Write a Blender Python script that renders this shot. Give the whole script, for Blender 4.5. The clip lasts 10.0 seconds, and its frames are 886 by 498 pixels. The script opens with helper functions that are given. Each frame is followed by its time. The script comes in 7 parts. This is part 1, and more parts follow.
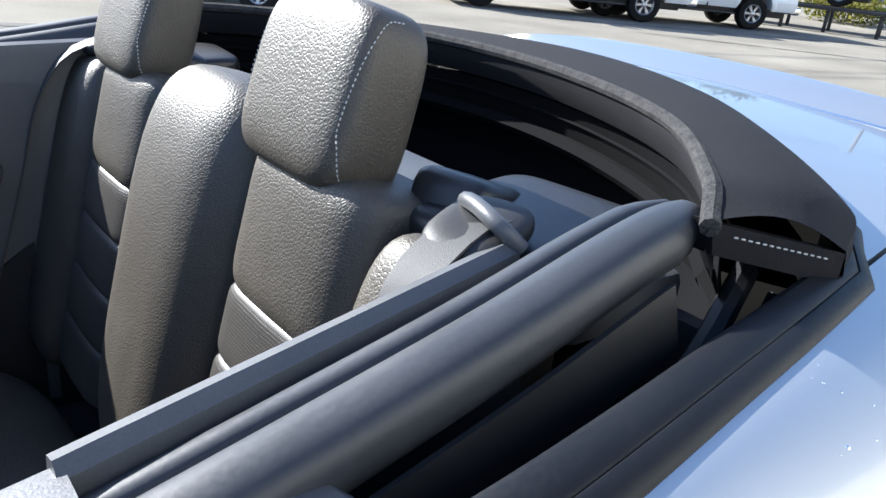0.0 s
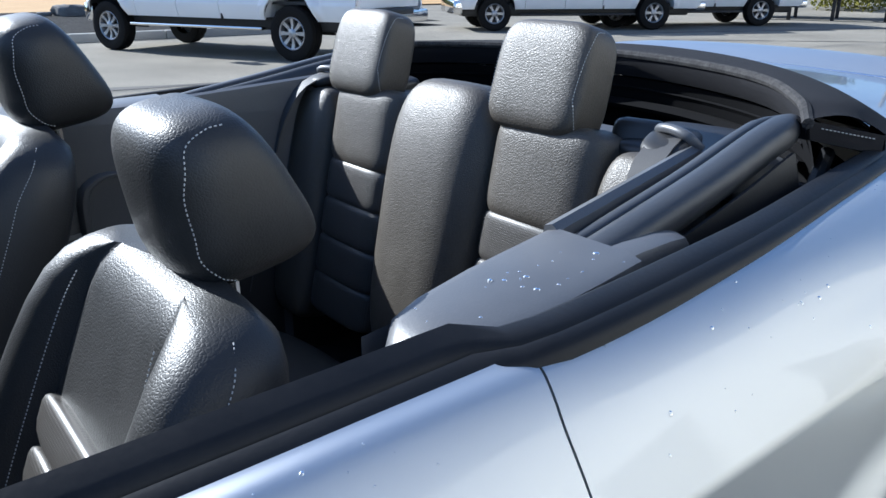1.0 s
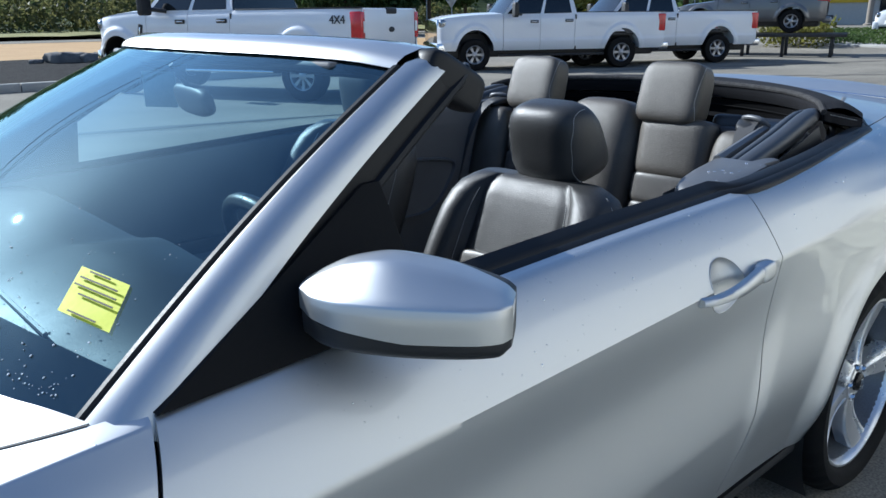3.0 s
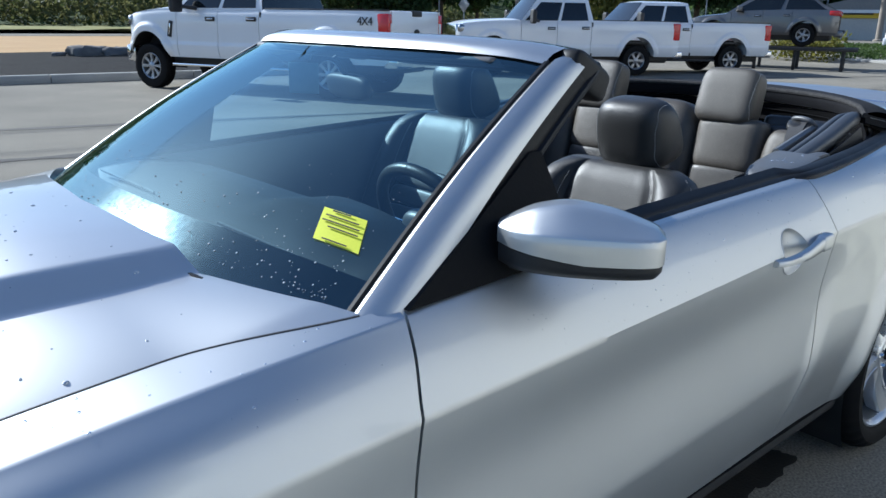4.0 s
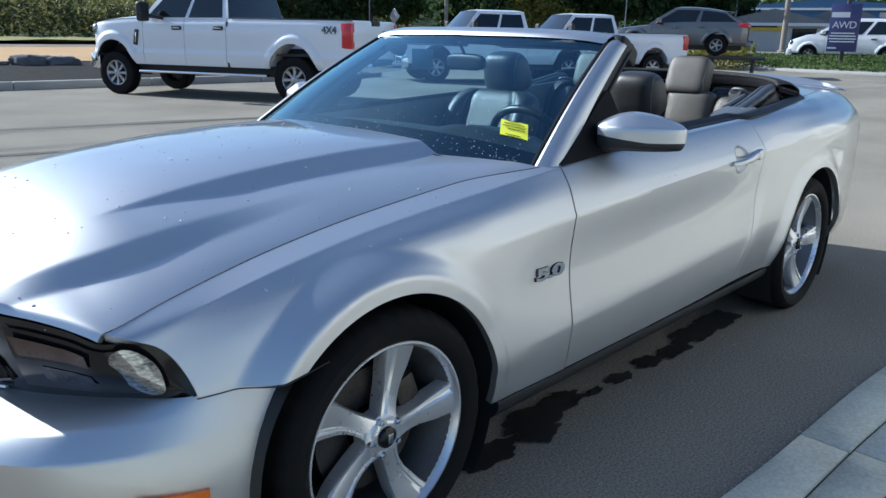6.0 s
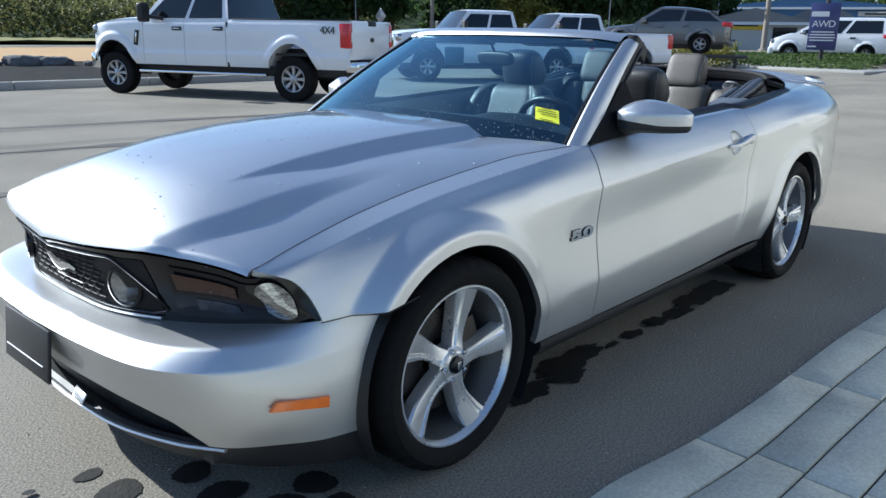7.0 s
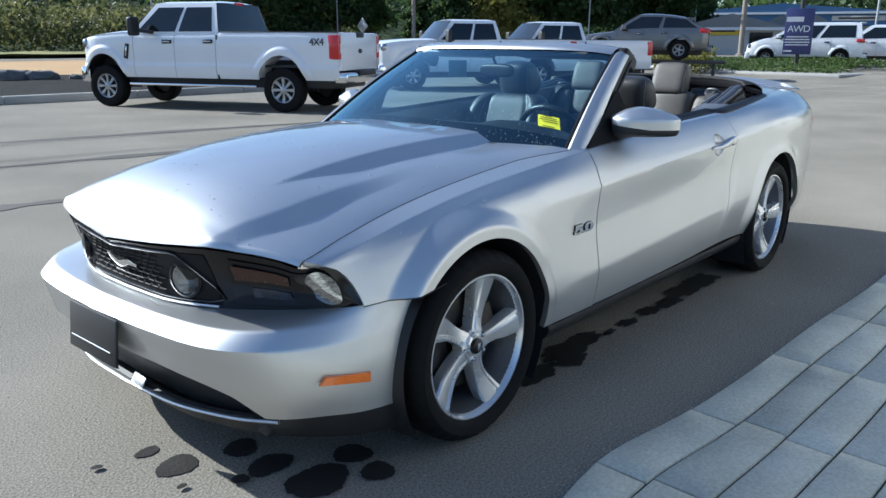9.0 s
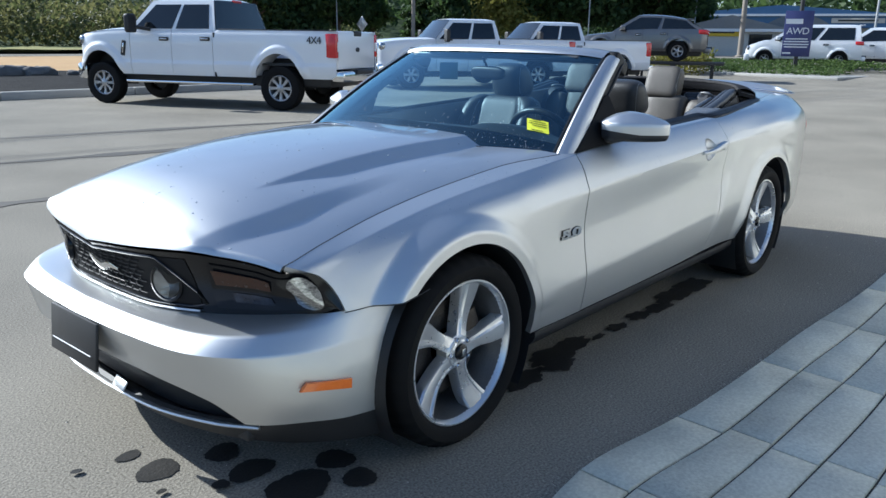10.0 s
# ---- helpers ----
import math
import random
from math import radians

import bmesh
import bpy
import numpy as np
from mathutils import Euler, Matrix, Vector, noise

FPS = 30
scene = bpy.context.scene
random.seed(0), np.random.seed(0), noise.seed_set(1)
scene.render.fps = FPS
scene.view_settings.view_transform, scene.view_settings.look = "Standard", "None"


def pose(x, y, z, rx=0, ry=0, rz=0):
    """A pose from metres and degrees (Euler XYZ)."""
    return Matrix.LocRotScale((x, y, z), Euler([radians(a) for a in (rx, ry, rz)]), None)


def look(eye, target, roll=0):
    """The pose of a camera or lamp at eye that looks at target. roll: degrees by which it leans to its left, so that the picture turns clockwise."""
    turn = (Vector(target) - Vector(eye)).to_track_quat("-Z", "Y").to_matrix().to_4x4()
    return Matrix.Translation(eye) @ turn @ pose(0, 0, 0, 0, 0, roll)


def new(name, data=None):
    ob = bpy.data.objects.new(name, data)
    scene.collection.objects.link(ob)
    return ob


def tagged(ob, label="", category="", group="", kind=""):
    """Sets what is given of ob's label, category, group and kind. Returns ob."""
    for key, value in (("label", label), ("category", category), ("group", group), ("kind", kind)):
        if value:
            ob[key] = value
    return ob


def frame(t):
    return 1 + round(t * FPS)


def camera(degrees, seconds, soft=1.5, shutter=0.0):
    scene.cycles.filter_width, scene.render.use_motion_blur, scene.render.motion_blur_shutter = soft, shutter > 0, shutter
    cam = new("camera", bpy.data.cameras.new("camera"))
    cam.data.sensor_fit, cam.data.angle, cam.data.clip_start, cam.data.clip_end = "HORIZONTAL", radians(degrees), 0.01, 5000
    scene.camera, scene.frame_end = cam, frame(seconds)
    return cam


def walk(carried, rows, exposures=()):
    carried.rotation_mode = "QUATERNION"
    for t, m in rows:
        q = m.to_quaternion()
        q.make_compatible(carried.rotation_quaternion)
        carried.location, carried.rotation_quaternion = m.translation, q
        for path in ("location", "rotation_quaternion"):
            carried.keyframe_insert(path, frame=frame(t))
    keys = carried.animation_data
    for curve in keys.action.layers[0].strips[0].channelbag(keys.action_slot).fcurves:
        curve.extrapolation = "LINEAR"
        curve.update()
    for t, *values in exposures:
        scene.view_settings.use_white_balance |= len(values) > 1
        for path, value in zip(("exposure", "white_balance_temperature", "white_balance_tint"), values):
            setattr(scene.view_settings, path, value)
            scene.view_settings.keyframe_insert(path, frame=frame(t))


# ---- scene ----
cam = camera(59.9, 10.0)
PATH = [
    (0, (2.221, -0.978, 1.268), (3.433, 0.432, 0.533), 6.3),
    (0.3, (2.088, -1.058, 1.272), (3.262, 0.393, 0.553), 2.9),
    (0.5, (1.981, -1.092, 1.27), (3.135, 0.382, 0.565), 1.5),
    (1, (1.652, -1.213, 1.283), (2.824, 0.261, 0.61), 0.1),
    (1.5, (1.322, -1.355, 1.283), (2.53, 0.114, 0.665), -1.8),
    (2, (1.06, -1.412, 1.289), (2.345, 0.014, 0.725), -2.3),
    (2.5, (0.749, -1.542, 1.297), (2.037, -0.124, 0.722), -1.8),
    (3, (0.493, -1.603, 1.35), (1.758, -0.167, 0.771), -0.6),
    (3.2, (0.416, -1.588, 1.355), (1.681, -0.15, 0.779), 0.2),
    (4.3, (-0.095, -1.741, 1.35), (1.176, -0.305, 0.783), 1.3),
    (4.5, (-0.217, -1.791, 1.371), (1.071, -0.368, 0.81), 1.6),
    (5, (-0.51, -1.833, 1.293), (0.818, -0.445, 0.737), 1.2),
    (5.2, (-0.631, -1.853, 1.287), (0.713, -0.482, 0.725), 1.5),
    (6.3, (-1.33, -2.167, 1.295), (0.088, -0.862, 0.76), 1.0),
    (6.5, (-1.427, -2.165, 1.288), (-0.003, -0.868, 0.749), 1.1),
    (7, (-1.623, -2.257, 1.291), (-0.193, -0.967, 0.752), 1.0),
    (7.5, (-1.732, -2.416, 1.303), (-0.299, -1.13, 0.764), 0.7),
    (8, (-1.803, -2.429, 1.323), (-0.36, -1.148, 0.794), 0.4),
    (8.5, (-1.869, -2.398, 1.324), (-0.416, -1.125, 0.803), 0.2),
    (9, (-1.912, -2.355, 1.319), (-0.45, -1.092, 0.8), 0.3),
    (9.5, (-1.887, -2.368, 1.332), (-0.422, -1.108, 0.815), 0.5),
    (10, (-1.866, -2.374, 1.335), (-0.402, -1.115, 0.813), 0.8),
]
walk(cam, [(t, look(eye, target, roll)) for t, eye, target, roll in PATH],
     [(0, 1.76, 5700, 10), (0.5, 1.45, 5330, 10), (1.5, 1.04, 5300, 9), (3, 0.75, 5300, 8), (5, 0.72, 5330, 8), (7, 0.86, 5380, 8), (10, 0.88, 5400, 8)])

# ---- world and light ----
SUN_DIR = Vector((-0.5, 1.6, 1.0)).normalized()
SUN_EL = math.asin(SUN_DIR.z)
SUN_AZ = math.atan2(SUN_DIR.x, SUN_DIR.y)
world = bpy.data.worlds.new("world")
scene.world = world
world.use_nodes = True
wn = world.node_tree.nodes
wl = world.node_tree.links
sky = wn.new("ShaderNodeTexSky")
sky.sky_type = "NISHITA"
sky.sun_disc = False
sky.sun_elevation = SUN_EL
sky.sun_rotation = SUN_AZ
sky.air_density = 1.0
sky.dust_density = 1.1
sky.ozone_density = 2.8
wn["Background"].inputs["Strength"].default_value = 0.088
wl.new(sky.outputs["Color"], wn["Background"].inputs["Color"])
sun_data = bpy.data.lights.new("sun", "SUN")
sun_data.energy = 4.9
sun_data.angle = radians(0.55)
sun_data.color = (1.0, 0.93, 0.80)
sun = new("sun", sun_data)
sun.matrix_world = look(SUN_DIR * 60, (0, 0, 0))

# ---- mesh helpers ----
def pch(xs, ys):
    """A smooth curve through the points (xs, ys) that does not overshoot."""
    xs, ys = np.asarray(xs, float), np.asarray(ys, float)
    h, d = np.diff(xs), np.diff(ys) / np.diff(xs)
    m = np.zeros_like(ys)
    m[0], m[-1] = d[0], d[-1]
    for i in range(1, len(xs) - 1):
        if d[i - 1] * d[i] > 0:
            w1, w2 = 2 * h[i] + h[i - 1], h[i] + 2 * h[i - 1]
            m[i] = (w1 + w2) / (w1 / d[i - 1] + w2 / d[i])

    def curve(x):
        x = np.clip(np.asarray(x, float), xs[0], xs[-1])
        i = np.clip(np.searchsorted(xs, x) - 1, 0, len(h) - 1)
        t = (x - xs[i]) / h[i]
        return ((1 + 2 * t) * (1 - t) ** 2 * ys[i] + t * (1 - t) ** 2 * h[i] * m[i]
                + t * t * (3 - 2 * t) * ys[i + 1] + t * t * (t - 1) * h[i] * m[i + 1])
    return curve


def rise(t, soft=0.01):
    """A straight rise from 0 to 1 with narrow rounded ends."""
    return 0.5 * (np.sqrt(t * t + soft) - np.sqrt((t - 1) ** 2 + soft) + 1)


def smooth01(x):
    x = np.clip(x, 0, 1)
    return x * x * (3 - 2 * x)


def spline3(points, n):
    """n places along a smooth line through the points, evenly by length."""
    p = np.asarray(points, float)
    s = np.r_[0, np.cumsum(np.linalg.norm(np.diff(p, axis=0), axis=1))]
    q = np.linspace(0, s[-1], n)
    m = np.zeros_like(p)
    m[1:-1] = (p[2:] - p[:-2]) / (s[2:] - s[:-2])[:, None]
    m[0], m[-1] = (p[1] - p[0]) / (s[1] - s[0]), (p[-1] - p[-2]) / (s[-1] - s[-2])
    i = np.clip(np.searchsorted(s, q) - 1, 0, len(s) - 2)
    h = (s[i + 1] - s[i])[:, None]
    t = ((q - s[i]) / h[:, 0])[:, None]
    return ((1 + 2 * t) * (1 - t) ** 2 * p[i] + t * (1 - t) ** 2 * h * m[i]
            + t * t * (3 - 2 * t) * p[i + 1] + t * t * (t - 1) * h * m[i + 1])


def quads(nu, nv, ring=False):
    """Faces of a grid of nu x nv points; ring closes it along v."""
    out = []
    for i in range(nu - 1):
        for j in range(nv if ring else nv - 1):
            k = (j + 1) % nv
            out.append((i * nv + j, i * nv + k, (i + 1) * nv + k, (i + 1) * nv + j))
    return out


def sheet(fn, us, vs):
    """A surface from fn(u, v) with arrays."""
    u, v = np.meshgrid(us, vs, indexing="ij")
    x, y, z = fn(u, v)
    return np.stack([np.broadcast_to(a, u.shape) for a in (x, y, z)], -1).reshape(-1, 3), [f[::-1] for f in quads(len(us), len(vs))]


def loft(loops, caps=True):
    """A skin over closed loops with equal counts."""
    n = len(loops[0])
    f = quads(len(loops), n, True)
    if caps:
        f += [tuple(range(n))[::-1], tuple(range((len(loops) - 1) * n, len(loops) * n))]
    return np.concatenate([np.asarray(a, float) for a in loops]), f


def join(*pieces):
    vs, fs, k = [], [], 0
    for v, f in pieces:
        vs.append(np.asarray(v, float))
        fs += [tuple(i + k for i in a) for a in f]
        k += len(v)
    return np.concatenate(vs), fs


def moved(vf, m):
    m = np.array(m)
    return np.asarray(vf[0]) @ m[:3, :3].T + m[:3, 3], vf[1]


def mirrored(vf):
    return np.asarray(vf[0]) * (1, -1, 1), [tuple(reversed(f)) for f in vf[1]]


def clip(vf, val):
    """The part of a mesh where val, given at its points, is above zero."""
    v, f = np.asarray(vf[0]), vf[1]
    val = np.asarray(val)
    keep, pts, cut, out = {}, [], {}, []

    def at(i):
        if i not in keep:
            keep[i] = len(pts)
            pts.append(v[i])
        return keep[i]

    def between(i, j):
        key = (min(i, j), max(i, j))
        if key not in cut:
            t = val[i] / (val[i] - val[j])
            cut[key] = len(pts)
            pts.append(v[i] + t * (v[j] - v[i]))
        return cut[key]
    for face in f:
        s = [val[i] >= 0 for i in face]
        if all(s):
            out.append(tuple(at(i) for i in face))
        elif any(s):
            p = []
            for a in range(len(face)):
                i, j = face[a], face[(a + 1) % len(face)]
                if val[i] >= 0:
                    p.append(at(i))
                if (val[i] >= 0) != (val[j] >= 0):
                    p.append(between(i, j))
            q = [p[a] for a in range(len(p)) if p[a] != p[a - 1]]
            if len(q) > 2:
                out.append(tuple(q))
    return np.array(pts) if pts else np.zeros((0, 3)), out


def normals(vf):
    v = np.asarray(vf[0], float)
    n = np.zeros_like(v)
    for f in vf[1]:
        a = np.cross(v[f[1]] - v[f[0]], v[f[2]] - v[f[0]])
        if len(f) > 3:
            a = a + np.cross(v[f[2]] - v[f[0]], v[f[3]] - v[f[0]])
        for i in f:
            n[i] += a
    return n / np.maximum(np.linalg.norm(n, axis=1), 1e-12)[:, None]


def flanged(vf, depth=0.012):
    """Turns the open edges of a panel inwards, so that it has thickness at its gaps. Negative depth turns them the other way."""
    v, f = np.asarray(vf[0], float), list(vf[1])
    n, count = normals(vf), {}
    for a in f:
        for i in range(len(a)):
            e = (a[i], a[(i + 1) % len(a)])
            count[e] = 1
    edge = [e for e in count if (e[1], e[0]) not in count]
    new_id, extra = {}, []
    for e in edge:
        for i in e:
            if i not in new_id:
                new_id[i] = len(v) + len(extra)
                extra.append(v[i] - n[i] * depth)
    f += [(j, i, new_id[i], new_id[j]) for i, j in edge]
    return (np.concatenate([v, np.array(extra)]) if extra else v), f


def tube(points, r, seg=10, flat=1.0, caps=True):
    """A round bar along points; r is a number or one for each point; flat squeezes it."""
    p = np.asarray(points, float)
    r = np.broadcast_to(r, (len(p),))
    loops, up = [], np.array((0, 0, 1.0))
    for i in range(len(p)):
        d = p[min(i + 1, len(p) - 1)] - p[max(i - 1, 0)]
        d = d / np.linalg.norm(d)
        a = np.cross(d, up if abs(d[2]) < 0.95 else (1.0, 0, 0))
        a /= np.linalg.norm(a)
        b = np.cross(a, d)
        t = np.linspace(0, 2 * np.pi, seg, endpoint=False)
        loops.append(p[i] + r[i] * (np.cos(t)[:, None] * a + flat * np.sin(t)[:, None] * b))
    return loft(loops, caps)


def strap(points, across, width, thick=0.002):
    """A flat band along points; across is its width's direction."""
    p = np.asarray(points, float)
    a = np.asarray(across, float) / np.linalg.norm(across)
    loops = []
    for i in range(len(p)):
        d = p[min(i + 1, len(p) - 1)] - p[max(i - 1, 0)]
        n = np.cross(d, a)
        n /= np.linalg.norm(n)
        loops.append([p[i] - a * width / 2 - n * thick, p[i] + a * width / 2 - n * thick,
                      p[i] + a * width / 2 + n * thick, p[i] - a * width / 2 + n * thick])
    return loft(loops)


def lathe(profile, seg=48, axis="y", closed=False):
    """Turns (radius, along) pairs round an axis."""
    t = np.linspace(0, 2 * np.pi, seg, endpoint=False)
    loops = []
    for r, a in profile:
        x, y = r * np.cos(t), r * np.sin(t)
        loops.append(np.stack({"y": (x, np.full(seg, a), y), "z": (x, y, np.full(seg, a)), "x": (np.full(seg, a), x, y)}[axis], -1))
    return loft(loops, False)


def rbox(sx, sy, sz, r=0.01, seg=2, at=(0, 0, 0)):
    """A box with rounded edges."""
    bm = bmesh.new()
    bmesh.ops.create_cube(bm, size=1)
    bmesh.ops.scale(bm, vec=(sx, sy, sz), verts=bm.verts)
    r = min(r, 0.49 * min(sx, sy, sz))
    if r > 0:
        bmesh.ops.bevel(bm, geom=bm.edges[:], offset=r, segments=seg, profile=0.5, affect="EDGES")
    bm.verts.index_update()
    v = np.array([a.co[:] for a in bm.verts]) + at
    f = [tuple(a.index for a in b.verts) for b in bm.faces]
    bm.free()
    return v, f


def cushion(sx, sy, sz, n=3.5, nu=24, nv=36, at=(0, 0, 0)):
    """A stuffed, rounded block (a superellipsoid)."""
    def pw(c, e):
        return np.sign(c) * np.abs(c) ** e
    th = np.linspace(-np.pi / 2, np.pi / 2, nu)
    ph = np.linspace(-np.pi, np.pi, nv, endpoint=False)
    a, b = np.meshgrid(th, ph, indexing="ij")
    e = 2 / n
    v = np.stack([sx / 2 * pw(np.cos(a), e) * pw(np.cos(b), e), sy / 2 * pw(np.cos(a), e) * pw(np.sin(b), e), sz / 2 * pw(np.sin(a), e)], -1)
    return v.reshape(-1, 3) + at, quads(nu, nv, True)


def link_mesh(name, vf, material, parent=None, label="", smooth=True, sharp=38):
    me = bpy.data.meshes.new(name)
    me.from_pydata([tuple(p) for p in np.asarray(vf[0], float)], [], vf[1])
    me.update()
    if smooth:
        me.polygons.foreach_set("use_smooth", [True] * len(me.polygons))
        me.set_sharp_from_angle(angle=radians(sharp))
    me.materials.append(material)
    ob = new(name, me)
    if parent:
        ob.parent = parent
    if label:
        tagged(ob, label)
    return ob


def part(name, vf, material, parent, label="", sharp=38):
    return link_mesh(name, vf, material, parent, label, True, sharp)


def thing(name, label, category, group="", kind="", at=(0, 0, 0), turn=0):
    ob = new(name)
    ob.empty_display_size = 0.2
    ob.matrix_basis = pose(*at, 0, 0, turn)
    return tagged(ob, label, category, group, kind)


def lettering(text, size, depth, m, grow=0.0):
    """Raised letters as a mesh, standing in the plane of the pose m."""
    cu = bpy.data.curves.new("letters", "FONT")
    cu.body, cu.size, cu.extrude, cu.align_x, cu.align_y = text, size, depth, "CENTER", "CENTER"
    cu.offset, cu.space_character = grow, 0.88
    tmp = new("letters", cu)
    me = tmp.to_mesh()
    v = np.array([p.co[:] for p in me.vertices])
    f = [tuple(p.vertices) for p in me.polygons]
    tmp.to_mesh_clear()
    bpy.data.objects.remove(tmp)
    bpy.data.curves.remove(cu)
    return moved((v, f), m)


# ---- materials ----
def nodes_of(name):
    m = bpy.data.materials.new(name)
    m.use_nodes = True
    return m, m.node_tree.nodes, m.node_tree.links, m.node_tree.nodes["Principled BSDF"]


def surface(name, col, col2=None, rough=0.5, rough2=None, metal=0.0, scale=8.0, fine=120.0, bump=0.1, dist=0.002, coat=0.0, spec=0.5,
            cells=False, stretch=(1, 1, 1), mix=0.5, random_tint=0.0, coat_rough=0.03, matt=0.0):
    """A surface whose colour and roughness vary at two scales, with a fine relief. scale, fine: patches per metre."""
    m, n, l, b = nodes_of(name)
    tc, mp = n.new("ShaderNodeTexCoord"), n.new("ShaderNodeMapping")
    mp.inputs["Scale"].default_value = stretch
    l.new(tc.outputs["Object"], mp.inputs["Vector"])
    big, small = n.new("ShaderNodeTexNoise"), n.new("ShaderNodeTexNoise")
    big.inputs["Scale"].default_value, big.inputs["Detail"].default_value = scale, 5
    small.inputs["Scale"].default_value, small.inputs["Detail"].default_value = fine, 3
    for t in (big, small):
        l.new(mp.outputs["Vector"], t.inputs["Vector"])
    add = n.new("ShaderNodeMix")
    add.inputs["Factor"].default_value = mix
    l.new(big.outputs["Fac"], add.inputs["A"])
    l.new(small.outputs["Fac"], add.inputs["B"])
    spread = n.new("ShaderNodeMapRange")
    spread.inputs["From Min"].default_value, spread.inputs["From Max"].default_value = 0.3, 0.7
    l.new(add.outputs["Result"], spread.inputs["Value"])
    ramp = n.new("ShaderNodeMix")
    ramp.data_type = "RGBA"
    ramp.inputs["A"].default_value = (*col, 1)
    ramp.inputs["B"].default_value = (*(col2 or [c * 0.8 for c in col]), 1)
    l.new(spread.outputs["Result"], ramp.inputs["Factor"])
    tint = ramp.outputs["Result"]
    if random_tint:
        oi, hs, mr = n.new("ShaderNodeObjectInfo"), n.new("ShaderNodeHueSaturation"), n.new("ShaderNodeMapRange")
        mr.inputs["To Min"].default_value, mr.inputs["To Max"].default_value = 1 - random_tint, 1 + random_tint
        l.new(oi.outputs["Random"], mr.inputs["Value"])
        l.new(mr.outputs["Result"], hs.inputs["Value"])
        l.new(tint, hs.inputs["Color"])
        tint = hs.outputs["Color"]
    l.new(tint, b.inputs["Base Color"])
    rr = n.new("ShaderNodeMapRange")
    rr.inputs["To Min"].default_value, rr.inputs["To Max"].default_value = rough, rough2 if rough2 is not None else min(1, rough * 1.15)
    l.new(spread.outputs["Result"], rr.inputs["Value"])
    l.new(rr.outputs["Result"], b.inputs["Roughness"])
    b.inputs["Metallic"].default_value = metal
    b.inputs["Diffuse Roughness"].default_value = matt
    b.inputs["Specular IOR Level"].default_value = spec
    b.inputs["Coat Weight"].default_value = coat
    b.inputs["Coat Roughness"].default_value = coat_rough
    if bump:
        bp = n.new("ShaderNodeBump")
        bp.inputs["Strength"].default_value, bp.inputs["Distance"].default_value = bump, dist
        if cells:
            vo = n.new("ShaderNodeTexVoronoi")
            vo.feature = "DISTANCE_TO_EDGE"
            vo.inputs["Scale"].default_value = fine
            warp = n.new("ShaderNodeMix")
            warp.data_type = "VECTOR"
            warp.inputs["Factor"].default_value = 0.0012
            l.new(mp.outputs["Vector"], warp.inputs["A"])
            l.new(small.outputs["Color"], warp.inputs["B"])
            l.new(warp.outputs["Result"], vo.inputs["Vector"])
            soft = n.new("ShaderNodeMapRange")
            soft.inputs["From Max"].default_value = 0.25
            l.new(vo.outputs["Distance"], soft.inputs["Value"])
            l.new(soft.outputs["Result"], bp.inputs["Height"])
        else:
            l.new(small.outputs["Fac"], bp.inputs["Height"])
        l.new(bp.outputs["Normal"], b.inputs["Normal"])
    return m


def glass(name, tint, ior=1.5, gloss=(1, 1, 1)):
    """A thin pane: clear or tinted, mirroring more at a slant."""
    m, n, l, b = nodes_of(name)
    n.remove(b)
    tr, gl, fr, mx = n.new("ShaderNodeBsdfTransparent"), n.new("ShaderNodeBsdfGlossy"), n.new("ShaderNodeFresnel"), n.new("ShaderNodeMixShader")
    tr.inputs["Color"].default_value = (*tint, 1)
    gl.inputs["Roughness"].default_value = 0.01
    gl.inputs["Color"].default_value = (*gloss, 1)
    fr.inputs["IOR"].default_value = ior
    l.new(fr.outputs["Fac"], mx.inputs["Fac"])
    l.new(tr.outputs["BSDF"], mx.inputs[1])
    l.new(gl.outputs["BSDF"], mx.inputs[2])
    l.new(mx.outputs["Shader"], n["Material Output"].inputs["Surface"])
    return m


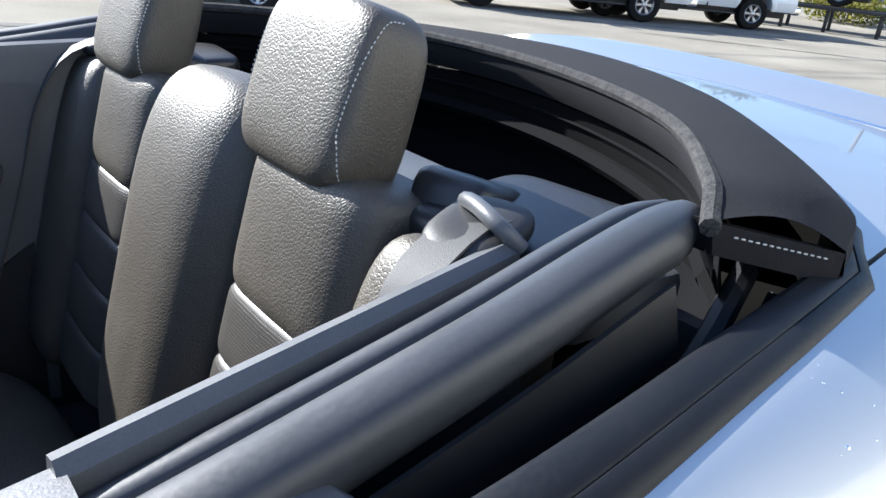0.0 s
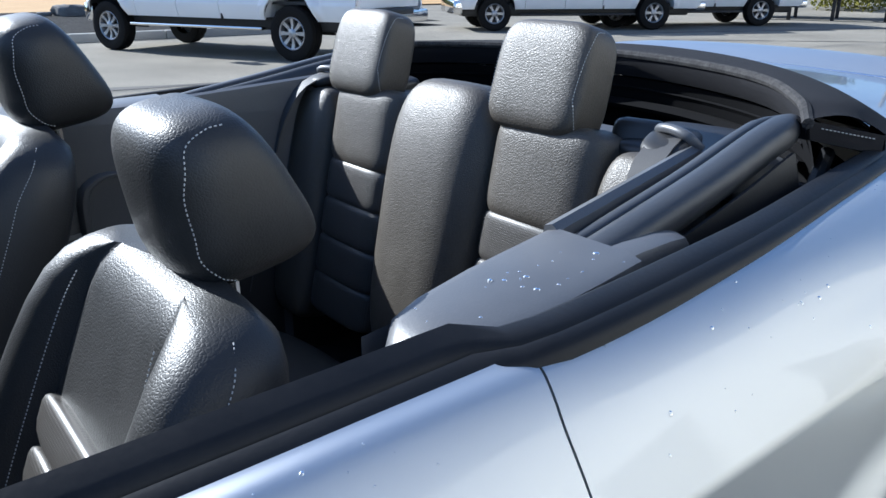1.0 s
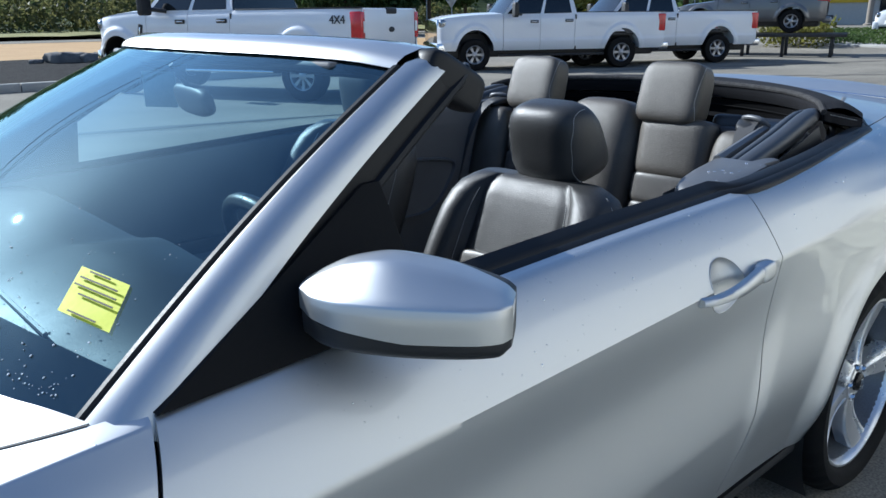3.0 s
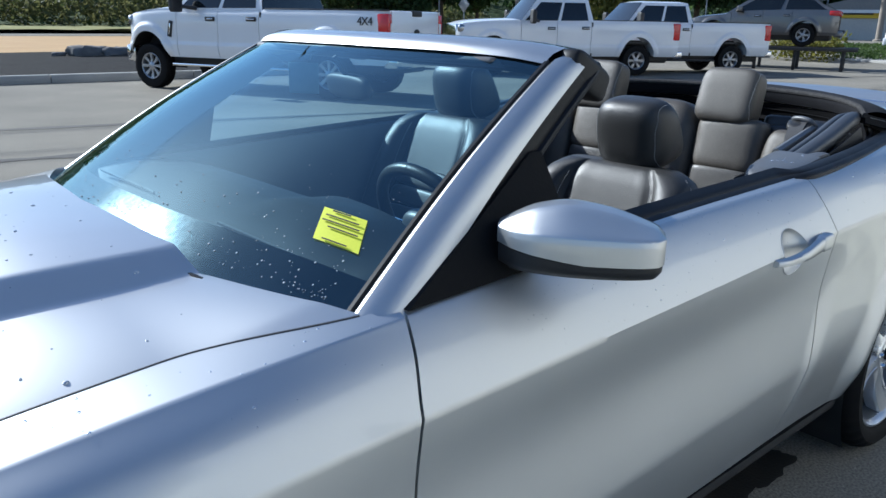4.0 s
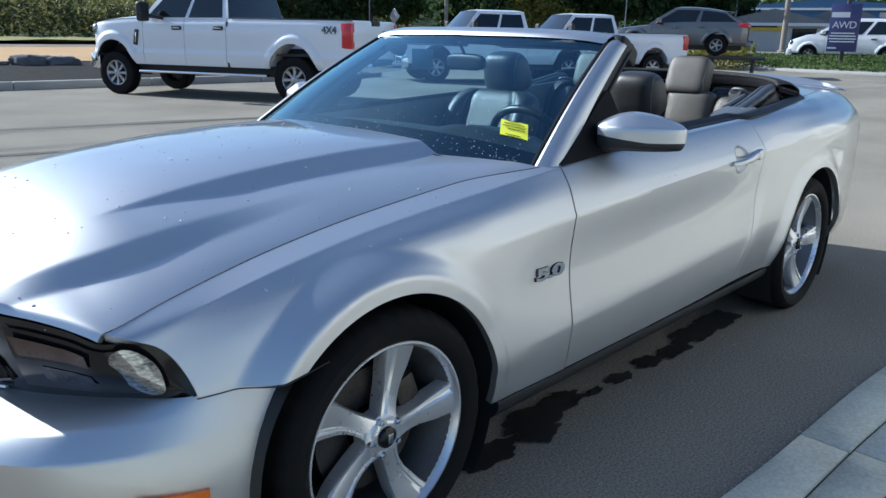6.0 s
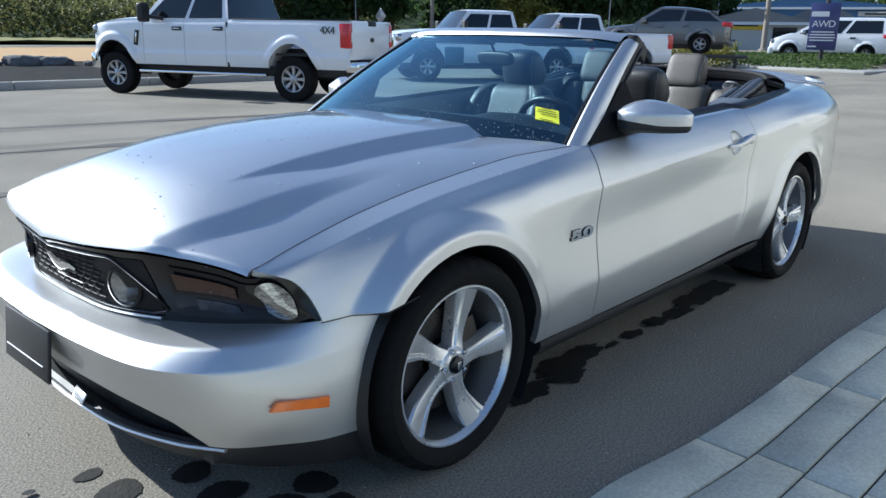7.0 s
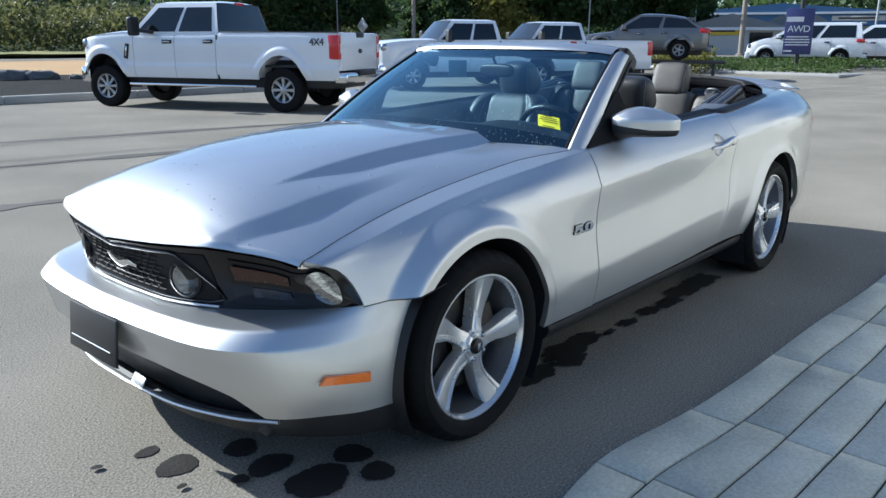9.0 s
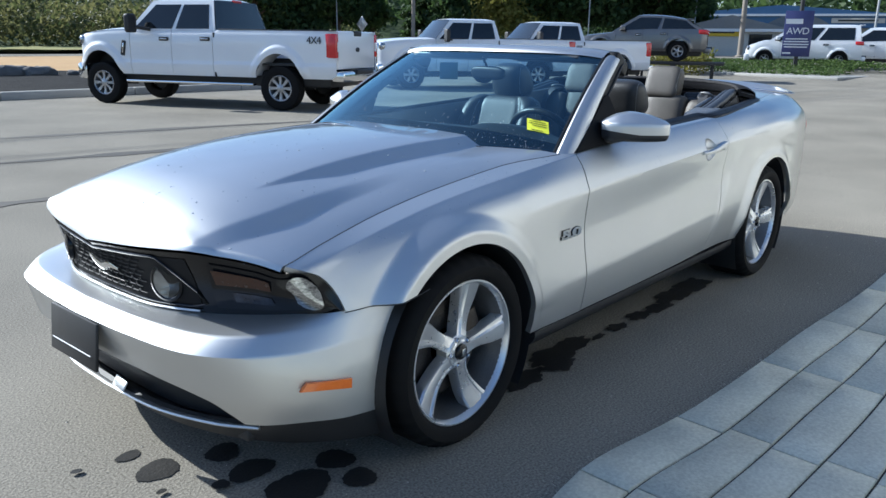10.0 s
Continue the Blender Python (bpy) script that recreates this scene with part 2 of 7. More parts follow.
def flake_paint(name, col, col2, rough, solid):
    """Silver flake paint under a clear coat: a broad flake gloss, a little solid pigment, a sharp coat."""
    m, n, l, b = nodes_of(name)
    n.remove(b)
    tc, cloud, grain = n.new("ShaderNodeTexCoord"), n.new("ShaderNodeTexNoise"), n.new("ShaderNodeTexNoise")
    cloud.inputs["Scale"].default_value, grain.inputs["Scale"].default_value = 3, 900
    tint, bp = n.new("ShaderNodeMix"), n.new("ShaderNodeBump")
    tint.data_type = "RGBA"
    tint.inputs["A"].default_value, tint.inputs["B"].default_value = (*col, 1), (*col2, 1)
    bp.inputs["Strength"].default_value, bp.inputs["Distance"].default_value = 0.05, 0.0005
    flake, pigment, coat = n.new("ShaderNodeBsdfAnisotropic"), n.new("ShaderNodeBsdfDiffuse"), n.new("ShaderNodeBsdfAnisotropic")
    flake.distribution, flake.inputs["Roughness"].default_value = "BECKMANN", rough
    coat.distribution, coat.inputs["Roughness"].default_value = "GGX", 0.03
    lw, steep, fr = n.new("ShaderNodeLayerWeight"), n.new("ShaderNodeMath"), n.new("ShaderNodeMapRange")
    under, over = n.new("ShaderNodeMixShader"), n.new("ShaderNodeMixShader")
    lw.inputs["Blend"].default_value = 0.5
    steep.operation, steep.inputs[1].default_value = "POWER", 5
    fr.inputs["To Min"].default_value = 0.045
    l.new(lw.outputs["Facing"], steep.inputs[0])
    l.new(steep.outputs["Value"], fr.inputs["Value"])
    under.inputs["Fac"].default_value = solid
    for t in (cloud, grain):
        l.new(tc.outputs["Object"], t.inputs["Vector"])
    l.new(cloud.outputs["Fac"], tint.inputs["Factor"])
    l.new(grain.outputs["Fac"], bp.inputs["Height"])
    for d in (flake, pigment):
        l.new(tint.outputs["Result"], d.inputs["Color"])
        l.new(bp.outputs["Normal"], d.inputs["Normal"])
    l.new(flake.outputs["BSDF"], under.inputs[1])
    l.new(pigment.outputs["BSDF"], under.inputs[2])
    l.new(fr.outputs["Result"], over.inputs["Fac"])
    l.new(under.outputs["Shader"], over.inputs[1])
    l.new(coat.outputs["BSDF"], over.inputs[2])
    l.new(over.outputs["Shader"], n["Material Output"].inputs["Surface"])
    return m


PAINT = flake_paint("silver_paint", (0.64, 0.645, 0.64), (0.60, 0.605, 0.60), 0.52, 0.20)
LEATHER = surface("black_leather", (0.052, 0.044, 0.034), (0.078, 0.067, 0.053), 0.44, 0.52, 0, 14, 225, 0.46, 0.0007, cells=True, spec=0.55)
LEATHER_FRONT = surface("fine_black_leather", (0.022, 0.022, 0.0215), (0.032, 0.031, 0.030), 0.38, 0.47, 0, 14, 235, 0.34, 0.0006, cells=True, spec=0.45)
LEATHER_SMOOTH = surface("smooth_leather", (0.013, 0.0125, 0.0125), (0.02, 0.018, 0.0175), 0.34, 0.44, 0, 14, 340, 0.15, 0.0005, cells=True)


def dotted(name, col, hole, pitch):
    """Leather with a grid of small punched holes."""
    m, n, l, b = nodes_of(name)
    tc, sx = n.new("ShaderNodeTexCoord"), n.new("ShaderNodeSeparateXYZ")
    l.new(tc.outputs["Object"], sx.inputs["Vector"])
    waves = []
    for axis in ("Y", "Z"):
        mu, si = n.new("ShaderNodeMath"), n.new("ShaderNodeMath")
        mu.operation, si.operation = "MULTIPLY", "SINE"
        mu.inputs[1].default_value = 2 * math.pi / pitch
        l.new(sx.outputs[axis], mu.inputs[0])
        l.new(mu.outputs["Value"], si.inputs[0])
        waves.append(si)
    pr, mr, mx, bp = n.new("ShaderNodeMath"), n.new("ShaderNodeMapRange"), n.new("ShaderNodeMix"), n.new("ShaderNodeBump")
    pr.operation = "ADD"
    l.new(waves[0].outputs["Value"], pr.inputs[0])
    l.new(waves[1].outputs["Value"], pr.inputs[1])
    mr.inputs["From Min"].default_value, mr.inputs["From Max"].default_value = 0.7, 1.3
    l.new(pr.outputs["Value"], mr.inputs["Value"])
    mx.data_type = "RGBA"
    mx.inputs["A"].default_value, mx.inputs["B"].default_value = (*col, 1), (*hole, 1)
    l.new(mr.outputs["Result"], mx.inputs["Factor"])
    l.new(mx.outputs["Result"], b.inputs["Base Color"])
    bp.invert = True
    bp.inputs["Strength"].default_value, bp.inputs["Distance"].default_value = 0.5, 0.0008
    l.new(mr.outputs["Result"], bp.inputs["Height"])
    l.new(bp.outputs["Normal"], b.inputs["Normal"])
    b.inputs["Roughness"].default_value = 0.42
    return m


PERFORATED = dotted("perforated_leather", (0.064, 0.058, 0.051), (0.012, 0.011, 0.010), 0.0042)
THREAD = surface("pale_thread", (0.55, 0.55, 0.53), None, 0.7, None, 0, 60, 500, 0.1)
TRIM = surface("grey_black_plastic", (0.070, 0.072, 0.078), (0.100, 0.102, 0.108), 0.36, 0.48, 0, 10, 500, 0.25, 0.0008)
TRIM_DARK = surface("black_plastic", (0.012, 0.012, 0.013), (0.02, 0.02, 0.021), 0.45, 0.62, 0, 10, 400, 0.2, 0.0008)
RUBBER = surface("black_rubber", (0.006, 0.0065, 0.008), (0.011, 0.0115, 0.0135), 0.42, 0.58, 0, 9, 220, 0.1, 0.001, spec=0.25)
TYRE = surface("tyre_rubber", (0.006, 0.006, 0.0065), (0.012, 0.0115, 0.011), 0.65, 0.85, 0, 7, 160, 0.3, 0.0015, spec=0.15)
FABRIC = surface("soft_top_fabric", (0.008, 0.008, 0.010), (0.015, 0.015, 0.018), 0.85, 0.95, 0, 16, 700, 0.6, 0.0012, spec=0.2)
# Soft-top cloth with the well's deep shade put into its colour.
WELL_SHADE = surface("well_shade_cloth", (0.003, 0.003, 0.0035), (0.006, 0.006, 0.007), 0.95, 1, 0, 12, 500, 0.3, 0.001, spec=0.1)
CARPET = surface("black_carpet", (0.042, 0.043, 0.048), (0.062, 0.063, 0.068), 0.9, 1, 0, 20, 350, 0.6, 0.003, spec=0.15)
BELT = surface("grey_webbing", (0.045, 0.044, 0.045), (0.062, 0.06, 0.06), 0.55, 0.7, 0, 20, 800, 0.5, 0.0008)
ARM_RUBBER = surface("grey_black_seal", (0.036, 0.038, 0.042), (0.052, 0.054, 0.060), 0.36, 0.5, 0, 9, 220, 0.15, 0.0008, spec=0.4)
ALLOY = surface("silver_alloy", (0.78, 0.78, 0.78), (0.72, 0.72, 0.73), 0.27, 0.285, 0.75, 6, 60, 0, 0, coat=0.6)
CHROME = surface("chrome", (0.75, 0.75, 0.76), (0.7, 0.7, 0.7), 0.07, 0.14, 1, 12, 90, 0, 0)
TRUCK_ALLOY = surface("dull_alloy", (0.42, 0.42, 0.43), (0.34, 0.34, 0.35), 0.3, 0.42, 0.7, 6, 300, 0, 0, coat=0.4)
# Silver alloy of the barrel, coloured darker for the shade inside the wheel.
BARREL_ALLOY = surface("shaded_alloy", (0.22, 0.22, 0.225), (0.15, 0.148, 0.145), 0.3, 0.45, 0.75, 6, 200, 0, 0)
STEEL = surface("brake_steel", (0.085, 0.078, 0.072), (0.055, 0.046, 0.038), 0.4, 0.6, 0.9, 15, 120, 0.2, 0.001)
GLOSS_BLACK = surface("gloss_black", (0.007, 0.007, 0.008), (0.010, 0.010, 0.011), 0.12, 0.2, 0, 5, 90, 0, 0, spec=0.35)
# Pale base colour stands in for the sun's glints on small drops.
GLINT_BEAD = surface("water_bead_glint", (0.42, 0.44, 0.47), (0.62, 0.64, 0.66), 0.04, 0.08, 0.2, 200, 900, 0, 0, spec=0.9, coat=1.0)
# Bright and near-black noise paints the light and dark that facets mirror.
LAMP_CHROME = surface("lamp_chrome_facet_glints", (0.62, 0.64, 0.66), (0.015, 0.016, 0.02), 0.08, 0.16, 0.9, 45, 110, 0, 0, stretch=(1, 1, 3))
AMBER = surface("amber_lens", (0.85, 0.20, 0.012), (0.7, 0.14, 0.01), 0.15, 0.25, 0, 30, 200, 0.2, 0.001, coat=0.5)
RED_LENS = surface("red_lens", (0.62, 0.015, 0.02), (0.45, 0.01, 0.012), 0.15, 0.22, 0, 20, 120, 0.1, 0.001, coat=0.5)
CLEAR_LENS = glass("clear_lens", (0.92, 0.94, 0.95))
# Two tones of grey paint the reflector's mirrored light and dark.
REFLECTOR = surface("lamp_reflector", (0.62, 0.63, 0.65), (0.10, 0.11, 0.12), 0.10, 0.22, 0.92, 26, 40, 0.3, 0.004, stretch=(1, 1, 2.5))
SCREEN_GLASS = glass("windscreen_glass", (0.50, 0.74, 0.84), 2.1, (0.60, 0.88, 1.0))
DARK_GLASS = surface("tinted_window", (0.006, 0.008, 0.01), (0.01, 0.013, 0.016), 0.04, 0.08, 0, 3, 60, 0, 0, spec=0.6)
MIRROR = surface("mirror_glass", (0.85, 0.87, 0.88), (0.8, 0.82, 0.84), 0.02, 0.04, 1, 3, 60, 0, 0)
WATER = glass("water_drop", (0.95, 0.96, 0.97), 1.6)
YELLOW_CARD = surface("yellow_sticker", (0.78, 0.80, 0.03), (0.70, 0.74, 0.03), 0.55, 0.7, 0, 30, 200, 0.05)
INK = surface("dark_ink", (0.03, 0.03, 0.025), None, 0.6, None, 0, 50, 300, 0)
WHITE_CARD = surface("white_paper", (0.75, 0.76, 0.75), (0.66, 0.67, 0.67), 0.6, 0.7, 0, 30, 200, 0.05)

# ---- ground ----
def ground_z(x, y):
    """The lot is level; beyond its far end the ground rises to the road."""
    x, y = np.asarray(x, float), np.asarray(y, float)
    return 0.5 * smooth01((x - 30) / 8) * smooth01((30 - np.abs(y - 8)) / 12)


ASPHALT = surface("worn_asphalt", (0.095, 0.087, 0.072), (0.350, 0.322, 0.268), 0.8, 1.0, 0, 0.55, 120, 0.6, 0.006, spec=0.05, mix=0.70)
CONCRETE = surface("grey_concrete", (0.42, 0.405, 0.325), (0.70, 0.685, 0.56), 0.8, 0.95, 0, 3, 80, 0.8, 0.004, spec=0.3, random_tint=0.08)
JOINT = surface("dark_joint_sand", (0.07, 0.068, 0.062), (0.1, 0.095, 0.085), 0.95, 1, 0, 9, 120, 0.6, 0.004, spec=0.2)
KERB = surface("kerb_concrete", (0.30, 0.29, 0.27), (0.40, 0.39, 0.36), 0.85, 0.95, 0, 2, 70, 0.4, 0.003, spec=0.3)
GRAVEL = surface("dark_gravel", (0.010, 0.010, 0.010), (0.052, 0.050, 0.048), 0.95, 1, 0, 2.5, 16, 1, 0.04, spec=0.05, mix=0.75)
DIRT = surface("ochre_dirt", (0.36, 0.22, 0.10), (0.46, 0.31, 0.15), 0.95, 1, 0, 0.6, 9, 0.6, 0.02, spec=0.2)
DRY_GRASS = surface("dry_grass", (0.30, 0.26, 0.11), (0.16, 0.18, 0.06), 0.95, 1, 0, 0.5, 10, 0.8, 0.03, spec=0.2)
WET = surface("wet_asphalt", (0.016, 0.016, 0.016), (0.040, 0.037, 0.033), 0.42, 0.65, 0, 6, 110, 0.5, 0.003, spec=0.2)

steps = np.concatenate([-np.geomspace(900, 9, 26), np.linspace(-8, 8, 49), np.geomspace(9, 900, 26)])
ground = link_mesh("ground", sheet(lambda u, v: (u + 1.4, v, ground_z(u + 1.4, v)), steps, steps), ASPHALT)
tagged(ground, "worn dusty brown-grey asphalt of a car lot", "ground", kind="structure")


def patch(name, x, y, rx, ry, seed, material, lift, label, category, rough=0.15):
    """A flat stain with an uneven rim."""
    rng = random.Random(seed)
    n, ph = 120, [rng.uniform(0, 6.28) for _ in range(5)]
    rim = []
    for i in range(n):
        a = 2 * math.pi * i / n
        w = 1 + 0.08 * math.sin(2 * a + ph[0]) + 0.06 * math.sin(3 * a + ph[1]) + rough * (0.10 * math.sin(5 * a + ph[2]) + 0.07 * math.sin(9 * a + ph[4])) + 0.022 * math.sin(13 * a + ph[3]) + 0.015 * math.sin(23 * a + ph[0])
        rim.append((x + rx * w * math.cos(a), y + ry * w * math.sin(a)))
    v = [(x, y, float(ground_z(x, y)) + lift)] + [(p, q, float(ground_z(p, q)) + lift) for p, q in rim]
    f = [(0, 1 + i, 1 + (i + 1) % n) for i in range(n)]
    return tagged(link_mesh(name, (np.array(v), f), material), label, category, "wet patches on the asphalt")


for k, (x, y, rx, ry) in enumerate([
        (-0.80, -0.27, 0.075, 0.055), (-0.82, -0.12, 0.04, 0.03), (-0.60, -0.33, 0.06, 0.055), (-0.60, -0.49, 0.075, 0.06),
        (-0.56, -0.68, 0.10, 0.09), (-0.38, -0.64, 0.065, 0.06), (-0.40, -0.78, 0.06, 0.05), (0.90, -0.69, 0.20, 0.07), (0.54, -0.74, 0.13, 0.06),
        (1.35, -0.73, 0.07, 0.035), (1.57, -0.73, 0.085, 0.045), (1.75, -0.75, 0.12, 0.045), (2.00, -0.72, 0.16, 0.07), (2.23, -0.72, 0.17, 0.08), (1.17, -0.73, 0.05, 0.02), (0.78, -0.76, 0.10, 0.06), (1.02, -0.67, 0.09, 0.04), (-0.98, -0.10, 0.018, 0.014), (-0.86, -0.40, 0.016, 0.013), (-0.72, -0.50, 0.030, 0.024)]):
    patch("wet_patch", x, y, rx, ry, k, WET, 0.003 + 0.0004 * k, "dark wet drip stain on the asphalt beside the silver car", "stain", 1.1 if x > 0 else 0.2)

# The paved strip: a sand bed and hand-cut concrete slabs.
PAVE_Y = [-1.376, -1.535, -1.690, -1.850, -2.010, -2.170, -2.330, -2.490, -2.650]
pavement = link_mesh("pavement", moved(rbox(12.0, 1.30, 0.02, 0.004), pose(3.0, -2.145, 0.0, 0, 0, -2.58)), JOINT)
tagged(pavement, "strip of stamped grey concrete paving beside the asphalt", "pavement", kind="structure")


def edge_y(k, x):
    """The k-th long joint of the paving; the outer ones swing out at a bend."""
    bend = 0.066 * math.exp(-((x - 0.12) / 0.36) ** 2) * 0.55 ** k
    return PAVE_Y[k] - 0.045 * (x - 0.6) + bend + 0.008 * math.sin(1.7 * x + k * 1.3) + 0.006 * math.sin(4.1 * x + 2 * k)


def slab(x0, x1, k, skew):
    """One paving slab with wavering sides and a rounded rim."""
    n, g = 7, 0.0042
    xs = [x0 + g + (x1 - x0 - 2 * g) * i / (n - 1) for i in range(n)]
    top = [(x + skew * 0.5, edge_y(k, x) - (g if k else 0)) for x in xs]
    low = [(x - skew * 0.5, edge_y(k + 1, x) + g) for x in xs]
    rim = np.array(top + low[::-1])
    mid = rim.mean(0)
    inner = mid + (rim - mid) * np.array([1 - 0.012 / max(0.1, x1 - x0), 1 - 0.06])
    loops = [np.c_[rim, np.full(len(rim), 0.0)], np.c_[rim, np.full(len(rim), 0.016)], np.c_[inner, np.full(len(rim), 0.021)]]
    v, f = loft([a[::-1] for a in loops], False)
    m = 2 * len(rim)
    f += [(m + i, m + i + 1, m + 2 * n - 2 - i, m + 2 * n - 1 - i) for i in range(n - 1)][::-1]
    f = [tuple(a) for a in f]
    return v, f


PAVE_X = [-2.6, -1.9, -1.25, -0.68, 0.10, 0.66, 1.38, 2.10, 2.82, 3.5, 4.25, 5.0, 6.0, 7.2, 8.6]
for k in range(8):
    for i in range(len(PAVE_X) - 1):
        part("slab", slab(PAVE_X[i] + 0.02 * math.sin(3 * k + i), PAVE_X[i + 1] + 0.02 * math.sin(3 * k + i + 1), k, 0.01), CONCRETE, pavement, sharp=50)
# Out of view; added as pale ground for the car's flank to mirror.
FORECOURT = surface("pale_concrete", (0.44, 0.41, 0.35), (0.36, 0.335, 0.29), 0.85, 0.95, 0, 1.2, 90, 0.3, 0.003, spec=0.3)
tagged(link_mesh("forecourt", rbox(40.0, 3.3, 0.02, 0.004, at=(20.0, -4.36, 0.002)), FORECOURT), "pale concrete forecourt between paving and showroom", "pavement", kind="structure")


def cable_shadow_strip(points, width, seed):
    """A dark, wavering strip that paints a cable's shadow on the asphalt."""
    rng = random.Random(seed)
    line = spline3([(x, y, 0) for x, y in points], 60)
    ph = rng.uniform(0, 6)
    d = np.gradient(line, axis=0)
    n = np.stack([-d[:, 1], d[:, 0], 0 * d[:, 0]], -1) / np.linalg.norm(d, axis=1)[:, None]
    w = width * (0.7 + 0.3 * np.sin(np.arange(60) * 0.37 + ph) + 0.2 * np.sin(np.arange(60) * 1.13 + ph)) / 2
    w *= np.minimum(1, np.minimum(np.arange(60), 59 - np.arange(60)) / 8)
    v = np.concatenate([line + n * w[:, None], line - n * w[:, None]]) + (0, 0, 0.004 + 0.0005 * seed)
    return tagged(link_mesh("painted_cable_shadow", (v, quads(2, 60)), CABLE_SHADOW), "dark strip on the asphalt painted as a cable's shadow", "stain", "dark seams in the asphalt")


# Dark strips put the shadows of overhead cables into the ground's colour.
CABLE_SHADOW = surface("cable_shadow_tone", (0.085, 0.079, 0.070), (0.115, 0.106, 0.092), 0.8, 0.95, 0, 1.2, 70, 0.4, 0.003, spec=0.25)
for k, (pts, w) in enumerate([([(-3.0, 9.6), (2.0, 8.8), (5.1, 8.2), (9.0, 7.3), (14.0, 6.2)], 0.26), ([(-2.5, 7.2), (1.2, 6.6), (2.2, 6.45), (6.0, 5.7)], 0.28), ([(-1.5, 4.6), (0.5, 4.35), (3.0, 4.0)], 0.24),
                              ([(14.5, 11.3), (16.3, 10.6), (21.8, 8.3), (26.0, 6.6)], 0.20), ([(15.2, 9.3), (16.5, 8.0), (18.6, 5.9), (20.0, 4.6)], 0.16)]):
    cable_shadow_strip(pts, w, k)

# Loose grit on the asphalt.
PEBBLE = surface("pale_grit", (0.60, 0.56, 0.47), (0.30, 0.27, 0.22), 0.8, 0.95, 0, 40, 300, 0.2, 0.001, spec=0.2)


def grit(count, seed):
    """Small broken stones lying on the asphalt, denser along the paving."""
    rng = random.Random(seed)
    v, f = [], []
    for k in range(count):
        x = rng.uniform(-2.6, 4.5)
        y = -1.36 + abs(rng.gauss(0, 0.03)) if k % 4 == 0 else rng.uniform(-1.33, 1.6)
        if k % 4 == 0:
            y = edge_y(0, x) + 0.004 + abs(rng.gauss(0, 0.02))
        r, turn = rng.uniform(0.0018, 0.0042) * (1.7 if rng.random() < 0.06 else 1), rng.uniform(0, 6.28)
        z, b = float(ground_z(x, y)), len(v)
        for i in range(5):
            a = turn + i * 1.2566
            q = r * rng.uniform(0.7, 1.3)
            v.append((x + q * math.cos(a), y + q * math.sin(a), z - 0.0005))
        v.append((x + r * rng.uniform(-0.3, 0.3), y, z + r * rng.uniform(0.6, 1.0)))
        f += [(b + i, b + (i + 1) % 5, b + 5) for i in range(5)]
    return np.array(v), f


tagged(link_mesh("loose_grit", grit(2600, 5), PEBBLE), "pale loose grit scattered over the worn asphalt", "gravel", kind="stuff")

# ---- the silver convertible: body ----
# x runs from nose to tail (front axle at 0), w is the half width, z the height.
car = thing("convertible_car", "silver two-door convertible with its soft top folded and black leather seats", "car")
HUB, WB, ARCH = 0.328, 2.72, 0.377
HUB_Y = {0.0: 0.868, WB: 0.895}

ST = [-0.70, -0.60, -0.45, -0.2, 0.0, 0.2, 0.42, 0.75, 1.2, 1.6, 2.06, 2.4, 2.72, 3.1, 3.45, 3.66, 3.78, 3.82]
KNOT_W = [
    [0.64, 0.73, 0.800, 0.850, 0.862, 0.868, 0.875, 0.882, 0.884, 0.886, 0.888, 0.892, 0.895, 0.885, 0.850, 0.800, 0.690, 0.560],
    [0.65, 0.74, 0.815, 0.862, 0.875, 0.882, 0.890, 0.895, 0.896, 0.898, 0.900, 0.908, 0.915, 0.900, 0.860, 0.810, 0.700, 0.570],
    [0.66, 0.75, 0.820, 0.866, 0.880, 0.890, 0.900, 0.906, 0.906, 0.906, 0.908, 0.916, 0.922, 0.908, 0.866, 0.815, 0.705, 0.575],
    [0.67, 0.75, 0.815, 0.862, 0.878, 0.884, 0.886, 0.884, 0.884, 0.888, 0.898, 0.916, 0.926, 0.912, 0.868, 0.815, 0.705, 0.575],
    [0.68, 0.745, 0.790, 0.840, 0.858, 0.868, 0.880, 0.894, 0.904, 0.910, 0.915, 0.922, 0.926, 0.908, 0.860, 0.805, 0.695, 0.565],
    [0.68, 0.738, 0.765, 0.806, 0.824, 0.834, 0.842, 0.850, 0.856, 0.862, 0.870, 0.876, 0.876, 0.852, 0.804, 0.755, 0.655, 0.525],
    [0.68, 0.728, 0.742, 0.752, 0.758, 0.764, 0.774, 0.800, 0.806, 0.810, 0.818, 0.816, 0.796, 0.764, 0.714, 0.674, 0.580, 0.462],
    [0.68, 0.702, 0.692, 0.680, 0.678, 0.678, 0.680, 0.770, 0.776, 0.780, 0.788, 0.776, 0.742, 0.696, 0.640, 0.596, 0.502, 0.388],
]
